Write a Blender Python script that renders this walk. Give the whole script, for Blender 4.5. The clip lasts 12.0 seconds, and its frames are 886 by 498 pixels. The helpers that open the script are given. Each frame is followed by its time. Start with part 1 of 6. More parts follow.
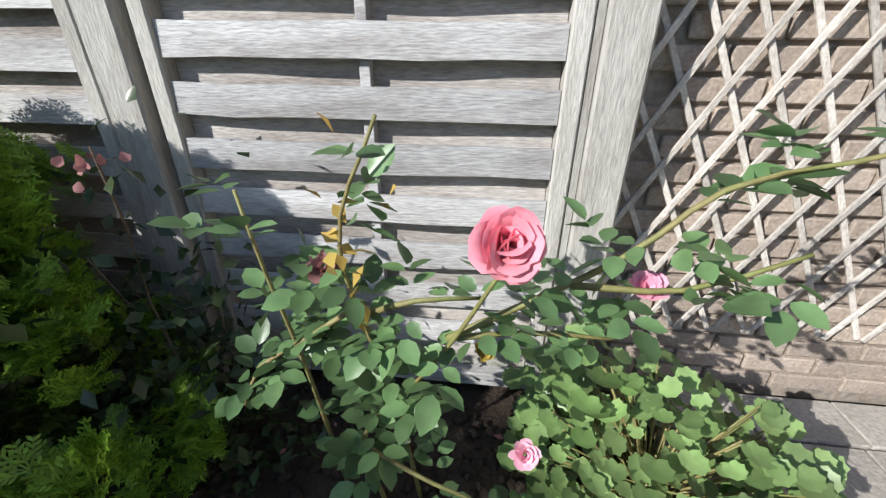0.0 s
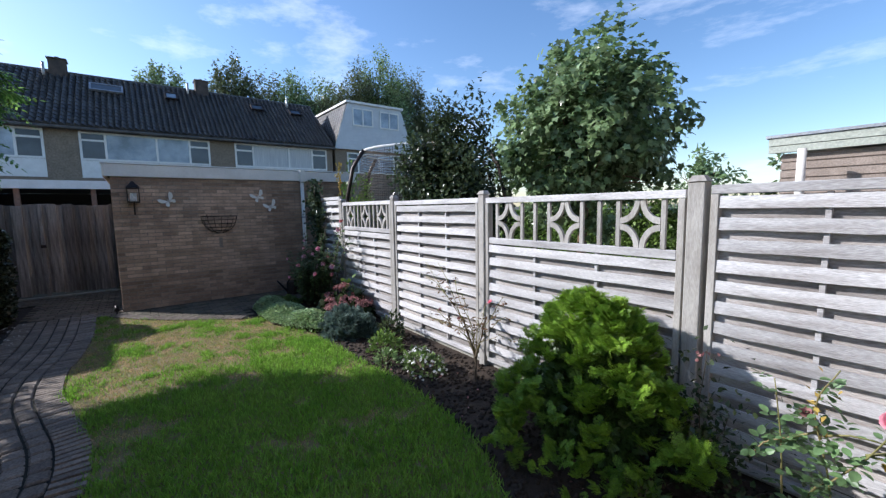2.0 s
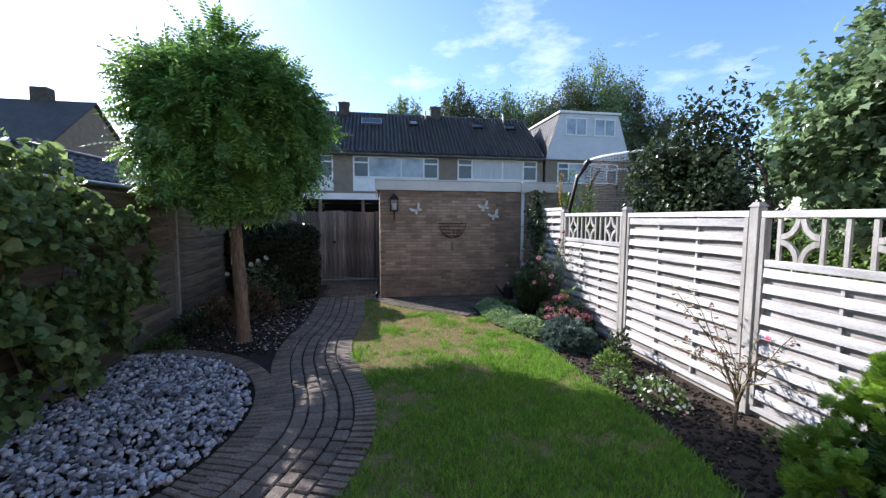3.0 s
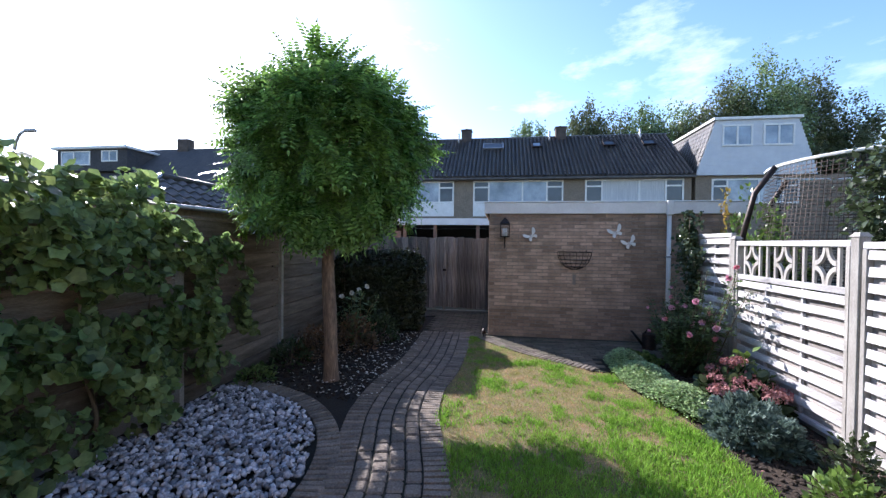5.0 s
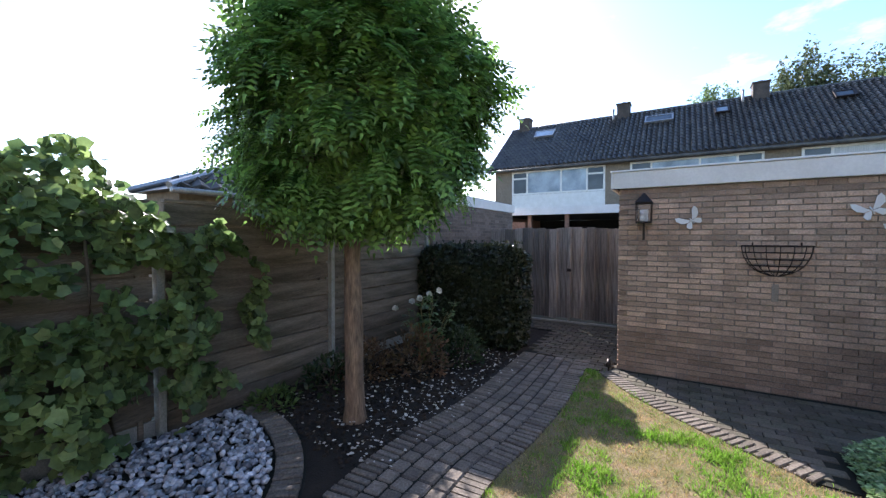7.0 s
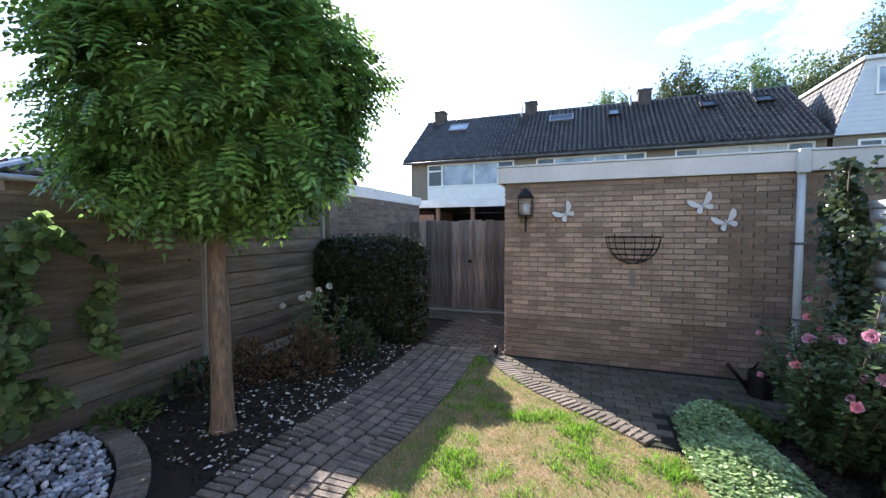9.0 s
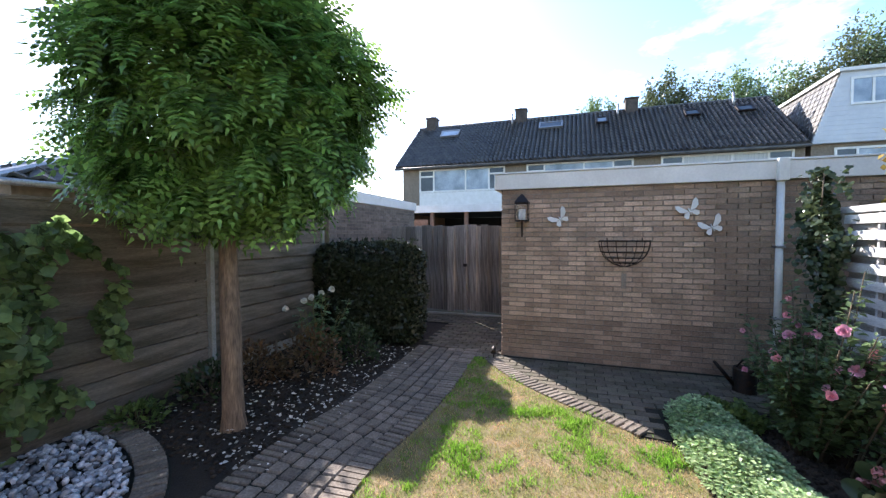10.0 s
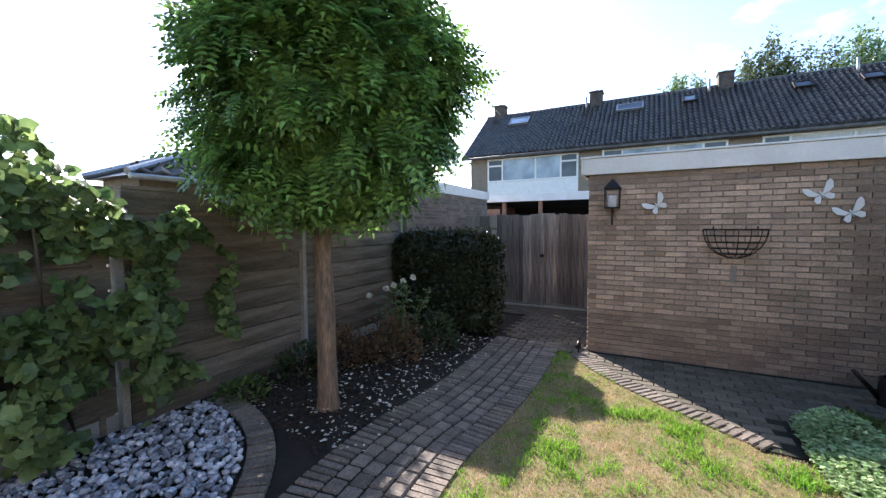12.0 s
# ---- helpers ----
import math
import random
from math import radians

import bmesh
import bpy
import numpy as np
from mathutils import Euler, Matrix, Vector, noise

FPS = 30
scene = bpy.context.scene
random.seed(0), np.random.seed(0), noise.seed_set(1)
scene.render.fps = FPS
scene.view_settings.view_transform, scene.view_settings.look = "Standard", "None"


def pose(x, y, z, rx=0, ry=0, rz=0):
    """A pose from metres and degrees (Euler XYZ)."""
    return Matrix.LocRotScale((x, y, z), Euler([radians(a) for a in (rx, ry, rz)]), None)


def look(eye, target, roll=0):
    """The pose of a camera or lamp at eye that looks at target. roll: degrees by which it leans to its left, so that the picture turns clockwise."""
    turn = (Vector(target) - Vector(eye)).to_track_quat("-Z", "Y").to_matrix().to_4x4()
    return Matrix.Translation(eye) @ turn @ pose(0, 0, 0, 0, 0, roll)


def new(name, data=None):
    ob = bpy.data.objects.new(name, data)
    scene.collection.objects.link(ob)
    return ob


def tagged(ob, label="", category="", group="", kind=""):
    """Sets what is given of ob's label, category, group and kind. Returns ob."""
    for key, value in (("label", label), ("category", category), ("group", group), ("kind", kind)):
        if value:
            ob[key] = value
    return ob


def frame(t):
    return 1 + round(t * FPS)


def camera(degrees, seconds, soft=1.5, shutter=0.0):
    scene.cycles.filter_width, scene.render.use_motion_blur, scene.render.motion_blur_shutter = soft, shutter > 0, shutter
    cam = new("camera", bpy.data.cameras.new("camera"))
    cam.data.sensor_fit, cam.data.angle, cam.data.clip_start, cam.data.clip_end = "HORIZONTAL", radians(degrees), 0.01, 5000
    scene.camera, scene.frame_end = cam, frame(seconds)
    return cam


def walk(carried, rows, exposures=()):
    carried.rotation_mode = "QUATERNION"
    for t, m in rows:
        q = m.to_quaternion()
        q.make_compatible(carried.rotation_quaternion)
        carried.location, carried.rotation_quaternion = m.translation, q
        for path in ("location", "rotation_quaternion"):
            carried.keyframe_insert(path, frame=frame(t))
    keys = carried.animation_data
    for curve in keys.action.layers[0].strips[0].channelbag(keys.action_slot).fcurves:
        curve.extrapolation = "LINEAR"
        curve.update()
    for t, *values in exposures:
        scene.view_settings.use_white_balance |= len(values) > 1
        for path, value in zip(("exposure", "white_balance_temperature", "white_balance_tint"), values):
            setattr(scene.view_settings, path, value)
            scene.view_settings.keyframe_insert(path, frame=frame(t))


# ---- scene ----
cam = camera(96.5, 12.0, soft=1.35)
PATH = [
    (0, (0.116, 0.482, 1.008), (-0.078, 2.253, 0.099), 0.5),
    (0.5, (0.079, 0.144, 1.176), (-0.169, 1.996, 0.463), 0.4),
    (1, (0.066, -0.41, 1.405), (-0.463, 1.464, 0.949), 0.1),
    (1.5, (0.189, -0.943, 1.645), (-0.922, 0.681, 1.286), -2.7),
    (2, (0.226, -1.378, 1.67), (-1.348, -0.162, 1.459), -1.0),
    (2.5, (0.178, -1.604, 1.676), (-1.673, -0.869, 1.49), -0.7),
    (3, (0.131, -1.722, 1.681), (-1.836, -1.396, 1.526), 0.3),
    (3.5, (0.071, -1.746, 1.692), (-1.924, -1.68, 1.567), 0.4),
    (3.7, (0.083, -1.732, 1.71), (-1.913, -1.736, 1.591), 0.2),
    (5.3, (-1.206, -1.362, 1.722), (-3.168, -1.747, 1.696), 0.4),
    (5.5, (-1.449, -1.312, 1.679), (-3.393, -1.781, 1.649), 0.2),
    (6, (-2.08, -1.158, 1.623), (-3.926, -1.924, 1.563), 0.9),
    (6.5, (-2.574, -1.1, 1.61), (-4.317, -2.08, 1.569), 0.5),
    (6.7, (-2.709, -1.071, 1.626), (-4.423, -2.1, 1.574), 0.2),
    (8.3, (-3.136, -0.769, 1.675), (-4.938, -1.632, 1.58), -0.3),
    (8.5, (-3.121, -0.744, 1.669), (-4.95, -1.547, 1.58), -0.2),
    (9, (-3.073, -0.668, 1.666), (-4.952, -1.344, 1.569), -0.2),
    (9.5, (-2.986, -0.674, 1.657), (-4.887, -1.288, 1.555), -0.0),
    (10, (-2.878, -0.734, 1.659), (-4.776, -1.361, 1.587), -0.2),
    (10.5, (-2.79, -0.803, 1.676), (-4.667, -1.491, 1.633), -0.0),
    (11, (-2.756, -0.906, 1.669), (-4.61, -1.655, 1.648), -0.0),
    (11.5, (-2.757, -0.946, 1.665), (-4.587, -1.751, 1.62), -0.0),
    (12, (-2.89, -0.975, 1.629), (-4.661, -1.898, 1.513), -0.3),
]
walk(cam, [(t, look(eye, target, roll)) for t, eye, target, roll in PATH],
     exposures=((0.0, 0.6, 6450, 9), (1.0, 0.68, 6350, 9), (1.5, 0.64, 6300, 11), (2.0, 0.58, 6200, 15), (2.5, 0.72, 6300, 17), (3.0, 0.97, 6350, 17), (3.7, 1.13, 6300, 18), (5.3, 1.26, 6300, 20), (6.7, 1.46, 6500, 18), (8.3, 1.78, 6750, 17), (12.0, 1.72, 6800, 17)))


# ---- world, sun, exposure ----
SUN = Vector((-0.649, -0.580, 0.492)).normalized()
world = bpy.data.worlds.new("sky")
scene.world = world
world.use_nodes = True
wn, wl = world.node_tree.nodes, world.node_tree.links
wn.clear()
sky = wn.new("ShaderNodeTexSky")
sky.sky_type = "NISHITA"
sky.sun_disc = False
sky.sun_elevation = math.asin(SUN.z)
sky.sun_rotation = math.atan2(SUN.x, SUN.y)
sky.air_density, sky.dust_density, sky.ozone_density = 1.0, 0.5, 2.5
tc = wn.new("ShaderNodeTexCoord")
mp = wn.new("ShaderNodeMapping")
mp.inputs["Scale"].default_value = (1.6, 2.6, 7.0)
cl = wn.new("ShaderNodeTexNoise")
cl.inputs["Scale"].default_value, cl.inputs["Detail"].default_value, cl.inputs["Roughness"].default_value = 1.7, 8.0, 0.62
rm = wn.new("ShaderNodeMapRange")
rm.inputs["From Min"].default_value, rm.inputs["From Max"].default_value = 0.55, 0.98
rm.inputs["To Min"].default_value, rm.inputs["To Max"].default_value = 0.0, 0.6
mixc = wn.new("ShaderNodeMix")
mixc.data_type = "RGBA"
mixc.inputs["B"].default_value = (9.0, 9.4, 10.0, 1)
bg = wn.new("ShaderNodeBackground")
bg.inputs["Strength"].default_value = 0.142
wo = wn.new("ShaderNodeOutputWorld")
wl.new(tc.outputs["Generated"], mp.inputs["Vector"])
wl.new(mp.outputs["Vector"], cl.inputs["Vector"])
wl.new(cl.outputs["Fac"], rm.inputs["Value"])
wl.new(rm.outputs["Result"], mixc.inputs["Factor"])
blue = wn.new("ShaderNodeHueSaturation")
blue.inputs["Saturation"].default_value = 1.12
wl.new(sky.outputs["Color"], blue.inputs["Color"])
wl.new(blue.outputs["Color"], mixc.inputs["A"])
wl.new(mixc.outputs["Result"], bg.inputs["Color"])
wl.new(bg.outputs["Background"], wo.inputs["Surface"])
sun_data = bpy.data.lights.new("sun", "SUN")
sun_data.energy, sun_data.angle, sun_data.color = 4.6, radians(0.55), (1.0, 0.985, 0.955)
sun_ob = new("sun", sun_data)
sun_ob.matrix_world = look(SUN * 40, (0, 0, 0))

# ---- materials ----
def material(name, base, other=None, scale=6.0, rough=0.8, bump=0.25, metal=0.0, stretch=(1, 1, 1), fine=60.0, island=0.0, rand=0.0, spec=0.4, coords="Object", through_light=0.0, contrast=0.5, grain=0.27, shift=0.0):
    """Two-scale noise between two colours, fine grain, relief, and variation by piece."""
    m = bpy.data.materials.new(name)
    m.use_nodes = True
    n, l = m.node_tree.nodes, m.node_tree.links
    b = n["Principled BSDF"]
    b.inputs["Metallic"].default_value = metal
    b.inputs["Specular IOR Level"].default_value = spec
    other = other or tuple(c * 0.7 for c in base)
    if coords == "World":
        src = n.new("ShaderNodeNewGeometry").outputs["Position"]
    else:
        src = n.new("ShaderNodeTexCoord").outputs["Object"]
    mapn = n.new("ShaderNodeMapping")
    mapn.inputs["Scale"].default_value = stretch
    l.new(src, mapn.inputs["Vector"])
    big = n.new("ShaderNodeTexNoise")
    big.inputs["Scale"].default_value, big.inputs["Detail"].default_value, big.inputs["Roughness"].default_value = scale, 5.0, 0.6
    small = n.new("ShaderNodeTexNoise")
    small.inputs["Scale"].default_value, small.inputs["Detail"].default_value = fine, 4.0
    l.new(mapn.outputs["Vector"], big.inputs["Vector"])
    l.new(mapn.outputs["Vector"], small.inputs["Vector"])
    ramp = n.new("ShaderNodeMapRange")
    ramp.inputs["From Min"].default_value, ramp.inputs["From Max"].default_value = 0.5 - shift - contrast / 3, 0.5 - shift + contrast / 3
    l.new(big.outputs["Fac"], ramp.inputs["Value"])
    mix = n.new("ShaderNodeMix")
    mix.data_type = "RGBA"
    mix.inputs["A"].default_value, mix.inputs["B"].default_value = (*base, 1), (*other, 1)
    l.new(ramp.outputs["Result"], mix.inputs["Factor"])
    hsv = n.new("ShaderNodeHueSaturation")
    l.new(mix.outputs["Result"], hsv.inputs["Color"])
    val = n.new("ShaderNodeMapRange")
    val.inputs["From Min"].default_value, val.inputs["From Max"].default_value = 0.25, 0.75
    val.inputs["To Min"].default_value, val.inputs["To Max"].default_value = 1 - grain, 1 + grain
    l.new(small.outputs["Fac"], val.inputs["Value"])
    last = val.outputs["Result"]
    for amount, node, out in ((island, "ShaderNodeNewGeometry", "Random Per Island"), (rand, "ShaderNodeObjectInfo", "Random")):
        if amount:
            r = n.new("ShaderNodeMapRange")
            r.inputs["To Min"].default_value, r.inputs["To Max"].default_value = 1 - amount, 1 + amount
            l.new(n.new(node).outputs[out], r.inputs["Value"])
            mul = n.new("ShaderNodeMath")
            mul.operation = "MULTIPLY"
            l.new(last, mul.inputs[0])
            l.new(r.outputs["Result"], mul.inputs[1])
            last = mul.outputs["Value"]
    l.new(last, hsv.inputs["Value"])
    l.new(hsv.outputs["Color"], b.inputs["Base Color"])
    rr = n.new("ShaderNodeMapRange")
    rr.inputs["To Min"].default_value, rr.inputs["To Max"].default_value = max(0.03, rough - 0.12), min(1.0, rough + 0.12)
    l.new(big.outputs["Fac"], rr.inputs["Value"])
    l.new(rr.outputs["Result"], b.inputs["Roughness"])
    if bump:
        bp = n.new("ShaderNodeBump")
        bp.inputs["Strength"].default_value, bp.inputs["Distance"].default_value = bump, 0.01
        l.new(small.outputs["Fac"], bp.inputs["Height"])
        l.new(bp.outputs["Normal"], b.inputs["Normal"])
    if through_light:
        tr = n.new("ShaderNodeBsdfTranslucent")
        l.new(hsv.outputs["Color"], tr.inputs["Color"])
        ms = n.new("ShaderNodeMixShader")
        ms.inputs["Fac"].default_value = through_light
        l.new(b.outputs["BSDF"], ms.inputs[1])
        l.new(tr.outputs["BSDF"], ms.inputs[2])
        l.new(ms.outputs["Shader"], n["Material Output"].inputs["Surface"])
    return m


def leafy(name, base, other, rough=0.38, through_light=0.3, island=0.35, scale=3.0):
    return material(name, base, other, scale=scale, rough=rough, bump=0, fine=25, island=island, through_light=through_light, spec=0.35, coords="World", contrast=0.7)


def glass(name, tint=(0.9, 0.93, 0.95), rough=0.03):
    m = bpy.data.materials.new(name)
    m.use_nodes = True
    b = m.node_tree.nodes["Principled BSDF"]
    b.inputs["Base Color"].default_value = (*tint, 1)
    b.inputs["Roughness"].default_value = rough
    b.inputs["Transmission Weight"].default_value = 0.97
    b.inputs["IOR"].default_value = 1.45
    return m


M_SOIL = material("dark_soil", (0.022, 0.015, 0.010), (0.048, 0.033, 0.022), scale=5, rough=0.95, bump=0.9, fine=70, coords="World", island=0.35)
M_EARTH = material("bare_earth", (0.10, 0.085, 0.065), (0.06, 0.07, 0.035), scale=0.6, rough=0.95, bump=0.5, fine=30, coords="World")
M_TURF = material("turf", (0.24, 0.17, 0.095), (0.13, 0.13, 0.04), scale=7.0, rough=0.95, bump=0.8, fine=60, coords="World", contrast=0.4)
M_GREENB = material("green_grass_blades", (0.16, 0.34, 0.035), (0.25, 0.41, 0.065), scale=2.6, rough=0.7, bump=0, fine=20, island=0.35, coords="World", through_light=0.4, contrast=0.6)
M_BLADE = material("grass_blades", (0.55, 0.37, 0.20), (0.32, 0.29, 0.09), scale=5.0, shift=0.02, rough=0.7, bump=0, fine=20, island=0.35, coords="World", through_light=0.35, contrast=0.28)
M_PAVER = material("clay_paver", (0.125, 0.10, 0.078), (0.185, 0.15, 0.118), scale=9, rough=0.85, bump=0.8, fine=60, rand=0.26, island=0.24, coords="World", grain=0.4)
# mossy pavers, coloured darker than the path's to stand for the shed's shade
M_OLDPAVE = material("shaded_mossy_paver", (0.125, 0.098, 0.075), (0.085, 0.078, 0.05), scale=4, rough=0.9, bump=0.6, fine=70, rand=0.26, island=0.24, coords="World", grain=0.34)
M_PANED = material("dark_window_pane", (0.035, 0.045, 0.06), (0.09, 0.11, 0.13), scale=0.6, rough=0.15, bump=0, spec=0.4, coords="World")
M_JOINT = material("sandy_joint", (0.016, 0.013, 0.01), (0.014, 0.016, 0.008), scale=6, rough=0.95, bump=0.6, coords="World")
M_SLAB = material("concrete_slab", (0.36, 0.33, 0.29), (0.28, 0.255, 0.22), scale=5, rough=0.9, bump=0.4, fine=80, rand=0.08)
M_STONE = material("pale_gravel", (0.50, 0.50, 0.51), (0.16, 0.165, 0.19), scale=14, rough=0.7, bump=0.4, fine=60, island=0.75, contrast=0.6)
M_WOODG = material("weathered_grey_wood", (0.62, 0.605, 0.59), (0.31, 0.295, 0.285), scale=1.7, contrast=0.62, shift=-0.08, rough=0.85, bump=0.35, stretch=(1.2, 7, 7), fine=30, rand=0.2, grain=0.24)
M_WOODV = material("weathered_grey_post", (0.45, 0.43, 0.395), (0.27, 0.25, 0.22), scale=2.2, contrast=0.6, rough=0.85, bump=0.35, stretch=(7, 7, 1.2), fine=30, rand=0.14, grain=0.2)
M_WOODA = material("browner_grey_wood", (0.52, 0.515, 0.51), (0.20, 0.175, 0.16), scale=1.6, contrast=0.6, shift=-0.05, rough=0.85, bump=0.4, stretch=(1.2, 7, 7), fine=30, rand=0.24, grain=0.26)
M_WOODB = material("bleached_wood", (0.58, 0.535, 0.48), (0.36, 0.32, 0.28), scale=3, rough=0.85, bump=0.35, stretch=(8, 8, 3), fine=26, rand=0.28)
M_WOODD = material("old_brown_fence_wood", (0.235, 0.185, 0.14), (0.085, 0.072, 0.046), scale=1.6, contrast=0.6, rough=0.88, bump=0.5, stretch=(1.2, 9, 9), fine=24, rand=0.2, grain=0.34)
M_GATE = material("dark_gate_wood", (0.30, 0.265, 0.23), (0.11, 0.092, 0.078), scale=2.2, contrast=0.6, rough=0.88, bump=0.5, stretch=(12, 12, 1.2), fine=24, rand=0.4, grain=0.32)
M_CONC = material("old_concrete", (0.36, 0.34, 0.30), (0.26, 0.26, 0.21), scale=6, rough=0.92, bump=0.4, fine=90)
M_BRICK = material("tan_brick", (0.48, 0.335, 0.24), (0.31, 0.215, 0.155), scale=3, rough=0.88, bump=0.7, fine=80, rand=0.27, island=0.26, coords="World", grain=0.32)
M_BRICKW = material("buff_garden_brick", (0.36, 0.295, 0.245), (0.275, 0.225, 0.185), scale=9, rough=0.88, bump=0.35, fine=110, rand=0.18, island=0.18, coords="World")
M_MORTAR = material("mortar", (0.31, 0.26, 0.215), (0.21, 0.18, 0.15), scale=8, rough=0.95, bump=0.4, coords="World")
M_FACADE = material("far_brick_facade", (0.25, 0.20, 0.15), (0.20, 0.16, 0.12), scale=3, rough=0.9, bump=0.3, fine=14, coords="World")
M_WHITE = material("white_paint", (0.80, 0.79, 0.76), (0.70, 0.69, 0.65), scale=4, rough=0.55, bump=0.05, fine=40, grain=0.05)
M_CREAM = material("cream_fascia", (0.80, 0.77, 0.71), (0.70, 0.67, 0.61), scale=3, rough=0.6, bump=0.05, fine=40, grain=0.06)
M_TILE = material("dark_roof_tile", (0.036, 0.034, 0.036), (0.095, 0.088, 0.078), scale=2.2, rough=0.42, bump=0.3, fine=20, island=0.2, rand=0.15, coords="World")
M_ROOF = material("bitumen_roof", (0.05, 0.05, 0.05), (0.07, 0.07, 0.065), scale=3, rough=0.9)
M_ZINC = material("zinc", (0.42, 0.43, 0.44), (0.34, 0.34, 0.35), scale=5, rough=0.45, metal=0.8, bump=0.1)
M_BLACK = material("black_iron", (0.02, 0.02, 0.022), (0.05, 0.03, 0.02), scale=20, rough=0.5, metal=0.6, bump=0.2)
M_DARK = material("dark_interior", (0.02, 0.02, 0.022), (0.03, 0.03, 0.03), rough=0.8)
M_BARK = material("tree_bark", (0.27, 0.18, 0.115), (0.13, 0.09, 0.062), scale=5, rough=0.92, bump=1.0, stretch=(6, 6, 1), fine=14, grain=0.4)
M_TWIG = material("brown_twig", (0.13, 0.09, 0.06), (0.10, 0.08, 0.045), scale=9, rough=0.85, bump=0.3)
M_STEM = material("green_stem", (0.17, 0.19, 0.06), (0.22, 0.16, 0.07), scale=6, rough=0.6, bump=0.15)
M_GLASS = glass("window_glass")
M_FROST = material("curtain_cloth", (0.62, 0.62, 0.60), (0.42, 0.43, 0.44), scale=2, rough=0.8, stretch=(1, 9, 0.4), bump=0.2)
# pale blue and dark blotches in the colour stand for reflected sky
M_PANE = material("sky_reflection_pane", (0.40, 0.47, 0.55), (0.13, 0.17, 0.21), scale=0.9, contrast=0.5, rough=0.1, bump=0, spec=0.6, coords="World")
L_ROBINIA = leafy("locust_leaf", (0.10, 0.215, 0.06), (0.24, 0.39, 0.085), rough=0.28, through_light=0.45, island=0.6)
L_VINE = leafy("vine_leaf", (0.075, 0.15, 0.05), (0.20, 0.27, 0.075), through_light=0.55, island=0.5)
L_CYPRESS = leafy("golden_cypress", (0.30, 0.46, 0.05), (0.13, 0.26, 0.035), through_light=0.35, scale=7)
L_GRAPE = leafy("grape_leaf", (0.10, 0.185, 0.07), (0.25, 0.32, 0.11), rough=0.3, through_light=0.5, island=0.55, scale=2.2)
L_HIB = leafy("hibiscus_leaf", (0.075, 0.125, 0.05), (0.14, 0.20, 0.085), rough=0.3, through_light=0.35, island=0.45)
# white boards: the bluish shade on this side is put into the colour
M_BOARD = material("shaded_white_boarding", (0.60, 0.62, 0.64), (0.52, 0.54, 0.57), scale=2, rough=0.6, bump=0.05, fine=30, grain=0.05)
# browner, less bleached wood, darkened also for the shade behind front slats
M_WOODK = material("shaded_brown_grey_wood", (0.50, 0.475, 0.45), (0.23, 0.195, 0.17), scale=1.6, contrast=0.6, rough=0.88, bump=0.4, stretch=(1.2, 7, 7), fine=30, rand=0.3, grain=0.28)
M_SLATE = material("matt_dark_roofing", (0.05, 0.05, 0.055), (0.075, 0.072, 0.07), scale=1.5, rough=0.9, bump=0.4, fine=8, coords="World")
M_GREYBRICK = material("grey_brown_brick", (0.20, 0.165, 0.135), (0.14, 0.115, 0.095), scale=4, rough=0.9, bump=0.5, fine=60, island=0.25, coords="World")
M_CHIMNEY = material("sooty_chimney_brick", (0.11, 0.085, 0.07), (0.06, 0.05, 0.045), scale=4, rough=0.9, bump=0.5, fine=20, coords="World")
M_REDPIER = material("red_brown_pier", (0.30, 0.17, 0.12), (0.22, 0.14, 0.10), scale=4, rough=0.88, bump=0.4, fine=30, coords="World")
L_HEDGE = leafy("hedge_leaf", (0.03, 0.038, 0.02), (0.05, 0.058, 0.03), rough=0.16, through_light=0.1)
L_ROSE = leafy("rose_leaf", (0.09, 0.165, 0.07), (0.15, 0.24, 0.095), rough=0.34, island=0.45)
L_MALLOW = leafy("mallow_leaf", (0.11, 0.21, 0.055), (0.25, 0.34, 0.14), island=0.55)
L_DARK = leafy("dark_shrub_leaf", (0.042, 0.066, 0.03), (0.075, 0.10, 0.045), rough=0.25)
L_MAPLE = leafy("maple_leaf", (0.14, 0.235, 0.085), (0.27, 0.35, 0.19), rough=0.22, through_light=0.35, island=0.5)
# older inner green, darkened further to stand for shade inside the bush
L_CYPIN = leafy("shaded_inner_cypress", (0.05, 0.10, 0.018), (0.09, 0.14, 0.03), through_light=0.15)
# lightened grey-green: distance haze is mixed into the leaf colour
L_POPLAR = leafy("hazy_poplar_leaf", (0.15, 0.18, 0.085), (0.09, 0.12, 0.06), scale=0.3)
L_VARIEG = leafy("variegated_leaf", (0.50, 0.57, 0.33), (0.14, 0.31, 0.09), scale=34)
# lighter, yellower locust leaf: sunlight on the low branch as colour
L_SUNLIT = leafy("sunlit_locust_leaf", (0.26, 0.38, 0.05), (0.18, 0.31, 0.05), through_light=0.5)
M_DRIFT = material("driftwood", (0.30, 0.23, 0.18), (0.10, 0.07, 0.055), scale=16, rough=0.85, bump=1.0, fine=45, stretch=(1, 1, 2), contrast=0.6)
L_SEDUM = leafy("blue_grey_leaf", (0.13, 0.19, 0.16), (0.09, 0.14, 0.11), rough=0.6)
L_RUST = leafy("rusty_leaf", (0.21, 0.10, 0.06), (0.12, 0.10, 0.045), island=0.5)
L_FRESH = leafy("fresh_green_leaf", (0.16, 0.25, 0.055), (0.10, 0.18, 0.04))
P_PINK = leafy("pink_petal", (0.90, 0.30, 0.38), (0.94, 0.48, 0.52), through_light=0.25, island=0.1, rough=0.6)
P_PALE = leafy("pale_pink_petal", (0.85, 0.52, 0.60), (0.80, 0.35, 0.48), through_light=0.25, island=0.15, rough=0.6)
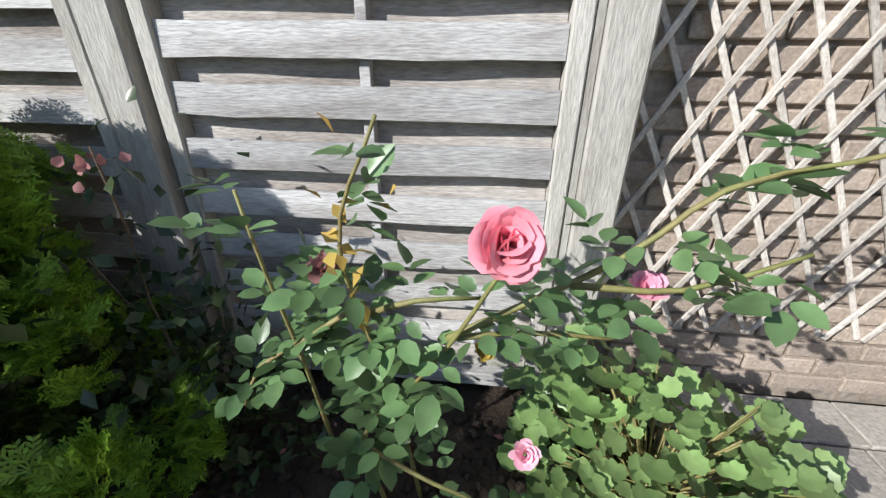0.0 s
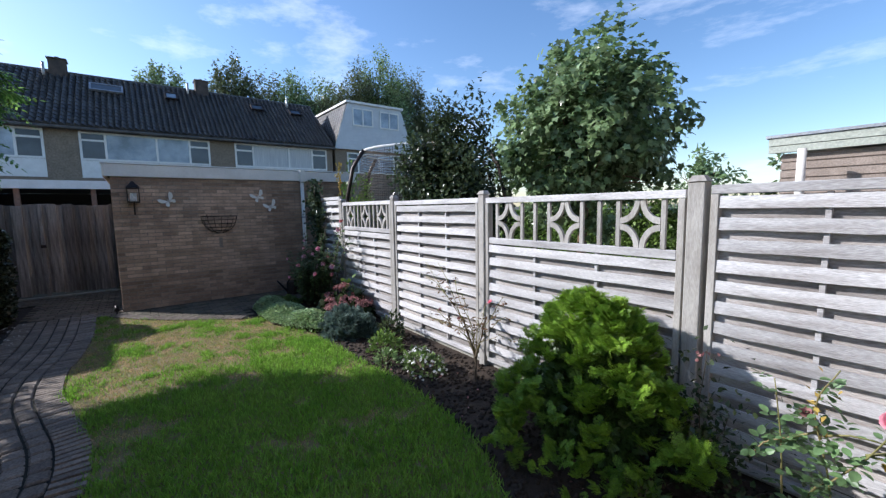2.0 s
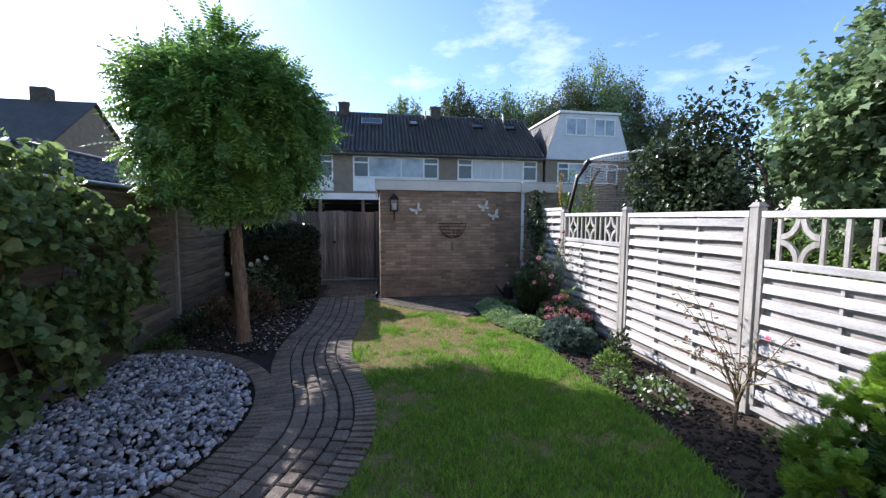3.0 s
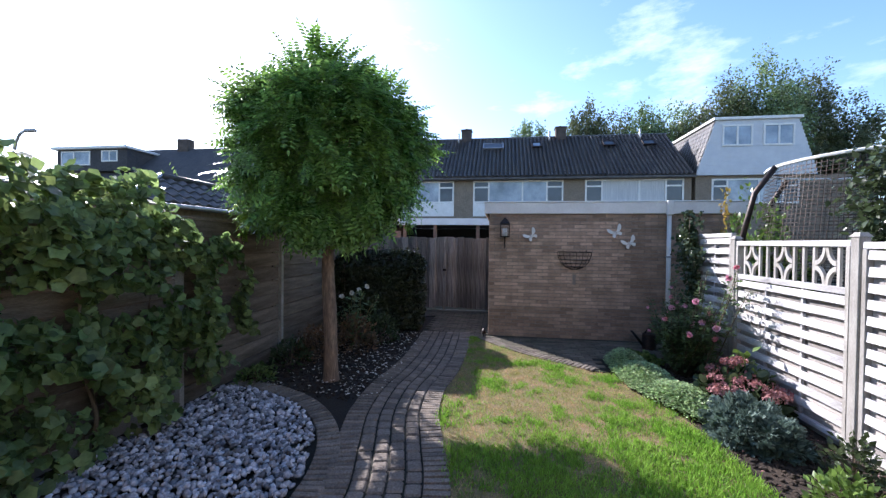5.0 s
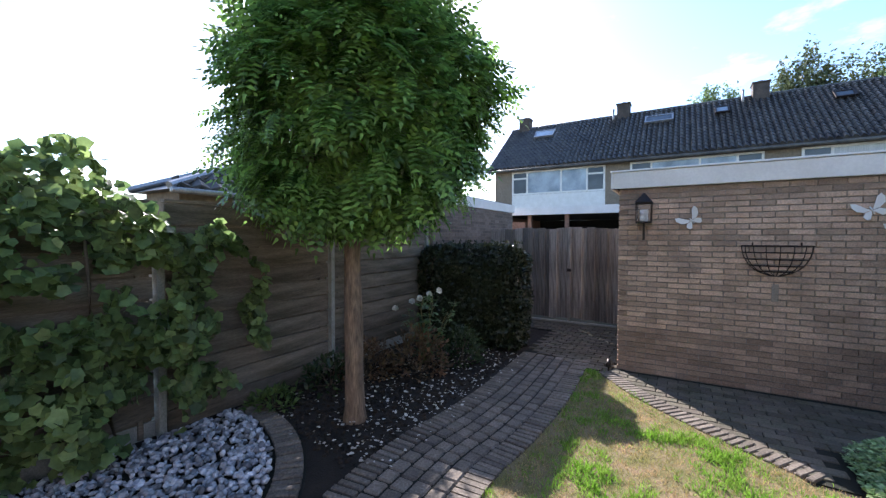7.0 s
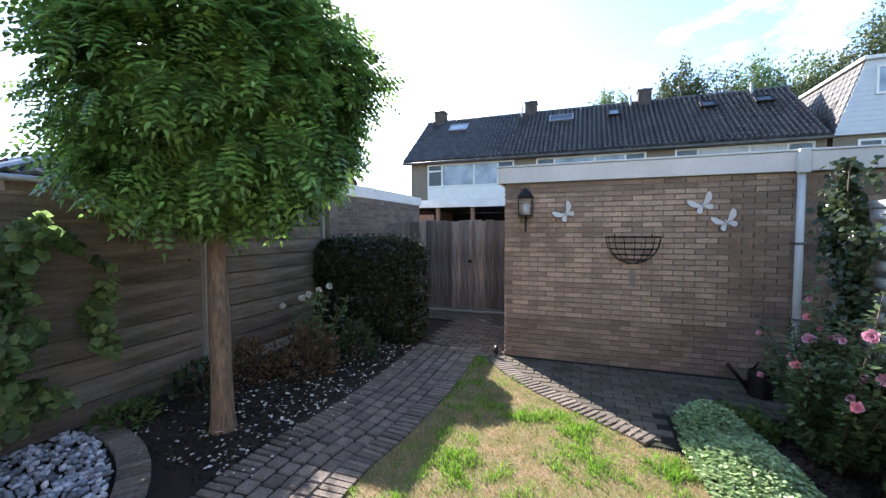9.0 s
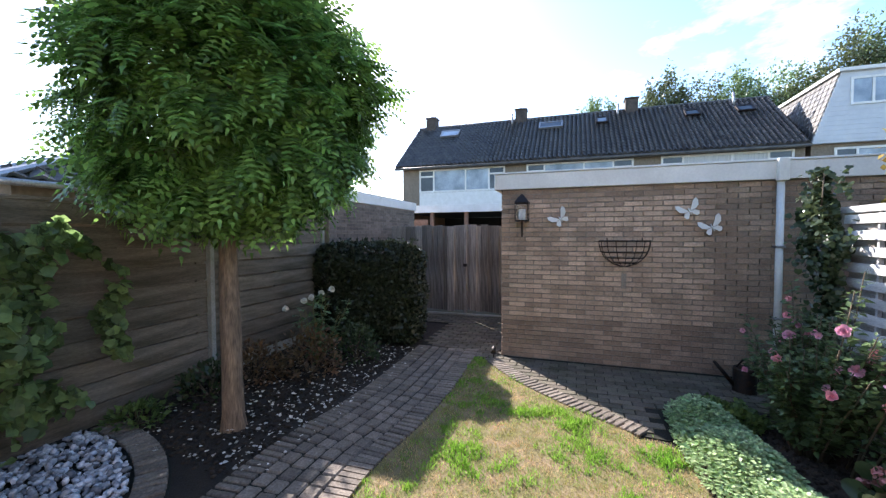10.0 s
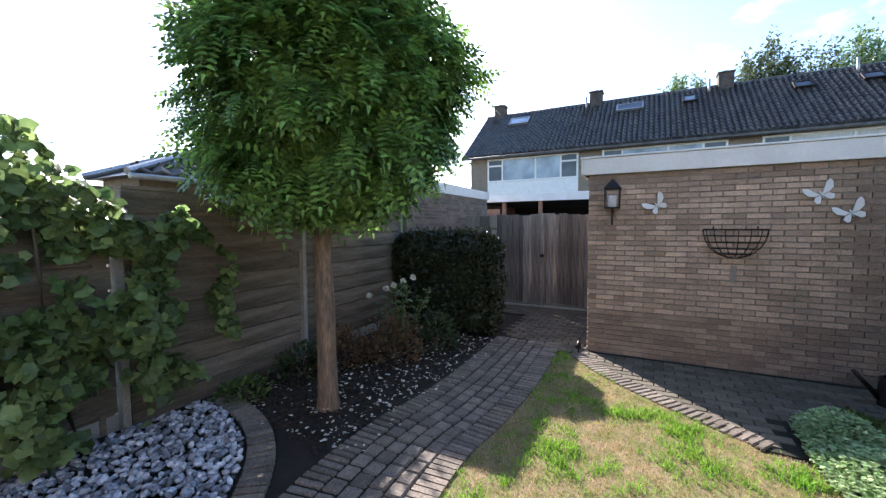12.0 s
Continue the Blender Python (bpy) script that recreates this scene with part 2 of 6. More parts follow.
P_RED = leafy("red_petal", (0.60, 0.04, 0.06), (0.7, 0.1, 0.12), through_light=0.2, island=0.2, rough=0.6)
P_RUSSET = leafy("faded_red_petal", (0.34, 0.12, 0.125), (0.44, 0.24, 0.22), through_light=0.2, island=0.3, rough=0.7)
P_WHITE = leafy("white_petal", (0.80, 0.79, 0.74), (0.72, 0.70, 0.62), through_light=0.2, island=0.12, rough=0.6)
P_SHELL = leafy("withered_petal", (0.66, 0.62, 0.55), (0.40, 0.34, 0.27), through_light=0.1, island=0.4, rough=0.6, scale=12)
P_YELLOW = leafy("yellowed_leaf", (0.42, 0.36, 0.07), (0.40, 0.22, 0.07), through_light=0.25, island=0.2)

# ---- mesh helpers ----
def part(name, bm, mat, parent=None, label=""):
    """Links a bmesh as one mesh object, under a parent where one is given."""
    me = bpy.data.meshes.new(name)
    bm.normal_update()
    bm.to_mesh(me)
    bm.free()
    me.materials.append(mat)
    ob = new(name, me)
    if parent:
        ob.parent = parent
    if label:
        ob["label"] = label
    return ob


def piece(name, me, parent, m=None):
    """One more object on a mesh that exists."""
    ob = new(name, me)
    ob.parent = parent
    if m is not None:
        ob.matrix_basis = m
    return ob


def thing(name, label, category, at=(0, 0, 0), group="", kind=""):
    ob = new(name)
    ob.empty_display_size = 0.1
    ob.location = at
    return tagged(ob, label, category, group, kind)


def box(bm, x0, x1, y0, y1, z0, z1):
    vs = [bm.verts.new(c) for c in ((x0, y0, z0), (x1, y0, z0), (x1, y1, z0), (x0, y1, z0), (x0, y0, z1), (x1, y0, z1), (x1, y1, z1), (x0, y1, z1))]
    for f in ((3, 2, 1, 0), (4, 5, 6, 7), (0, 1, 5, 4), (1, 2, 6, 5), (2, 3, 7, 6), (3, 0, 4, 7)):
        bm.faces.new([vs[i] for i in f])
    return vs


def boxes(*dims, bevel=0.0):
    bm = bmesh.new()
    for d in dims:
        box(bm, *d)
    if bevel:
        bmesh.ops.bevel(bm, geom=bm.edges[:], offset=bevel, segments=1, affect="EDGES")
    return bm


def block_mesh(name, sx, sy, sz, mat, bevel):
    """A shared, chamfered block about its own middle."""
    bm = boxes((-sx / 2, sx / 2, -sy / 2, sy / 2, -sz / 2, sz / 2), bevel=bevel)
    me = bpy.data.meshes.new(name)
    bm.normal_update()
    bm.to_mesh(me)
    bm.free()
    me.materials.append(mat)
    return me


def tube(bm, pts, r0, r1=None, sides=7):
    """A tapering tube along points, closed at both ends."""
    r1 = r0 if r1 is None else r1
    pts = [Vector(p) for p in pts]
    rings = []
    for i, p in enumerate(pts):
        d = (pts[min(i + 1, len(pts) - 1)] - pts[max(i - 1, 0)]).normalized()
        a = d.orthogonal().normalized()
        b = d.cross(a)
        r = r0 + (r1 - r0) * i / (len(pts) - 1)
        rings.append([bm.verts.new(p + r * (math.cos(k * math.tau / sides) * a + math.sin(k * math.tau / sides) * b)) for k in range(sides)])
    for s, e in zip(rings, rings[1:]):
        q = min(range(sides), key=lambda j: (e[j].co - s[0].co).length)
        for k in range(sides):
            bm.faces.new((s[k], s[(k + 1) % sides], e[(k + 1 + q) % sides], e[(k + q) % sides]))
    bm.faces.new(rings[0][::-1])
    bm.faces.new(rings[-1])


def sheet(outline, z, thick=0.03):
    """A flat slab with an outline of any shape."""
    bm = bmesh.new()
    vs = [bm.verts.new((x, y, z)) for x, y in outline]
    f = bm.faces.new(vs)
    bm.normal_update()
    if f.normal.z < 0:
        f.normal_flip()
    low = bmesh.ops.extrude_face_region(bm, geom=[f])
    for v in low["geom"]:
        if isinstance(v, bmesh.types.BMVert):
            v.co.z = z - thick
    bmesh.ops.recalc_face_normals(bm, faces=bm.faces[:])
    bmesh.ops.triangulate(bm, faces=[f for f in bm.faces if len(f.verts) > 4])
    return bm


def smooth_line(pts, step=0.05):
    """A Catmull-Rom line through points, about evenly cut."""
    pts = [np.array(p, float) for p in pts]
    pts = [2 * pts[0] - pts[1]] + pts + [2 * pts[-1] - pts[-2]]
    out = []
    for a, b, c, d in zip(pts, pts[1:], pts[2:], pts[3:]):
        k = max(2, int(np.linalg.norm(c - b) / step))
        for t in np.arange(k) / k:
            out.append(0.5 * (2 * b + (c - a) * t + (2 * a - 5 * b + 4 * c - d) * t * t + (3 * b - a - 3 * c + d) * t ** 3))
    out.append(pts[-2])
    return np.array(out)


def inside(poly, p):
    x, y = p[:, 0], p[:, 1]
    hit = np.zeros(len(p), bool)
    for (x0, y0), (x1, y1) in zip(poly, np.roll(poly, -1, axis=0)):
        cross = ((y0 > y) != (y1 > y)) & (x < (x1 - x0) * (y - y0) / (y1 - y0 + 1e-12) + x0)
        hit ^= cross
    return hit


rng = np.random.default_rng(7)
LEAF = (np.array([(0, 0, 0), (0.30, 0.42, 0.07), (0, 1, -0.06), (-0.30, 0.42, 0.07), (0, 0.5, 0)]), [(0, 1, 4), (1, 2, 4), (2, 3, 4), (3, 0, 4)])
SCALLOP = (np.array([(0, 0.12, -0.02)] + [(math.sin(a) * q * 0.52, 0.5 - math.cos(a) * q * 0.5, 0.05 * (i % 2) + 0.04) for i, a, q in ((i, 0.25 + (math.tau - 0.5) * i / 16, 1.0 if i % 2 else 0.86) for i in range(17))] + [(0, 0.42, -0.05)]), [(i, i + 1 if i < 17 else 0, 18) for i in range(18)])
ROUND = (np.array([(0, 0, 0), (0.34, 0.10, 0.05), (0.48, 0.48, 0.09), (0.28, 0.88, 0.03), (0, 1.0, -0.03), (-0.28, 0.88, 0.03), (-0.48, 0.48, 0.09), (-0.34, 0.10, 0.05), (0, 0.45, -0.02)]), [(i, (i + 1) % 8, 8) for i in range(8)])
MAPLE = (np.array([(0, 0, 0), (0.42, -0.10, 0.03), (0.34, 0.22, 0.05), (0.58, 0.42, 0.0), (0.26, 0.56, 0.05), (0, 1.0, -0.08), (-0.26, 0.56, 0.05), (-0.58, 0.42, 0.0), (-0.34, 0.22, 0.05), (-0.42, -0.10, 0.03), (0, 0.4, 0.02)]), [(i, (i + 1) % 10, 10) for i in range(10)])
LOBED = (np.array([(0, 0, 0), (0.40, -0.08, 0.03), (0.46, 0.20, 0.06), (0.55, 0.46, 0.0), (0.36, 0.66, 0.06), (0, 0.96, -0.10), (-0.36, 0.66, 0.06), (-0.55, 0.46, 0.0), (-0.46, 0.20, 0.06), (-0.40, -0.08, 0.03), (0, 0.4, 0.02)]), [(i, (i + 1) % 10, 10) for i in range(10)])
OVAL = (np.array([(0, 0, 0), (0.20, 0.14, 0.05), (0.33, 0.40, 0.08), (0.26, 0.72, 0.04), (0, 1.0, -0.05), (-0.26, 0.72, 0.04), (-0.33, 0.40, 0.08), (-0.20, 0.14, 0.05), (0, 0.45, -0.01)]), [(i, (i + 1) % 8, 8) for i in range(8)])
PETAL = (np.array([(-0.10, 0, 0), (0.10, 0, 0), (0.46, 0.55, 0.10), (0.30, 0.95, 0.0), (0, 1.02, -0.06), (-0.30, 0.95, 0.0), (-0.46, 0.55, 0.10), (0, 0.5, -0.04)]), [(0, 1, 7), (1, 2, 7), (2, 3, 7), (3, 4, 7), (4, 5, 7), (5, 6, 7), (6, 0, 7)])
BLADE = (np.array([(-0.08, 0, 0), (0.08, 0, 0), (0.05, 0.6, 0.06), (0, 1, 0.22), (-0.05, 0.6, 0.06)]), [(0, 1, 2), (0, 2, 4), (4, 2, 3)])


def pinnate(pairs=8):
    """A feathered leaf: slim oval leaflets on both sides of a drooping rib."""
    v, f = [], []
    for i in range(pairs):
        y = 0.14 + 0.82 * i / pairs
        size = 0.19 * (1 - 0.45 * abs(i / pairs - 0.35))
        for side in (-1, 1):
            k = len(v)
            h = -0.24 * y * y
            v += [(0, y, h), (side * size * 0.4, y - 0.028, h + 0.015), (side * size * 0.85, y + 0.0, h - 0.01), (side * size, y + 0.032, h - 0.03), (side * size * 0.8, y + 0.054, h - 0.01), (side * size * 0.35, y + 0.044, h + 0.012)]
            f += [tuple(range(k, k + 6))]
    k = len(v)
    v += [(-0.005, 0, 0), (0.005, 0, 0), (0.0, 0.96, -0.22), (-0.035, 0.98, -0.23), (0.035, 0.98, -0.23), (0, 1.12, -0.29)]
    f += [(k, k + 1, k + 2), (k + 2, k + 4, k + 5, k + 3)]
    return np.array(v), f


def spray(fingers=11, seed=1):
    """A flat scaly conifer spray: fingers that fan out from one foot."""
    r = np.random.default_rng(seed)
    v, f = [], []
    for i in range(fingers):
        a = (i / (fingers - 1) - 0.5) * 1.9
        length = (1 - 0.25 * abs(a)) * r.uniform(0.75, 1.05)
        d, p = np.array((math.sin(a), math.cos(a))), np.array((math.cos(a), -math.sin(a)))
        k = len(v)
        lift = r.uniform(-0.2, 0.28)
        for along, across, h in ((0.12, 0.02, 0), (0.55, 0.055, lift), (0.85, 0.05, lift), (1.0, 0.0, lift * 0.6), (0.85, -0.05, lift), (0.55, -0.055, lift), (0.12, -0.02, 0)):
            q = d * along * length + p * across * 1.25
            v.append((q[0], q[1], h))
        f += [(k, k + 1, k + 5, k + 6), (k + 1, k + 2, k + 4, k + 5), (k + 2, k + 3, k + 4)]
    return np.array(v), f


def fan(seed=2):
    """A flat fern-like conifer fan: ribs that carry short fingers on both sides."""
    r = np.random.default_rng(seed)
    v, f = [], []
    def finger(p, d, length, width, h0, h1):
        n = np.array((d[1], -d[0]))
        k = len(v)
        for along, across, h in ((0, 0.5, h0), (0.6, 1.0, (h0 + h1) / 2), (1, 0, h1), (0.6, -1.0, (h0 + h1) / 2), (0, -0.5, h0)):
            q = p + d * along * length + n * across * width
            v.append((q[0], q[1], h))
        f.append((k, k + 1, k + 2, k + 3, k + 4))
    for i in range(5):
        a = (i - 2) * 0.42
        d = np.array((math.sin(a), math.cos(a)))
        length = (1 - 0.12 * abs(i - 2)) * r.uniform(0.85, 1.05)
        lift = r.uniform(-0.1, 0.2)
        finger(d * 0.05, d, length, 0.03, 0, lift)
        for j in range(4):
            t = 0.3 + 0.18 * j
            for side in (-1, 1):
                b = a + side * 0.75
                e = np.array((math.sin(b), math.cos(b)))
                finger(d * t * length, e, length * 0.34 * (1.15 - 0.5 * t), 0.042, lift * t, lift * t + r.uniform(-0.05, 0.12))
    return np.array(v), f


FEATHER, SPRAY, FAN = pinnate(), spray(), fan()


def unit(a):
    return a / np.maximum(np.linalg.norm(a, axis=-1, keepdims=True), 1e-9)


def scatter(name, template, pos, along, up, size, mat, parent=None, label=""):
    """One mesh of many leaves: each at pos, its tip along, its face towards up."""
    tv, tf = template
    pos, along, up = np.asarray(pos, float), unit(np.asarray(along, float)), np.asarray(up, float)
    side = unit(np.cross(along, up))
    face = np.cross(side, along)
    size = np.broadcast_to(np.asarray(size, float), (len(pos),))[:, None, None]
    co = pos[:, None] + size * (tv[None, :, 0:1] * side[:, None] + tv[None, :, 1:2] * along[:, None] + tv[None, :, 2:3] * face[:, None])
    k, nv = len(pos), len(tv)
    loops = np.concatenate([np.array(f) for f in tf])
    sizes = np.array([len(f) for f in tf])
    me = bpy.data.meshes.new(name)
    me.vertices.add(k * nv)
    me.vertices.foreach_set("co", co.reshape(-1).astype(np.float32))
    all_loops = (loops[None] + nv * np.arange(k)[:, None]).reshape(-1)
    me.loops.add(len(all_loops))
    me.loops.foreach_set("vertex_index", all_loops.astype(np.int32))
    starts = np.concatenate(([0], np.cumsum(np.tile(sizes, k))[:-1]))
    me.polygons.add(len(starts))
    me.polygons.foreach_set("loop_start", starts.astype(np.int32))
    me.update(calc_edges=True)
    me.validate()
    me.materials.append(mat)
    ob = new(name, me)
    if parent:
        ob.parent = parent
    if label:
        ob["label"] = label
    return ob


def ball_points(k, centre, radii, shell=0.5, lumps=0.18, seed=3):
    """Points in the outer part of a lumpy ball, with the way out at each."""
    r = np.random.default_rng(seed)
    d = unit(r.normal(size=(k, 3)))
    lump = np.array([noise.noise(Vector(v) * 2.1 + Vector((seed, 0, 0))) for v in d])
    rad = (shell + (1 - shell) * r.random(k) ** 0.6) * (1 + lumps * 2 * lump)
    return np.array(centre) + d * rad[:, None] * np.array(radii), d


def wobble(k, amount, r=rng):
    return r.normal(size=(k, 3)) * amount

# ---- ground ----
PATH_MID = smooth_line([(-8.35, -2.46), (-7.6, -2.43), (-6.8, -2.41), (-6.0, -2.45), (-5.4, -2.52), (-4.7, -2.49), (-4.1, -2.36), (-3.5, -2.22), (-2.95, -2.20), (-2.4, -2.36), (-1.9, -2.6), (-1.3, -3.0), (-0.6, -3.55)], 0.02)
PATH_HALF = 0.455
tangent = unit(np.gradient(PATH_MID, axis=0))
PATH_SIDE = np.stack([tangent[:, 1], -tangent[:, 0]], axis=1) * -1
PATH_RUN = np.concatenate(([0], np.cumsum(np.linalg.norm(np.diff(PATH_MID, axis=0), axis=1))))


def on_path(s, off):
    """The place and heading on the path, s metres along and off metres to its north side."""
    x = np.array([np.interp(s, PATH_RUN, c) for c in PATH_MID.T])
    w = unit(np.array([np.interp(s, PATH_RUN, c) for c in PATH_SIDE.T]))
    return x + w * off, math.atan2(-w[0], w[1])


north_edge = np.array([on_path(s, PATH_HALF)[0] for s in np.arange(0, PATH_RUN[-1], 0.15)])
south_edge = np.array([on_path(s, -PATH_HALF)[0] for s in np.arange(0, PATH_RUN[-1], 0.15)])
BED_EDGE = smooth_line([(-6.36, -0.22), (-6.30, 0.02), (-5.7, 0.12), (-5.1, 0.36), (-4.5, 0.42), (-3.6, 0.45), (-2.9, 0.52), (-2.2, 0.48), (-1.64, 0.38), (-1.3, 0.2), (-0.8, 0.05), (0.0, 0.1), (0.55, 0.45)], 0.1)
COURT_EDGE = smooth_line([(-7.98, -1.84), (-7.40, -1.40), (-6.88, -0.84), (-6.40, -0.20)], 0.1)
LAWN = np.array([(-8.05, -2.0), *COURT_EDGE[:-1], *BED_EDGE, (0.9, 0.6), (0.9, -4.4), (-0.6, -4.4), *north_edge[::-1]])
GRAVEL_C, GRAVEL_R = (-3.25, -4.62), 1.78

ground = part("ground", boxes((-600, 600, -600, 600, -0.5, -0.06)), M_EARTH)
tagged(ground, "bare earth running out past the garden", "ground", kind="structure")
lawn = part("lawn_ground", sheet(LAWN, 0.0, 0.05), M_TURF)
tagged(lawn, "mown lawn turf with dry brown patches", "lawn", kind="structure")
bed = part("flower_bed_soil", sheet([*BED_EDGE, (0.62, 0.9), (0.66, 1.5), (-8.2, 1.5), (-8.2, 0.9), (-7.1, 0.6), (-6.95, 0.1)], -0.01, 0.05), M_SOIL)
tagged(bed, "dark damp soil of the border by the fence", "flower bed", kind="structure")
bed_south = part("flower_bed_soil", sheet([(-10.0, -4.9), (-10.0, -2.95), (-8.5, -2.93), *south_edge[:40], (-2.6, -3.2), (-2.6, -4.9)], -0.012, 0.04), M_SOIL)
tagged(bed_south, "dark soil under the tree with fallen petals", "flower bed", kind="structure")

# relief of clods on the two beds
def clods(name, poly, k, seed, label):
    r = np.random.default_rng(seed)
    lo, hi = poly.min(0), poly.max(0)
    p = r.uniform(lo, hi, (k, 2))
    p = p[inside(poly, p)]
    n = len(p)
    pos = np.column_stack([p, np.full(n, -0.004)])
    return tagged(scatter(name, LUMP, pos, r.normal(size=(n, 3)) * (1, 1, 0.2), np.tile((0, 0, 1.0), (n, 1)), r.uniform(0.008, 0.028, n), M_SOIL), label, "soil", kind="stuff")


def lump_template(seed, flat=0.6, rings=1):
    bm = bmesh.new()
    bmesh.ops.create_icosphere(bm, subdivisions=1, radius=1.0)
    r = np.random.default_rng(seed)
    v = np.array([x.co[:] for x in bm.verts]) * (1, 0.75, flat)
    v *= 1 + r.uniform(-0.18, 0.18, (len(v), 1))
    f = [tuple(x.index for x in q.verts) for q in bm.faces]
    bm.free()
    return v, f


LUMP = lump_template(1)
clods("soil_clods", np.array([(-6.9, 0.75), (-5.0, 0.5), (-3.6, 0.5), (-2.2, 0.52), (-1.3, 0.25), (0, 0.15), (0.6, 0.6), (0.62, 1.4), (-7.0, 1.4)]), 5200, 21, "crumbs of dark garden soil in the border")
clods("soil_clods", np.array([(-8.3, -2.95), (-4.9, -3.0), (-5.0, -3.6), (-5.3, -4.7), (-8.3, -4.7)]), 3000, 22, "crumbs of dark soil under the tree")

# patio by the house
patio = thing("patio", "pale concrete slabs laid beside the house", "paving", kind="structure")
slab_me = block_mesh("slab", 0.295, 0.295, 0.05, M_SLAB, 0.004)
part("slab_bed", boxes((0.92, 3.6, -4.4, 0.6, -0.06, -0.02), (0.68, 3.6, 0.6, 1.5, -0.06, -0.02)), M_JOINT, patio)
for i in range(9):
    for j in range(20):
        x, y = 1.07 + 0.3 * i, -4.2 + 0.3 * j
        if x < 3.5 and y < 1.45:
            piece("slab", slab_me, patio, pose(x, y, -0.015 + random.uniform(-0.002, 0.002), 0, 0, random.uniform(-0.5, 0.5)))
for j in range(2):
    piece("slab", slab_me, patio, pose(0.80, 0.90 + 0.3 * j, -0.015))

cut_slab = block_mesh("slab", 0.295, 0.165, 0.05, M_SLAB, 0.004)
for i in range(10):
    piece("slab", cut_slab, patio, pose(0.80 + 0.3 * i, 1.44, -0.015))

# ---- north fence ----
FY = 1.42
north_fence = thing("north_fence", "weathered grey lapped timber fence, some panels with open star tops", "fence")
def grey_post(x, top, w=0.095, cap=True, label="weathered grey timber fence post with a pointed cap"):
    ob = part("post", boxes((-w / 2, w / 2, -w / 2, w / 2, 0, top + 0.02), bevel=0.006), M_WOODV, north_fence, label)
    ob.location = (x, FY + 0.035, -0.02)
    if cap:
        bm = bmesh.new()
        vs = box(bm, -w / 2 - 0.008, w / 2 + 0.008, -w / 2 - 0.008, w / 2 + 0.008, top + 0.022, top + 0.045)
        for v in vs[4:]:
            v.co.x *= 0.55
            v.co.y *= 0.55
            v.co.z += 0.015
        part("cap", bm, M_WOODV, ob)
    return ob


def slat_mesh(width, height, seed, mat, thick=0.006):
    """A rough-sawn slat with a slight bow and uneven edges, seen along x."""
    r = random.Random(seed)
    bm = bmesh.new()
    n = 6
    cols = []
    for i in range(n + 1):
        x = (i / n - 0.5) * width
        dz0, dz1, dy = r.uniform(-0.003, 0.003), r.uniform(-0.003, 0.003), 0.004 * math.sin(i * 1.1 + seed)
        cols.append([bm.verts.new((x, y + dy, z)) for y, z in ((-thick, -height / 2 + dz0), (thick, -height / 2 + dz0), (thick, height / 2 + dz1), (-thick, height / 2 + dz1))])
    for a, b in zip(cols, cols[1:]):
        for k in range(4):
            bm.faces.new((a[k], b[k], b[(k + 1) % 4], a[(k + 1) % 4]))
    bm.faces.new(cols[0])
    bm.faces.new(cols[-1][::-1])
    bmesh.ops.recalc_face_normals(bm, faces=bm.faces[:])
    me = bpy.data.meshes.new("slat")
    bm.normal_update()
    bm.to_mesh(me)
    bm.free()
    me.materials.append(mat)
    return me


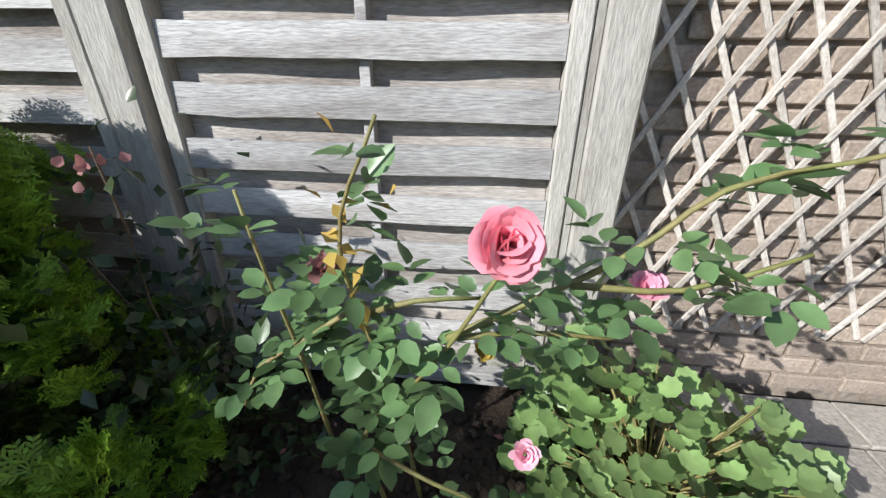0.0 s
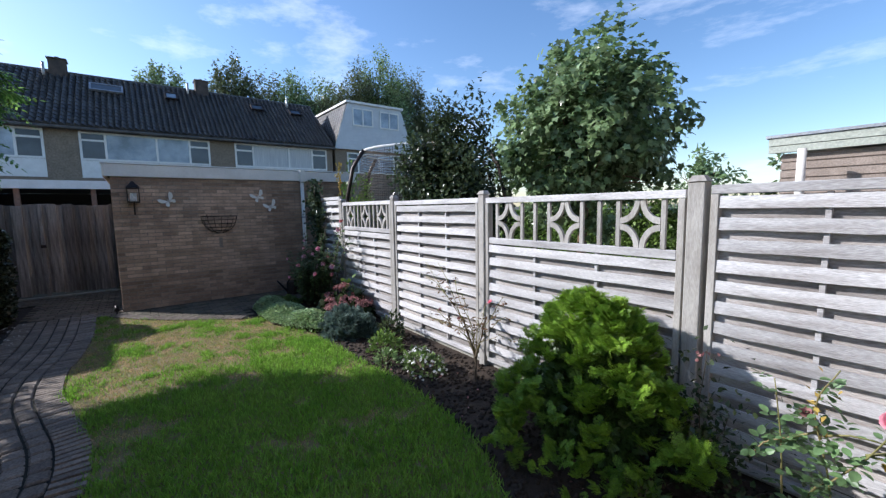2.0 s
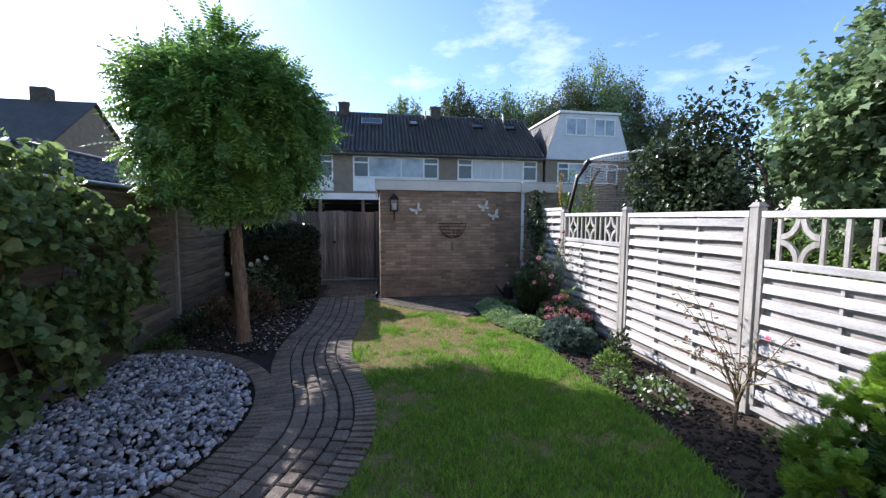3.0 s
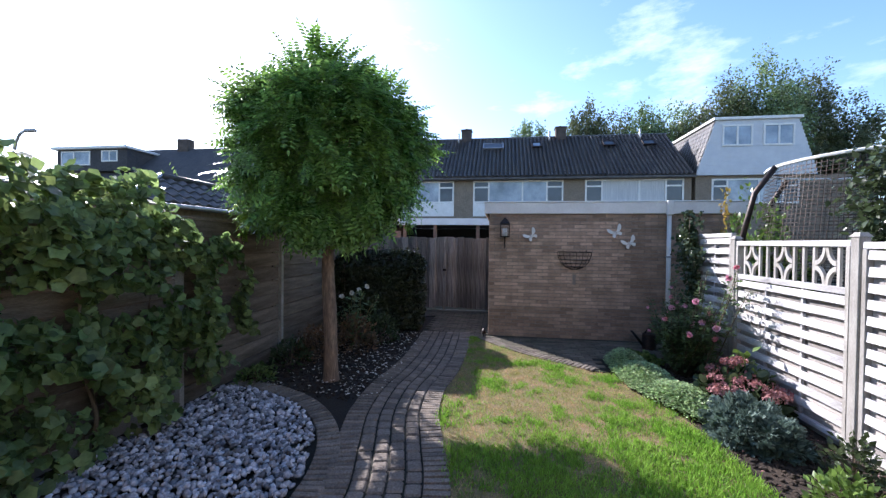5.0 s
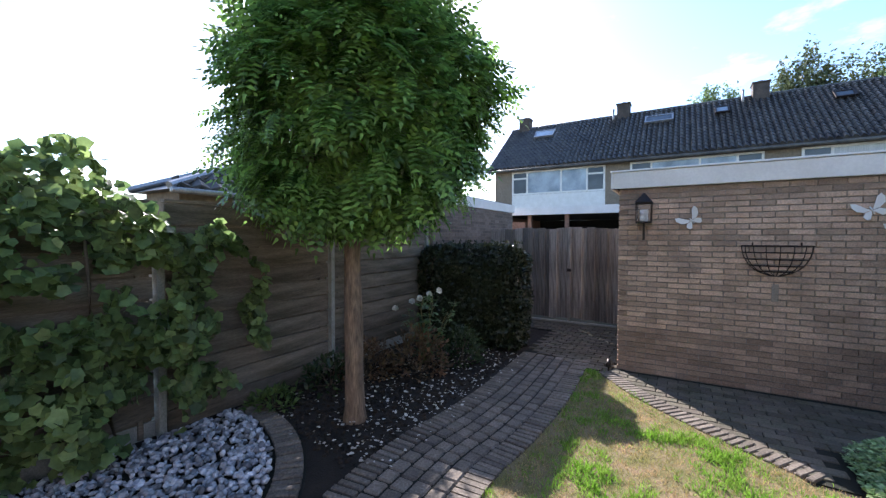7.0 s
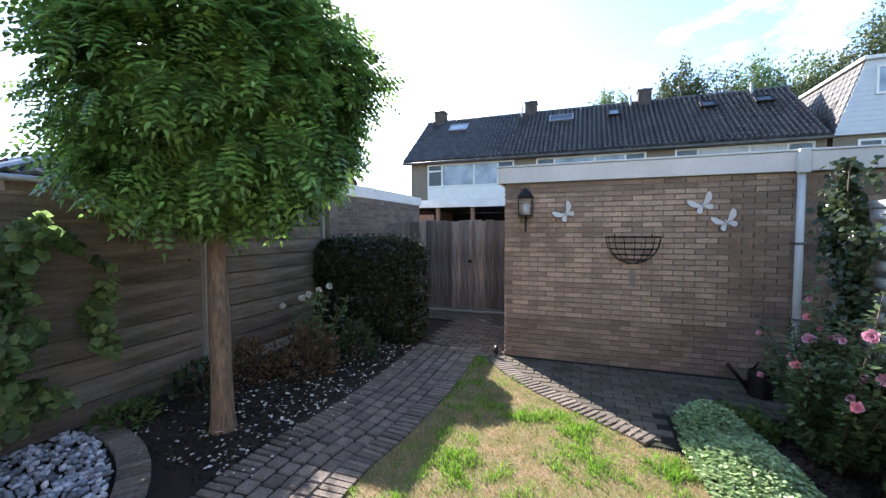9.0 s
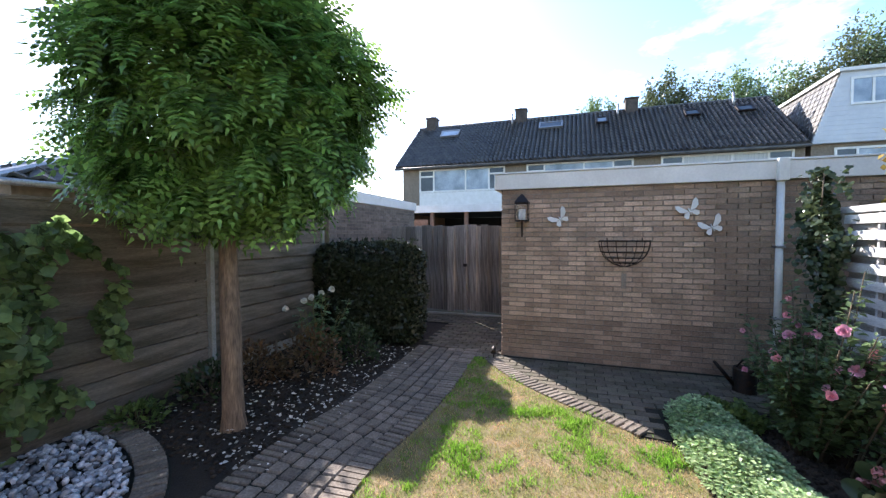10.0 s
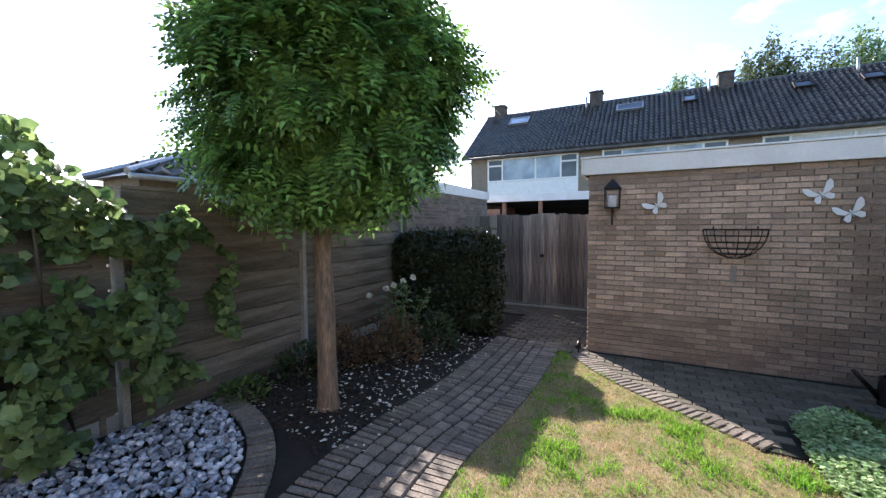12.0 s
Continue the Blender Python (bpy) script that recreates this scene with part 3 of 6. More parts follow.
def lap_panel(x0, x1, top, ornate, label, battens, mat=M_WOODG, foot=0.05):
    """A framed panel of overlapping slats, front and back rows with battens between; some carry an open top with star shapes."""
    w = x1 - x0
    a, b = -w / 2, w / 2
    rail = top - 0.40 if ornate else top
    ob = part("panel", boxes((a, b, -0.03, 0.025, top - 0.055, top), bevel=0.004), mat, north_fence, label)
    ob.location = ((x0 + x1) / 2, FY + 0.035, 0)
    part("bottom_rail", boxes((a, b, -0.022, 0.022, foot, foot + 0.05), bevel=0.004), mat, ob)
    for x in (a + 0.022, b - 0.022):
        part("stile", boxes((x - 0.022, x + 0.022, -0.034, 0.034, foot + 0.052, top - 0.057), bevel=0.004), M_WOODV, ob)
    if ornate:
        part("mid_rail", boxes((a + 0.046, b - 0.046, -0.028, 0.022, rail - 0.06, rail), bevel=0.004), mat, ob)
    high = rail - 0.062 if ornate else top - 0.058
    inner = w - 0.092
    for x in battens:
        part("batten", boxes((a + x * w - 0.013, a + x * w + 0.013, -0.012, 0.018, foot + 0.052, high), bevel=0.002), M_WOODA, ob)
    meshes = [slat_mesh(inner, 0.074, k, mat) for k in range(4)]
    # back row in the darker wood, with the recess shade in its colour
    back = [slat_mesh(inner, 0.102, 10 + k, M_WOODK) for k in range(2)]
    z, k = high - 0.047, 0
    while z > foot + 0.09:
        piece("slat", meshes[k % 4], ob, pose(0, -0.021, z, -3 + random.uniform(-1, 1), random.uniform(-0.15, 0.15), 0))
        if z - 0.065 > foot + 0.09:
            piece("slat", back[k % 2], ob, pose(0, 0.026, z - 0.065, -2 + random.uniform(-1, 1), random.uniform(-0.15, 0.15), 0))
        z -= 0.13
        k += 1
    if ornate:
        z0, z1 = rail, top - 0.057
        mid, unit_w = (z0 + z1) / 2, (inner - 0.19) / 3.66
        star_w = unit_w * 0.70 + 0.02
        gap_w = (inner - 0.19 - 3 * star_w) / 2
        for i in range(3):
            cx = a + 0.046 + 0.095 + star_w / 2 + i * (star_w + gap_w)
            for dx in (-star_w / 2, star_w / 2) + ((star_w / 2 + gap_w / 2,) if i < 2 else ()):
                part("bar", boxes((cx + dx - 0.017, cx + dx + 0.017, -0.012, 0.012, z0, z1), bevel=0.003), M_WOODV, ob)
            hw, hh = star_w / 2 - 0.018, (z1 - z0) / 2
            for sx in (-1, 1):
                for sz in (-1, 1):
                    bm = bmesh.new()
                    ring = []
                    for j in range(9):
                        t = math.pi / 2 * j / 8
                        for r in (0.74, 0.995):
                            px = cx + sx * (hw - hw * r * math.cos(t) ** 1.0)
                            pz = mid + sz * (hh - hh * r * math.sin(t))
                            ring.append([bm.verts.new((px, y, pz)) for y in (-0.014, 0.014)])
                    for j in range(8):
                        i0, o0, i1, o1 = ring[2 * j], ring[2 * j + 1], ring[2 * j + 2], ring[2 * j + 3]
                        for q in ((i0[0], i1[0], o1[0], o0[0]), (i0[1], o0[1], o1[1], i1[1]), (o0[0], o1[0], o1[1], o0[1]), (i0[0], i0[1], i1[1], i1[0])):
                            bm.faces.new(q)
                    for q in (ring[0] + ring[1][::-1], ring[-2] + ring[-1][::-1]):
                        bm.faces.new(q)
                    bmesh.ops.recalc_face_normals(bm, faces=bm.faces[:])
                    part("star_arc", bm, M_WOODV, ob)
    return ob


for x, top in ((0.385, 1.84), (-0.775, 1.80), (-2.745, 1.79), (-4.53, 1.80), (-6.25, 1.80)):
    grey_post(x, top, 0.10 if x > -1 else 0.085, cap=x < 0)
lap_panel(-0.70, 0.315, 1.775, False, "narrow grey lapped fence panel beside the brick wall", (0.52,), mat=M_WOODA, foot=0.03)
lap_panel(-2.69, -0.84, 1.755, True, "lapped fence panel with an open star-pattern top", (0.33, 0.66))
lap_panel(-4.475, -2.80, 1.76, False, "plain weathered lapped fence panel", (0.33, 0.66))
lap_panel(-6.20, -4.585, 1.775, True, "shaded lapped fence panel with an open star-pattern top", (0.33, 0.66))
lap_panel(-7.15, -6.305, 1.88, False, "plain lapped fence panel beside the shed, partly overgrown", (0.5,))
part("end_stile", boxes((0.318, 0.333, FY + 0.0, FY + 0.05, 0.02, 1.80)), M_WOODV, north_fence)

# ---- south fence ----
SY = -4.75
south_fence = thing("south_fence", "dark weathered board fence between slim concrete posts", "fence")
def board_panel(x0, x1, top, label):
    """Broad dark boards, each lapping the next, on uprights."""
    w = x1 - x0
    ob = part("panel", boxes((-w / 2, w / 2, -0.04, 0.035, top, top + 0.03), bevel=0.004), M_WOODD, south_fence, label)
    ob.location = ((x0 + x1) / 2, SY, 0)
    meshes = [slat_mesh(w, 0.176, 30 + k, M_WOODD, 0.009) for k in range(3)]
    behind = slat_mesh(w, 0.10, 37, M_WOODD, 0.008)
    z, k = top - 0.095, 0
    while z > 0.08:
        piece("board", meshes[(k * 2 + int(x0)) % 3], ob, pose(0, 0.026, z, 3 + random.uniform(-1.5, 1.5), random.uniform(-0.4, 0.4), 0))
        piece("board", behind, ob, pose(0, -0.024, z - 0.098, 0, random.uniform(-0.4, 0.4), 0))
        z -= 0.196
        k += 1
    for x in (0.05, 0.5, 0.95):
        part("upright", boxes((-w / 2 + x * w - 0.02, -w / 2 + x * w + 0.02, -0.013, 0.013, 0, top - 0.02), bevel=0.003), M_WOODD, ob)
    return ob


for x in (1.2, -0.72, -2.6, -4.47, -6.36, -8.50):
    ob = part("post", boxes((-0.03, 0.03, -0.045, 0.05, 0, 1.84 + (0.16 if x < -8 else 0)), bevel=0.006), M_CONC, south_fence, "slim concrete post")
    ob.location = (x, SY + 0.02, -0.03)
for a, b, top in ((-0.67, 1.15, 1.92), (-2.55, -0.77, 1.92), (-4.42, -2.65, 1.92), (-6.31, -4.52, 1.94), (-8.45, -6.41, 1.93)):
    board_panel(a, b, top, "dark weathered lapped board fence panel, mossy low down")

# ---- brick shed ----
SX, SHED_N, SHED_S, SHED_TOP = -8.257, 2.6, -1.67, 2.27
shed = thing("brick_shed", "flat-roofed tan brick garden shed with cream fascia", "shed", (0, 0, 0))
wall = part("wall", boxes((-11.6, SX - 0.012, SHED_S + 0.012, SHED_N, -0.05, SHED_TOP)), M_MORTAR, shed)
part("roof", boxes((-11.66, SX + 0.02, SHED_S - 0.03, SHED_N + 0.05, 2.27, 2.46)), M_ROOF, shed)
bm = boxes((SX + 0.022, SX + 0.05, SHED_S - 0.06, SHED_N + 0.07, 2.262, 2.462), (-11.7, SX + 0.05, SHED_S - 0.088, SHED_S - 0.06, 2.262, 2.462), bevel=0.004)
part("fascia", bm, M_CREAM, shed, "cream painted fascia board")
bm = boxes((SX - 0.03, SX + 0.065, SHED_S - 0.10, SHED_N + 0.08, 2.466, 2.487), (-11.7, SX - 0.032, SHED_S - 0.10, SHED_S - 0.01, 2.466, 2.487), bevel=0.004)
part("roof_trim", bm, M_WHITE, shed, "pale roof edge strip")
bm = bmesh.new()
px, py = SX + 0.055, 1.43
tube(bm, [(px, py, 2.24), (px, py, 0.0)], 0.036, sides=12)
part("downpipe", bm, M_CREAM, shed, "cream drainpipe")
part("hopper", boxes((SX + 0.052, SX + 0.13, py - 0.05, py + 0.05, 2.235, 2.485), bevel=0.008), M_CREAM, shed)
for z in (0.7, 1.5):
    part("pipe_clip", boxes((SX - 0.005, SX + 0.1, py - 0.043, py + 0.043, z, z + 0.025), bevel=0.003), M_ZINC, shed)

# ---- gate across the back ----
GX = -10.85
gate = thing("wooden_gate", "closed dark weathered double gate of upright boards", "gate", (GX, 0, 0))
gate_me = [block_mesh("gate_board", 0.02, w, 1.78, M_GATE, 0.003) for w in (0.14, 0.128, 0.15)]
y = -4.56
k = 0
while y < -1.72:
    w = (0.14, 0.128, 0.15)[k % 3]
    piece("board", gate_me[k % 3], gate, pose(0.042 * (k % 2), y + w / 2, 0.96 + random.uniform(-0.025, 0.02), 0, 0, random.uniform(-1.5, 1.5)))
    y += w * (0.9 if k % 2 else 0.82)
    k += 1
for z in (0.3, 1.55):
    part("ledge", boxes((-0.05, -0.002, -4.56, -1.72, z, z + 0.09), bevel=0.004), M_GATE, gate)
for y in (-2.86, -1.79):
    part("gate_post", boxes((0.03, 0.075, y - 0.03, y + 0.03, 0.0, 1.86), bevel=0.005), M_GATE, gate)
part("latch", boxes((0.076, 0.1, -2.90, -2.82, 1.0, 1.06), bevel=0.006), M_BLACK, gate, "small black iron latch")
sill = part("gate_threshold", boxes((GX + 0.09, GX + 0.17, -4.55, -1.70, -0.03, 0.035), bevel=0.006), M_CONC)
tagged(sill, "pale concrete threshold below the gate", "threshold", kind="structure")

# ---- outbuilding past the south fence ----
out = thing("brick_outbuilding", "neighbour's flat-roofed brick outbuilding with white fascia", "outbuilding")
part("wall", boxes((-12.3, -8.56, -9.0, -4.62, -0.05, 2.27)), M_FACADE, out)
rest = bmesh.new()
for i in range(36):
    z, shift = 0.0 + 0.0626 * i, 0.109 * (i % 2)
    for j in range(17):
        box(rest, -12.29 + 0.218 * j + shift, -12.29 + 0.218 * j + shift + 0.208 if j < 16 or not i % 2 else -8.57, -4.624, -4.612, z, z + 0.052)
    if z > 1.2:
        for j in range(19):
            box(rest, -8.564, -8.552, -8.95 + 0.218 * j + shift, -8.95 + 0.218 * j + shift + 0.208, z, z + 0.052)
part("brickwork", rest, M_GREYBRICK, out)["kind"] = "stuff"
part("fascia", boxes((-12.36, -8.50, -9.05, -4.585, 2.272, 2.47), bevel=0.005), M_WHITE, out)
part("roof", boxes((-12.3, -8.56, -8.95, -4.68, 2.472, 2.50)), M_ROOF, out)

# ---- carport behind the gate ----
car = thing("carport", "white-edged carport with brick piers behind the gate", "carport")
part("fascia", boxes((-13.60, -13.50, -6.2, 1.0, 2.29, 2.50), bevel=0.006), M_WHITE, car)
part("roof", boxes((-19.0, -13.602, -6.2, 1.0, 2.36, 2.46)), M_ROOF, car)
for y in (-5.9, -4.62, -3.6, -2.2):
    part("post", boxes((-13.72, -13.62, y - 0.05, y + 0.05, -0.06, 2.30)), M_REDPIER, car)
part("side_wall", boxes((-18.9, -13.75, -6.25, -5.9, -0.06, 2.35), (-13.80, -13.65, -5.9, -4.75, -0.06, 2.1)), M_REDPIER, car)
part("back_wall", boxes((-19.0, -18.8, -5.9, 1.0, -0.06, 2.35)), M_DARK, car)

# ---- houses across the back ----
HX, EAVE, RIDGE_X, RIDGE = -24.5, 5.62, -28.2, 8.75
def tiled_slope(name, parent, y0, y1, x_low, z_low, x_high, z_high, rows, cols):
    """A pitched roof face of lapping, curved tiles in one mesh."""
    bm = bmesh.new()
    slope = Vector((x_high - x_low, 0, z_high - z_low))
    n = Vector((-slope.z, 0, slope.x)).normalized()
    if n.z < 0:
        n = -n
    d = slope / rows
    w = (y1 - y0) / cols
    for i in range(rows):
        foot = Vector((x_low, 0, z_low)) + d * i
        for j in range(cols):
            ya = y0 + w * j
            top, low = [], []
            for k, (f, h) in enumerate(((0.0, 0.0), (0.28, 0.125), (0.6, 0.085), (1.0, 0.0))):
                jit = n * random.uniform(0, 0.008)
                low.append(bm.verts.new(foot + Vector((0, ya + w * f, 0)) + n * (h + 0.03) + jit))
                top.append(bm.verts.new(foot + d * 1.08 + Vector((0, ya + w * f, 0)) + n * h))
            for k in range(3):
                bm.faces.new((low[k], low[k + 1], top[k + 1], top[k]))
            under = [bm.verts.new(v.co - n * 0.05) for v in (low[0], low[3])]
            bm.faces.new((under[0], under[1], low[3], low[2], low[1], low[0]))
    return part(name, bm, M_TILE, parent)


def prism(pts, y0, y1):
    """A solid with one outline in x and z, drawn along y."""
    bm = bmesh.new()
    a = [bm.verts.new((x, y0, z)) for x, z in pts]
    b = [bm.verts.new((x, y1, z)) for x, z in pts]
    bm.faces.new(a)
    bm.faces.new(b[::-1])
    for i in range(len(pts)):
        j = (i + 1) % len(pts)
        bm.faces.new((a[j], a[i], b[i], b[j]))
    bmesh.ops.recalc_face_normals(bm, faces=bm.faces[:])
    return bm


def window_x(parent, x, y0, y1, z0, z1, lights, face=1, curtain=False, name="window", t=0.09, panes=None):
    """A white window in a wall facing along x: frame bars and one pane a light. lights: shares of the width, with True where a vent light sits above."""
    win = part(name, boxes((x - 0.02 * face, x - 0.012 * face, y0, y1, z0, z1)) if face > 0 else boxes((x + 0.012, x + 0.02, y0, y1, z0, z1)), M_DARK, parent)
    dims = []
    xa, xb = sorted((x - 0.01 * face, x + 0.05 * face))
    total = sum(s for s, _ in lights)
    ya = y0
    dims += [(xa, xb, y0, y1, z1 - t, z1), (xa, xb, y0, y1, z0, z0 + t), (xa, xb, y0, y0 + t, z0 + t, z1 - t), (xa, xb, y1 - t, y1, z0 + t, z1 - t)]
    for i, (s, vent) in enumerate(lights):
        yb = ya + (y1 - y0) * s / total
        if i:
            dims.append((xa, xb, ya - t / 2, ya + t / 2, z0 + t, z1 - t))
        cuts = [z0 + t, z1 - t]
        if vent:
            zc = z0 + (z1 - z0) * 0.70
            dims.append((xa, xb, ya + t / 2, yb - t / 2, zc - t / 2, zc + t / 2))
            cuts = [z0 + t, zc - t / 2, zc + t / 2, z1 - t]
        for c0, c1 in zip(cuts[::2], cuts[1::2]):
            pa, pb = sorted((x + 0.004 * face, x + 0.014 * face))
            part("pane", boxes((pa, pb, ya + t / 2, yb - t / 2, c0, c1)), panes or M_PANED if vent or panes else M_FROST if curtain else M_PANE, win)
        ya = yb
    part("frame", boxes(*dims), M_WHITE, win)
    return win


row = thing("row_house", "tan brick row house with a dark tiled roof and white windows", "house")
part("wall", prism([(HX, -0.06), (HX, EAVE - 0.12), (RIDGE_X, RIDGE - 0.2), (2 * RIDGE_X - HX, EAVE - 0.12), (2 * RIDGE_X - HX, -0.06)], -10.35, 8.9), M_FACADE, row)
roof_ob = tiled_slope("roof", row, -10.7, 8.95, HX + 0.35, EAVE - 0.06, RIDGE_X, RIDGE, 15, 82)
part("far_roof", prism([(RIDGE_X, RIDGE), (2 * RIDGE_X - HX - 0.4, EAVE - 0.1), (2 * RIDGE_X - HX - 0.4, EAVE - 0.2), (RIDGE_X, RIDGE - 0.1)], -10.7, 8.95), M_TILE, row)
bm = bmesh.new()
tube(bm, [(RIDGE_X, -10.72, RIDGE + 0.05), (RIDGE_X, 8.97, RIDGE + 0.05)], 0.11, sides=8)
part("ridge", bm, M_TILE, row)
part("gutter", boxes((HX + 0.30, HX + 0.46, -10.7, 8.95, EAVE - 0.22, EAVE - 0.09), bevel=0.02), M_TILE, row)
for y0, y1, curtain in ((-9.3, -4.3, False), (-3.15, 2.05, False), (3.25, 8.5, True)):
    window_x(row, HX, y0, y1, 4.1, EAVE - 0.22, ((0.8, True), (1.7, False), (1.2, False), (0.8, True)), curtain=curtain)
    part("panel", boxes((HX, HX + 0.03, y0, y1, 3.3, 4.09)), M_WHITE, row)
    window_x(row, HX, y0, y1, 0.9, 2.6, ((1, False), (1.5, False), (1, False)))
for y in (-9.8, -3.9, 2.35):
    ch = part("chimney", boxes((RIDGE_X - 0.35, RIDGE_X + 0.35, y - 0.33, y + 0.33, RIDGE - 0.5, RIDGE + 0.62), bevel=0.02), M_CHIMNEY, row, "dark brick chimney")
    bm = boxes((RIDGE_X - 0.4, RIDGE_X + 0.4, y - 0.38, y + 0.38, RIDGE + 0.622, RIDGE + 0.68))
    part("cap", bm, M_CHIMNEY, ch)
    bm = bmesh.new()
    tube(bm, [(RIDGE_X, y, RIDGE + 0.682), (RIDGE_X, y, RIDGE + 0.80)], 0.13, 0.11, 8)
    part("pot", bm, M_CHIMNEY, ch)
slope_v = Vector((RIDGE_X - HX, 0, RIDGE - EAVE))
slope_angle = math.degrees(math.atan2(slope_v.z, -slope_v.x))
for y, f, w, h in ((-8.2, 0.72, 1.2, 0.75), (-2.05, 0.72, 1.35, 0.7), (0.72, 0.73, 0.6, 0.65), (5.15, 0.72, 0.7, 0.6), (7.5, 0.72, 0.75, 0.6)):
    base = Vector((HX, y, EAVE)) + slope_v * f + Vector((0.10, 0, 0.13))
    sk = part("skylight", boxes((-h / 2, h / 2, -w / 2, -w / 2 + 0.08, 0, 0.12), (-h / 2, h / 2, w / 2 - 0.08, w / 2, 0, 0.12), (-h / 2, -h / 2 + 0.08, -w / 2 + 0.08, w / 2 - 0.08, 0, 0.12), (h / 2 - 0.08, h / 2, -w / 2 + 0.08, w / 2 - 0.08, 0, 0.12)), M_ZINC if w > 1 else M_BLACK, row)
    sk.matrix_basis = pose(*base, 0, slope_angle, 0)
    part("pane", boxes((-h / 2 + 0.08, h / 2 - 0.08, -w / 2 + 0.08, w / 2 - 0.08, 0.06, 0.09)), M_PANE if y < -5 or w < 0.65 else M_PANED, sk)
for y in (7.2, -4.4, 1.6):
    bm = bmesh.new()
    tube(bm, [(RIDGE_X + 0.5, y, RIDGE - 0.5), (RIDGE_X + 0.5, y, RIDGE + 0.35)], 0.06, sides=8)
    part("vent_pipe", bm, M_ZINC, row)

# house with the white roof extension
D0, D1 = 9.0, 14.9
dor = thing("dormer_house", "brick house with a tall white boarded roof extension", "house")
part("wall", boxes((HX - 8, HX, D0 + 0.1, D1 + 3, -0.06, EAVE - 0.1)), M_FACADE, dor)
bm = bmesh.new()
vs = box(bm, HX - 7, HX + 0.25, D0, D1, EAVE - 0.1, 8.45)
for v in vs[4:]:
    v.co.y += 0.95 if v.co.y < 12 else -0.95
part("boarding", bm, M_BOARD, dor, "white horizontal boarding")
for k in range(13):
    z = EAVE + 0.02 + 0.2 * k
    inset = 0.95 * (z - EAVE + 0.1) / 2.93
    part("board", boxes((HX + 0.252, HX + 0.268, D0 + inset + 0.02, D1 - inset - 0.02, z, z + 0.195)), M_BOARD, dor)
part("roof_edge", boxes((HX - 7, HX + 0.4, D0 + 0.8, D1 - 0.8, 8.452, 8.60), bevel=0.01), M_WHITE, dor)
for sgn, y0 in ((1, D0), (-1, D1)):
    bm = bmesh.new()
    for i in range(11):
        for j in range(16):
            f0, f1 = i / 11, (i + 1.1) / 11
            xa, xb = HX + 0.2 - j * 0.4, HX + 0.2 - (j + 1) * 0.4 + 0.01
            q = [(xa, y0 + sgn * (0.95 * f0 - 0.07), 5.5 + 2.95 * f0), (xb, y0 + sgn * (0.95 * f0 - 0.05), 5.5 + 2.95 * f0), (xb, y0 + sgn * (0.95 * f1 - 0.02), 5.5 + 2.95 * f1), (xa, y0 + sgn * (0.95 * f1 - 0.03), 5.5 + 2.95 * f1)]
            bm.faces.new([bm.verts.new(c) for c in q])
    part("tile_hanging", bm, M_TILE, dor)
for y0, y1 in ((10.25, 11.75), (12.25, 13.75)):
    window_x(dor, HX + 0.27, y0, y1, 7.05, 8.2, ((1, False), (1, False)))
for y0, y1 in ((9.9, 14.2),):
    window_x(dor, HX, y0, y1, 4.0, 5.35, ((0.8, True), (1.6, False), (1.2, False), (0.8, True)))
# ---- plants ----
def stems(name, lines, r0, r1, mat, parent, sides=6):
    bm = bmesh.new()
    for line in lines:
        tube(bm, line, r0, r1, sides)
    return part(name, bm, mat, parent)


def bend(a, b, sag=0.0, n=6, jitter=0.0, seed=0):
    """Points from a to b that bow by sag and wander a little."""
    r = random.Random(seed)
    a, b = Vector(a), Vector(b)
    out = []
    for i in range(n):
        t = i / (n - 1)
        p = a.lerp(b, t) + Vector((0, 0, sag * math.sin(math.pi * t)))
        if 0 < i < n - 1:
            p += Vector((r.uniform(-jitter, jitter), r.uniform(-jitter, jitter), r.uniform(-jitter, jitter)))
        out.append(p)
    return out


# locust tree with a grafted round head
tree = thing("ball_locust_tree", "young locust tree with a dense round feathery crown", "tree", (-5.52, -3.53, -0.02))
bm = bmesh.new()
prof = [(0, 0, 0, 0.112), (0.0, 0.0, 0.12, 0.092), (-0.005, -0.01, 0.5, 0.082), (-0.02, -0.03, 0.9, 0.085), (-0.04, -0.065, 1.3, 0.076), (-0.06, -0.085, 1.7, 0.072), (-0.08, -0.11, 2.0, 0.09), (-0.09, -0.11, 2.25, 0.07)]
rings = []
for i, (x, y, z, r) in enumerate(prof):
    rings.append([bm.verts.new((x + r * math.cos(k * math.tau / 14) * (1 + 0.06 * math.sin(3 * k + i)), y + r * math.sin(k * math.tau / 14) * (1 + 0.05 * math.cos(2 * k + i)), z)) for k in range(14)])
for a, b in zip(rings, rings[1:]):
    for k in range(14):
        bm.faces.new((a[k], a[(k + 1) % 14], b[(k + 1) % 14], b[k]))
bm.faces.new(rings[-1])
trunk = part("trunk", bm, M_BARK, tree)
for poly in trunk.data.polygons:
    poly.use_smooth = True
r = random.Random(5)
lines = []
for i in range(26):
    a = i * 2.4
    up = 0.15 + 0.85 * ((i % 9) / 8)
    end = (-0.2 + 0.78 * math.cos(a) * (1.15 - 0.6 * up), -0.08 + 0.78 * math.sin(a) * (1.15 - 0.6 * up), 2.0 + 1.6 * up)
    lines.append(bend((-0.08, -0.11, 2.05), end, 0.18, 6, 0.04, i))
stems("limb", lines, 0.034, 0.008, M_BARK, tree)


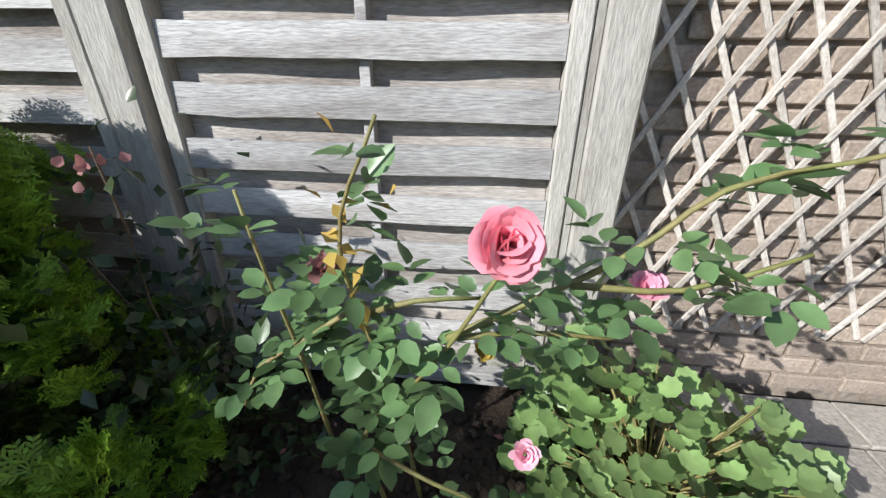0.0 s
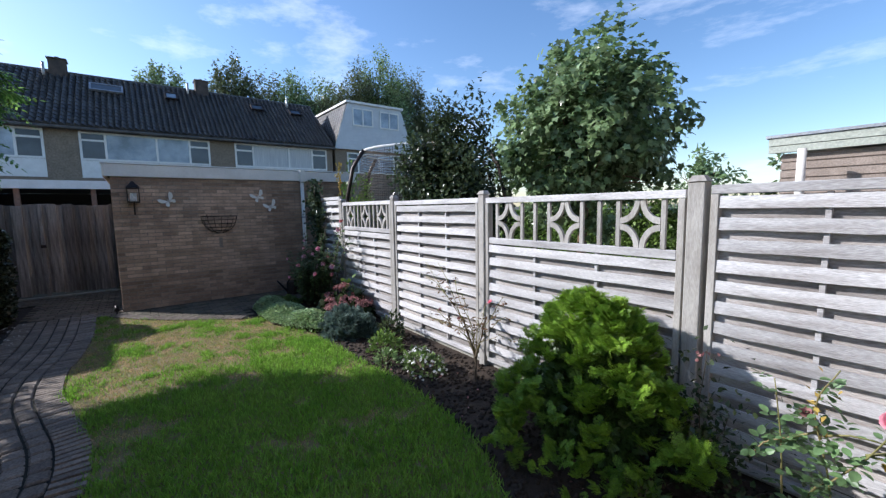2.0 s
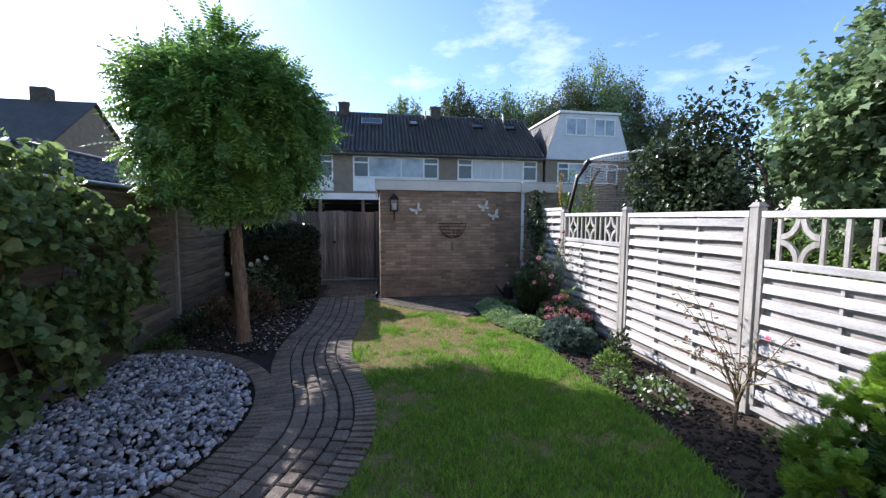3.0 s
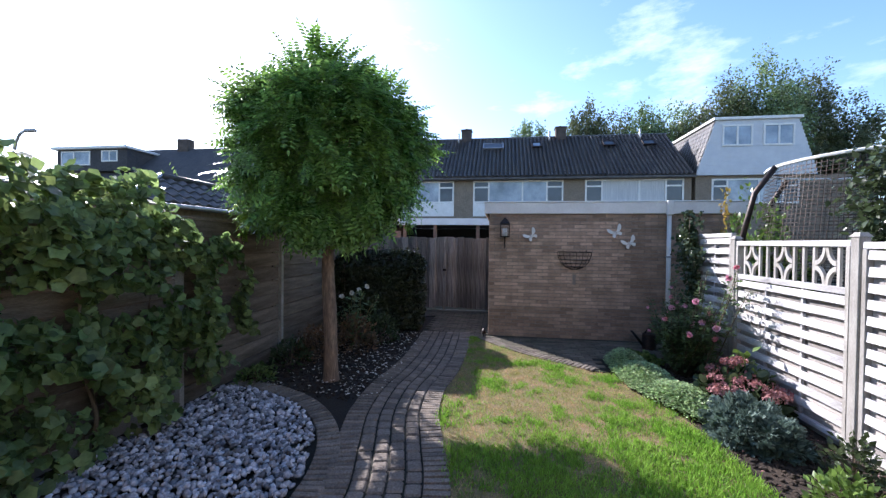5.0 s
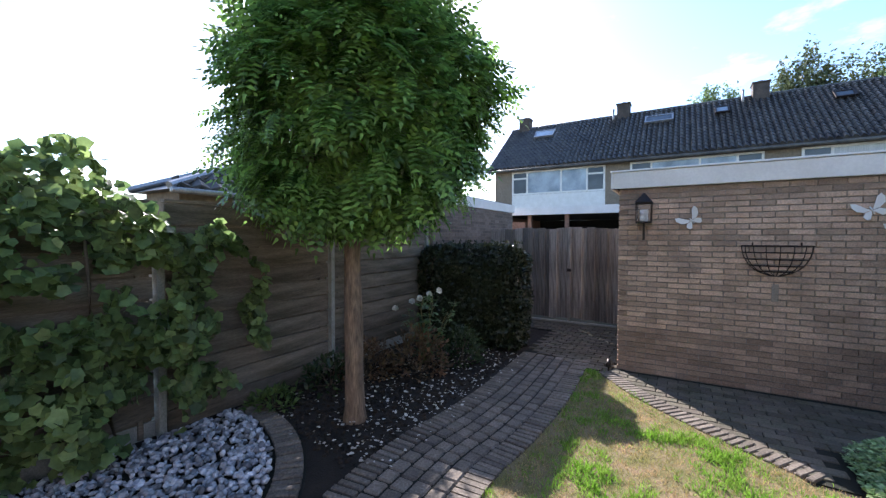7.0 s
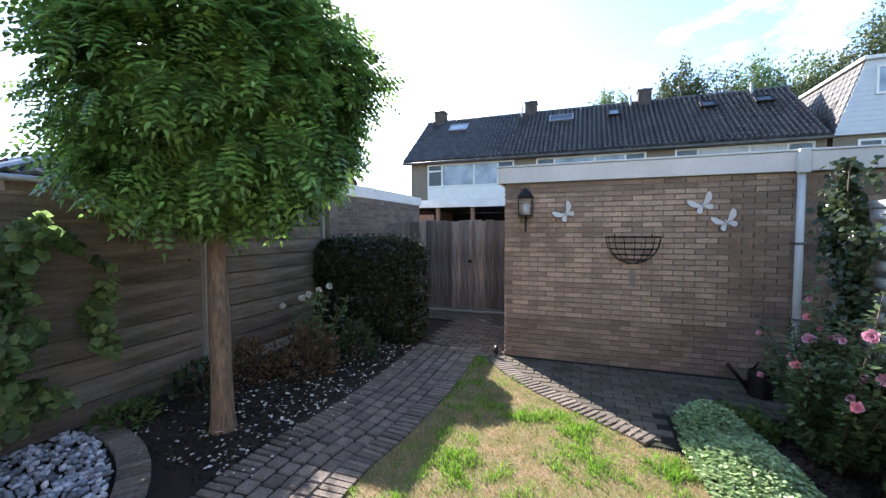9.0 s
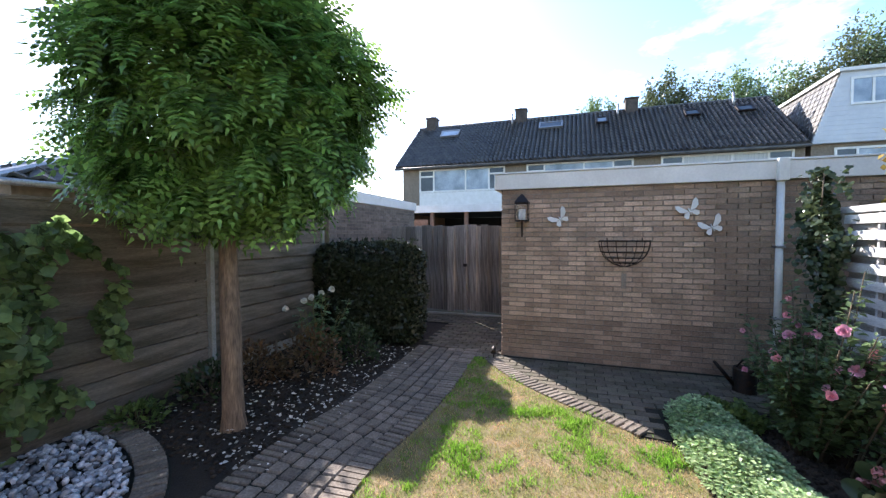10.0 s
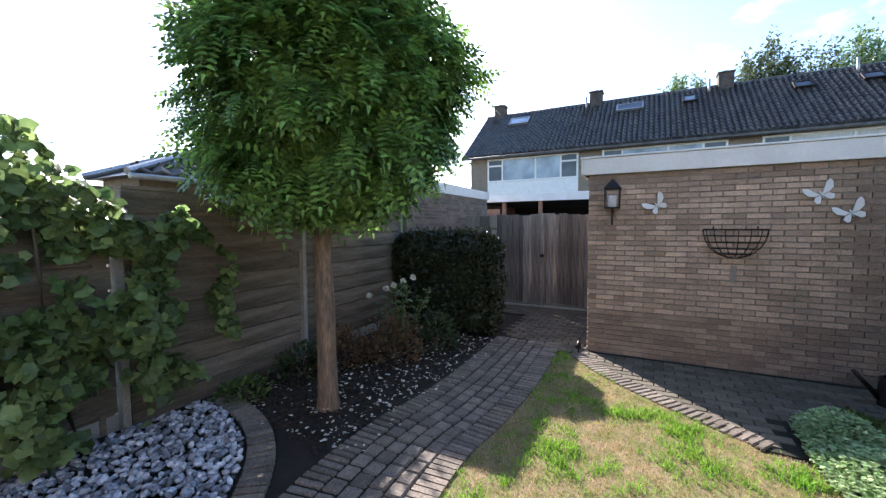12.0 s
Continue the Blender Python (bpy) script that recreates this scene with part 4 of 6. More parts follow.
def hanging_sprays(name, tufts, leaves, centre, radii, shell, seed, mat, size, label="", floor_z=1.93):
    """Feathered leaves in tufts: each tuft fans out from one twig end and droops."""
    r = np.random.default_rng(seed)
    tip, out = ball_points(tufts, centre, radii, shell, 0.13, seed)
    low = tip[:, 2] < floor_z
    tip[low, 2] = floor_z + r.random(low.sum()) * 0.35
    idx = np.repeat(np.arange(tufts), leaves)
    k = len(idx)
    heading = unit(out * (1, 1, 0.45) + r.normal(size=(tufts, 3)) * 0.35)
    along = heading[idx] * 0.9 + r.normal(size=(k, 3)) * 0.42 + np.column_stack([np.zeros((k, 2)), -0.30 - 0.35 * (tip[idx, 2] < centre[2])])
    up = out[idx] * 0.75 + (0, 0, 0.8) + r.normal(size=(k, 3)) * 0.22
    return scatter(name, FEATHER, tip[idx] - heading[idx] * r.uniform(0.0, 0.14, (k, 1)), along, up, r.uniform(size[0], size[1], k), mat, tree, label)


CROWN = (-0.30, -0.12, 2.88)
hanging_sprays("crown", 620, 8, CROWN, (1.16, 1.16, 1.05), 0.70, 11, L_ROBINIA, (0.32, 0.47), "dense hanging feathery green leaves")
hanging_sprays("inner_foliage", 130, 8, CROWN, (0.78, 0.78, 0.72), 0.3, 14, L_ROBINIA, (0.24, 0.34))
hanging_sprays("outer_foliage", 60, 5, CROWN, (1.24, 1.24, 1.16), 0.92, 12, L_ROBINIA, (0.18, 0.28))
hanging_sprays("low_branch_foliage", 42, 8, (0.0, -0.92, 2.16), (0.34, 0.36, 0.32), 0.3, 13, L_SUNLIT, (0.15, 0.25), "sunlit lime-green leaves on a low branch", 1.75)
stems("limb", [bend((-0.08, -0.11, 2.02), (-0.02, -0.98, 2.12), 0.1, 6, 0.03, 61)], 0.022, 0.006, M_BARK, tree)

# grape vine over the south fence
vine = thing("grape_vine", "leafy grape vine hanging over the dark board fence", "climbing plant", (-3.0, SY + 0.1, 0))
k = 16000
x = -2.30 + 6.30 * rng.random(k) ** 0.95
top = np.interp(x, [-2.3, -2.0, -1.6, -1.3, -1.0, -0.4, 1.2, 4.0], [1.25, 1.6, 1.8, 1.9, 2.15, 2.3, 2.25, 2.1]) + 0.10 * np.sin(x * 5.3) + 0.07 * np.sin(x * 13)
low = np.interp(x, [-2.3, -1.9, -1.0, 4.0], [0.6, 0.25, 0.04, 0.04])
z = low + (top - low) * rng.random(k) ** 0.8
thick = np.interp(z / top, [0, 0.5, 0.85, 1], [0.34, 0.42, 0.40, 0.18])
y = thick * np.sqrt(rng.random(k)) * (0.7 + 0.45 * np.sin(x * 3.1 + z * 2.7) * np.sin(x * 7.3 - z * 4.1))
behind = (z > 1.95) & (rng.random(k) < 0.45)
y[behind] = -y[behind] * 0.7
pts = np.column_stack([x, y, z])
dense = np.array([noise.noise(Vector((p[0] * 1.7, 2.0, p[2] * 1.9))) + 0.5 * noise.noise(Vector((p[0] * 4, 7.0, p[2] * 4))) for p in pts])
pts = pts[(dense > np.interp(z, [0.3, 1.0, 1.6, 1.95], [-0.10, -0.06, -0.16, -0.6])) | (x > -0.75) & (dense > -0.22)]
k = len(pts)
along = np.column_stack([rng.normal(size=k) * 0.8, 0.25 + rng.random(k) * 0.6, -0.45 + 0.55 * rng.normal(size=k)])
scatter("foliage", LOBED, pts, along, np.column_stack([rng.normal(size=k) * 0.8, 0.8 + 0.5 * rng.normal(size=k), 0.6 + 0.6 * rng.normal(size=k)]), rng.uniform(0.045, 0.11, k), L_GRAPE, vine)
lines = [bend((px, 0.06, -0.02), (px + random.uniform(-0.6, 0.6), 0.08, 1.9), 0.05, 7, 0.05, i) for i, px in enumerate((-1.15, -0.5, 0.4, 1.6))]
for ln in lines:
    stems("stem", [ln], 0.018, 0.008, M_TWIG, vine)

# clipped hedge
hedge = thing("clipped_hedge", "dark glossy clipped box-shaped hedge", "hedge", (-8.5, -3.75, 0))
part("inner_growth", boxes((-0.24, 0.16, -0.80, 0.62, -0.02, 1.36), bevel=0.12), L_HEDGE, hedge)
k = 19000
lo, hi = np.array((-0.38, -0.96, 0.03)), np.array((0.30, 0.78, 1.52))
mid_h, half_h = (lo + hi) / 2, (hi - lo) / 2
pts = rng.uniform(-1, 1, (k, 3))
face = rng.integers(0, 5, k)
for i, (ax, side) in enumerate(((0, 1), (0, -1), (1, 1), (1, -1), (2, 1))):
    pts[face == i, ax] = side
# rounded shoulders: pull the box towards a soft superellipse, then dent it
p6 = (np.abs(pts) ** 7).sum(1) ** (1 / 7)
d = pts / p6[:, None]
n_out = unit(np.sign(d) * np.abs(d) ** 6)
d[:, 2] = np.where(pts[:, 2] < 0, pts[:, 2], d[:, 2])
pts = mid_h + d * half_h
bulge = np.array([noise.noise(Vector(p) * 2.3) + 0.6 * noise.noise(Vector(p) * 6.0) for p in pts])
pts += n_out * (0.075 * bulge - 0.09 * rng.random(k) ** 2)[:, None]
pts[:, 2] = np.maximum(pts[:, 2], 0.03)
scatter("foliage", LEAF, pts, n_out * 0.6 + wobble(k, 0.75), n_out * 0.8 + (0, 0, 0.4) + wobble(k, 0.6), rng.uniform(0.04, 0.072, k), L_HEDGE, hedge)
k = 160
p = np.column_stack([rng.uniform(-0.3, 0.1, k), rng.uniform(-0.8, 0.7, k), rng.uniform(1.48, 1.60, k)])
scatter("young_shoots", LEAF, p, wobble(k, 0.5) + (0, 0, 0.8), wobble(k, 1), rng.uniform(0.04, 0.06, k), L_HEDGE, hedge)["kind"] = "stuff"

# golden cypress by the fence
cyp = thing("golden_cypress", "low bushy golden-green cypress in the border", "conifer", (-1.2, 0.93, -0.01))
stems("trunk", [bend((0, 0, 0), (0.0, 0.1, 0.85), 0, 5, 0.02)], 0.05, 0.015, M_TWIG, cyp)
pos, al, upv, sz = [], [], [], []
r = np.random.default_rng(31)
for i in range(330):
    a = r.random() * math.tau
    h = r.random() ** 0.9
    rad = (0.08 + 0.60 * (1 - h) ** 0.55) * (0.72 + 0.36 * r.random()) * (1 + 0.16 * math.sin(3 * a + 6 * h))
    c = np.array((rad * math.cos(a), 0.82 * rad * math.sin(a) + 0.10 * h, 0.06 + 1.0 * h))
    outv = unit(np.array((math.cos(a), math.sin(a), 0.1 + 0.8 * h)))
    lean = unit(outv + r.normal(size=3) * 0.45)
    across = unit(np.cross(lean, (0, 0, 1)))
    top = np.cross(across, lean)
    for j in range(18):
        u = r.uniform(-1, 1)
        pos.append(c + across * 0.05 * u + lean * r.uniform(-0.05, 0.035) + top * (0.035 * u * u + r.uniform(-0.025, 0.025)))
        al.append(lean * 0.9 + across * 0.9 * u + top * r.uniform(-0.1, 0.55))
        upv.append(top * 1.0 - across * 0.7 * u + lean * 0.3 + r.normal(size=3) * 0.3)
        sz.append(r.uniform(0.04, 0.072))
scatter("foliage", FAN, pos, al, upv, sz, L_CYPRESS, cyp)
# dark core: the shade between the outer fans is put into its colour
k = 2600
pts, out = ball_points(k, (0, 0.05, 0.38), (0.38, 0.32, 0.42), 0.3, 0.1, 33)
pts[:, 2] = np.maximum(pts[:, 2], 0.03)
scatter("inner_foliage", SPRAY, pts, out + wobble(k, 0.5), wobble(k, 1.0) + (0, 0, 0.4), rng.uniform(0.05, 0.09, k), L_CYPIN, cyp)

# pink rose by the narrow panel
def leaf_sets(line, every, size, r, count=5):
    """Sets of five leaflets set along a stem."""
    P, A, U, S = [], [], [], []
    line = [np.array(p) for p in line]
    seg = list(zip(line, line[1:]))
    for a, b in seg:
        for t in np.arange(0, 1, every / max(np.linalg.norm(b - a), 1e-6)):
            p = a + (b - a) * t
            d = unit(r.normal(size=3) * (1, 1, 0.5) + (0, 0, 0.1))
            s = unit(np.cross(d, (0, 0, 1)))
            for q, w, side in ((0.5, 0.85, 1), (0.5, 0.85, -1), (0.95, 1.0, 1), (0.95, 1.0, -1), (1.15, 1.15, 0))[-count:]:
                P.append(p + d * size * q * 1.4 + s * side * size * 0.08)
                A.append((s * side * 0.9 + d * 0.45) if side else d)
                U.append(np.array((0, 0, 1.0)) + r.normal(size=3) * 0.35)
                S.append(size * w * r.uniform(0.85, 1.15))
    return P, A, U, S


def rose_bush(name, label, at, lines, size, leaf_mat, every, seed, bare=0.0, r0=0.008):
    ob = thing(name, label, "rose bush", at)
    o = Vector(at)
    local = [[Vector(p) - o for p in ln] for ln in lines]
    for ln in local:
        stems("stem", [ln], r0, 0.003, M_STEM, ob)
    r = np.random.default_rng(seed)
    sets = [[], [], [], []]
    for ln in local:
        cut = ln[int(len(ln) * bare):]
        for acc, more in zip(sets, leaf_sets(cut, every, size, r)):
            acc.extend(more)
    if sets[0]:
        scatter("leaves", OVAL, *sets[:3], sets[3], leaf_mat, ob)
    return ob


def rose_petal(n=6):
    """A broad cupped petal, rolled back at its rim."""
    v, f = [], []
    for j in range(n + 1):
        t = j / n
        w = 0.12 + 0.45 * math.sin(min(1.0, t * 1.15) * math.pi * 0.62) * (1 - 0.25 * t ** 4)
        for i in range(n + 1):
            u = 2 * i / n - 1
            v.append((u * w, t * (1 - 0.10 * abs(u) ** 3) + 0.03 * math.cos(5 * u) * t, 0.30 * u * u * w + 0.22 * t * (1 - t) * -1 - 0.30 * max(0, t - 0.7) ** 2 * 6))
    for j in range(n):
        for i in range(n):
            k = j * (n + 1) + i
            f.append((k, k + 1, k + n + 2, k + n + 1))
    return np.array(v), f


ROSE_PETAL = rose_petal()


def full_rose(name, parent, centre, size, mat, seed, tilt):
    """A full rose: a tight furled heart, then wider rings of rolled petals."""
    r = np.random.default_rng(seed)
    t = unit(np.array(tilt, float))
    s = unit(np.cross(t, (0.3, 0.2, 1)))
    f = np.cross(s, t)
    P, A, U, S = [], [], [], []
    for ring, (n, openness, length) in enumerate(((4, 0.06, 0.62), (5, 0.22, 0.66), (6, 0.42, 0.70), (7, 0.70, 0.74), (7, 1.05, 0.76), (6, 1.5, 0.72))):
        for i in range(n):
            a = (i + 0.37 * ring) * math.tau / n + r.uniform(-0.15, 0.15)
            radial = s * math.cos(a) + f * math.sin(a)
            P.append(np.array(centre) + radial * size * (0.03 + 0.02 * ring) - t * size * 0.3)
            A.append(t + radial * openness * r.uniform(0.7, 1.3) + r.normal(size=3) * 0.16 + np.array((0, 0, -0.25 if ring > 3 else 0)))
            U.append(t * openness - radial + r.normal(size=3) * 0.15)
            S.append(size * length * r.uniform(0.8, 1.2))
    return scatter(name, ROSE_PETAL, P, A, U, S, mat, parent)


def bloom(name, parent, centre, size, mat, seed, tilt=(0, -0.5, 0.6)):
    """A full flower: rings of cupped petals, tight in the middle."""
    r = np.random.default_rng(seed)
    t = unit(np.array(tilt, float))
    s = unit(np.cross(t, (0.3, 0.2, 1)))
    f = np.cross(s, t)
    P, A, U, S = [], [], [], []
    for ring, (n, openness, length) in enumerate(((4, 0.18, 0.40), (5, 0.42, 0.48), (6, 0.75, 0.55), (7, 1.2, 0.62))):
        for i in range(n):
            a = (i + 0.5 * (ring % 2)) * math.tau / n + r.uniform(-0.15, 0.15)
            radial = s * math.cos(a) + f * math.sin(a)
            P.append(np.array(centre) + radial * size * 0.05 - t * size * 0.25)
            A.append(t + radial * openness * r.uniform(0.75, 1.3) + r.normal(size=3) * 0.08)
            U.append(t * 0.9 - radial * (1 if ring < 3 else -0.2) + r.normal(size=3) * 0.3)
            S.append(size * length * r.uniform(0.9, 1.1))
    return scatter(name, PETAL, P, A, U, S, mat, parent)


B = (-0.08, 1.05, -0.01)
def through_points(*pts):
    return [Vector(p) for p in smooth_line(pts, 0.05)]


rose_lines = [
    through_points(B, (-0.10, 1.0, 0.30), (-0.03, 1.0, 0.41), (0.07, 0.97, 0.58), (0.15, 0.92, 0.77)),
    through_points((0.0, 1.08, -0.01), (-0.04, 1.03, 0.4), (-0.10, 1.0, 0.73), (-0.03, 1.0, 0.93)),
    through_points((-0.2, 1.10, -0.01), (-0.21, 1.03, 0.45), (-0.23, 1.0, 0.68), (-0.25, 1.0, 0.82)),
    through_points((-0.08, 1.02, 0.62), (-0.18, 1.0, 0.55), (-0.27, 0.98, 0.49), (-0.32, 0.98, 0.39)),
    through_points((0.07, 0.97, 0.60), (0.31, 1.0, 0.74), (0.42, 1.0, 0.85), (0.55, 1.0, 0.89), (0.72, 0.98, 0.95)),
    through_points((0.25, 0.99, 0.70), (0.40, 0.98, 0.71), (0.53, 0.97, 0.78)),
    through_points((-0.10, 1.0, 0.28), (0.0, 0.98, 0.24), (0.06, 0.97, 0.22)),
    through_points((-0.10, 1.0, 0.28), (0.05, 0.95, 0.26), (0.18, 0.95, 0.20)),
    through_points((-0.07, 1.02, 0.60), (0.02, 0.98, 0.66), (0.12, 1.0, 0.66)),
    through_points((0.07, 0.97, 0.60), (0.20, 1.0, 0.60), (0.33, 1.0, 0.60)),
]
pink = rose_bush("pink_rose_bush", "leggy rose bush with one full pink bloom", B, rose_lines, 0.047, L_ROSE, 0.055, 41, bare=0.28, r0=0.006)
o = Vector(B)
full_rose("bloom", pink, Vector((0.15, 0.91, 0.80)) - o, 0.058, P_PINK, 1, (0.25, -0.9, 0.45))
bloom("small_bloom", pink, Vector((0.36, 1.0, 0.70)) - o, 0.05, P_PALE, 2)
bloom("small_bloom", pink, Vector((0.22, 0.98, 0.33)) - o, 0.05, P_PALE, 3)
bloom("faded_bloom", pink, Vector((-0.13, 1.0, 0.70)) - o, 0.05, P_RUSSET, 4)
bloom("faded_bloom", pink, Vector((0.13, 0.98, 0.57)) - o, 0.03, P_YELLOW, 5)
k = 20
scatter("yellow_leaves", LEAF, np.array((-0.09, 1.0, 0.74)) - np.array(B) + wobble(k, (0.035, 0.03, 0.07)), wobble(k, 1) + (0, -0.3, 0), wobble(k, 0.4) + (0, 0, 1), 0.038, P_YELLOW, pink)

# mallow with round leaves at the corner of the bed
mal = thing("mallow_plant", "spreading mallow with big round pale green leaves", "plant", (0.56, 1.14, -0.01))
k = 470
a, rad = rng.random(k) * math.tau, np.sqrt(rng.random(k))
pts = np.column_stack([0.33 * rad * np.cos(a), 0.24 * rad * np.sin(a), 0.05 + 0.52 * rng.random(k) * (1.05 - rad * 0.75)])
pts[:, 0] -= 0.15 * (pts[:, 2] > 0.35)
scatter("leaves", SCALLOP, pts, np.column_stack([np.cos(a), np.sin(a) - 0.5, -0.15 + 0.2 * rng.normal(size=k)]), np.column_stack([0.35 * rng.normal(size=k), -0.45 + 0.3 * rng.normal(size=k), np.ones(k)]), rng.uniform(0.032, 0.068, k), L_MALLOW, mal)
stems("stalk", [[(0, 0, 0), tuple(p * 0.6 + (0, 0, 0.02)), tuple(p)] for p in pts[::3]], 0.004, 0.002, M_STEM, mal)

# tall thin bits of red flower between cypress and panel
fuch = thing("red_fuchsia", "thin stem with a few hanging red flowers", "plant", (-0.62, 1.15, -0.01))
stems("stem", [bend((0, 0, 0), (0.05, -0.05, 0.86), 0, 6, 0.02, 3), bend((0, 0, 0), (-0.12, 0.0, 0.6), 0, 5, 0.02, 4), bend((0, 0, 0), (0.15, 0.02, 0.5), 0, 5, 0.02, 4)], 0.006, 0.002, M_TWIG, fuch)
k = 9
scatter("flowers", PETAL, np.array((0.03, -0.05, 0.84)) + wobble(k, (0.03, 0.02, 0.02)), wobble(k, 0.5) + (0, 0, -0.8), wobble(k, 1), 0.02, P_RUSSET, fuch)["kind"] = "stuff"
k = 1100
scatter("leaves", LEAF, np.abs(wobble(k, 1)) * (0, 0, 0.30) + wobble(k, (0.16, 0.09, 0.03)), wobble(k, 1) + (0, 0, 0.3), wobble(k, 0.5) + (0, 0, 1), 0.045, L_DARK, fuch)

# low plants along the north border
def mound(name, label, category, at, radii, k, template, size, mat, seed, up=0.6, leafname="foliage", group=""):
    ob = thing(name, label, category, at, group)
    r = np.random.default_rng(seed)
    d = unit(r.normal(size=(k, 3)))
    d[:, 2] = np.abs(d[:, 2])
    lump = np.array([noise.noise(Vector(v) * 2.6 + Vector((seed * 3.1, 0, 0))) for v in d])
    p = d * ((0.62 + 0.38 * r.random(k)) * (1 + 0.35 * lump))[:, None] * radii
    scatter(leafname, template, p, d + r.normal(size=(k, 3)) * 0.5 + (0, 0, up * 0.4), d * 0.5 + (0, 0, up) + r.normal(size=(k, 3)) * 0.35, r.uniform(size[0], size[1], k), mat, ob)
    bm = bmesh.new()
    for i in range(12):
        v = d[i] * np.array(radii) * 0.8
        tube(bm, [(v[0] * 0.1, v[1] * 0.1, 0), (v[0] * 0.6, v[1] * 0.6, v[2] * 0.7), tuple(v)], 0.006, 0.002, 5)
    part("stems", bm, M_TWIG, ob)
    return ob


hib = thing("hibiscus_shrub", "dark leafy hibiscus with pink flowers against the fence", "flowering shrub", (-6.55, 0.97, -0.01))
r = np.random.default_rng(51)
twigs = []
for i in range(72):
    a, q = r.random() * math.tau, math.sqrt(r.random())
    e = np.array((0.72 * math.cos(a) * q, 0.34 * math.sin(a) * q, r.uniform(0.78, 1.16) - 0.18 * q))
    twigs.append((np.array((0.16 * math.cos(a) * q, 0.1 * math.sin(a) * q, 0)), e))
for ex, ey, ez in ((0.72, 0.28, 1.50), (0.86, 0.20, 1.38), (0.50, 0.32, 1.36), (0.95, 0.28, 1.24), (-0.42, 0.05, 1.26), (0.08, 0.26, 1.40), (0.28, 0.1, 1.28)):
    twigs.append((np.array((ex * 0.4, ey * 0.4, 0)), np.array((ex, ey, ez))))
for i, (p, e) in enumerate(twigs):
    stems("stem", [bend(p, e, 0.03, 6, 0.015, i)], 0.009, 0.003, M_TWIG, hib)
sets = ([], [], [], [])
for p, e in twigs:
    n = 120
    t = 1 - 0.85 * r.random(n) ** 1.05
    a = r.random(n) * math.tau
    turn = np.column_stack([np.cos(a), np.sin(a), r.uniform(-0.25, 0.5, n)])
    for acc, more in zip(sets, (p + (e - p) * t[:, None] + turn * 0.02, turn + r.normal(size=(n, 3)) * 0.25, r.normal(size=(n, 3)) * 0.35 + (0, 0, 1), r.uniform(0.035, 0.075, n) * np.interp(t, [0.2, 0.9, 1], [1.1, 1, 0.6]))):
        acc.append(more)
scatter("foliage", LEAF, *(np.concatenate(q) for q in sets), L_HIB, hib)["kind"] = "stuff"
for i, k in enumerate((0, 2, 4, 5, 7, 9, 11, 13, 14, 17, 19, 22, 24, 26, 29, 31, 33, 36, 38, 41, 45, 52, 58, 63, 69, 72, 74, 76)):
    e = twigs[k][1]
    bloom("flower", hib, e + (0.03, -0.03, -0.02 - 0.12 * (i % 3 == 0)), 0.045 + 0.03 * (i % 3) / 2, (P_PALE, P_PINK, P_PALE)[i % 3], 60 + i, (0.6, -0.5, 0.4))

hyd = mound("hydrangea", "low hydrangea with faded red flower heads", "flowering shrub", (-5.40, 1.05, -0.01), (0.42, 0.36, 0.40), 620, ROUND, (0.07, 0.12), L_DARK, 54)
r = np.random.default_rng(55)
for i in range(24):
    a, q = r.random() * math.tau, math.sqrt(r.random())
    c = np.array((0.44 * q * math.cos(a), 0.36 * q * math.sin(a), 0.44 - 0.22 * q + 0.04 * r.normal()))
    d = unit(r.normal(size=(80, 3)))
    d[:, 2] = np.abs(d[:, 2])
    scatter("flower_head", PETAL, c + d * (0.07, 0.07, 0.06), r.normal(size=(80, 3)) + d * 0.4, d + r.normal(size=(80, 3)) * 0.2, 0.026, P_RUSSET, hyd)
k = 26
scatter("young_leaves", LEAF, np.array((-0.12, 0.12, 0.48)) + wobble(k, (0.07, 0.07, 0.05)), wobble(k, 0.8) + (0, 0, 0.5), wobble(k, 0.4) + (0, 0, 1), 0.11, L_FRESH, hyd)

cover = thing("variegated_groundcover", "dense mat of small cream-edged leaves by the lawn", "groundcover", (0, 0, 0))
line = smooth_line([(-6.85, 0.32), (-6.3, 0.36), (-5.8, 0.40), (-5.35, 0.55), (-5.0, 0.68)], 0.03)
k = 17000
c = line[rng.integers(0, len(line), k)]
a, q = rng.random(k) * math.tau, np.sqrt(rng.random(k))
rad = np.interp(c[:, 0], [-6.85, -6.3, -5.5, -5.0], [0.26, 0.33, 0.30, 0.22])
pts = np.column_stack([c[:, 0] + rad * q * np.cos(a), c[:, 1] + rad * q * np.sin(a), 0.02 + 0.15 * (1 - q ** 2) * (0.8 + 0.3 * np.sin(c[:, 0] * 9)) + 0.045 * rng.random(k)])
tips, turned, sizes_c = np.column_stack([np.cos(a), np.sin(a), 0.1 + 0.3 * rng.normal(size=k)]), wobble(k, 0.35) + (0, 0, 1), rng.uniform(0.030, 0.048, k)
for x0, x1 in ((-8, -6.3), (-6.3, -5.75), (-5.75, -5.3), (-5.3, -4)):
    sel = (pts[:, 0] >= x0) & (pts[:, 0] < x1)
    scatter("leaf_clump", ROUND, pts[sel], tips[sel], turned[sel], sizes_c[sel] * 0.62, L_VARIEG, cover)
green = mound("groundcover_clump", "darker green low clump beside the shed paving", "groundcover", (-6.95, 0.55, -0.01), (0.30, 0.30, 0.16), 900, ROUND, (0.03, 0.05), L_VINE, 57)
mound("blue_juniper", "low blue-grey needled juniper cushion", "plant", (-4.70, 0.78, -0.01), (0.40, 0.30, 0.30), 2200, SPRAY, (0.06, 0.10), L_SEDUM, 58)
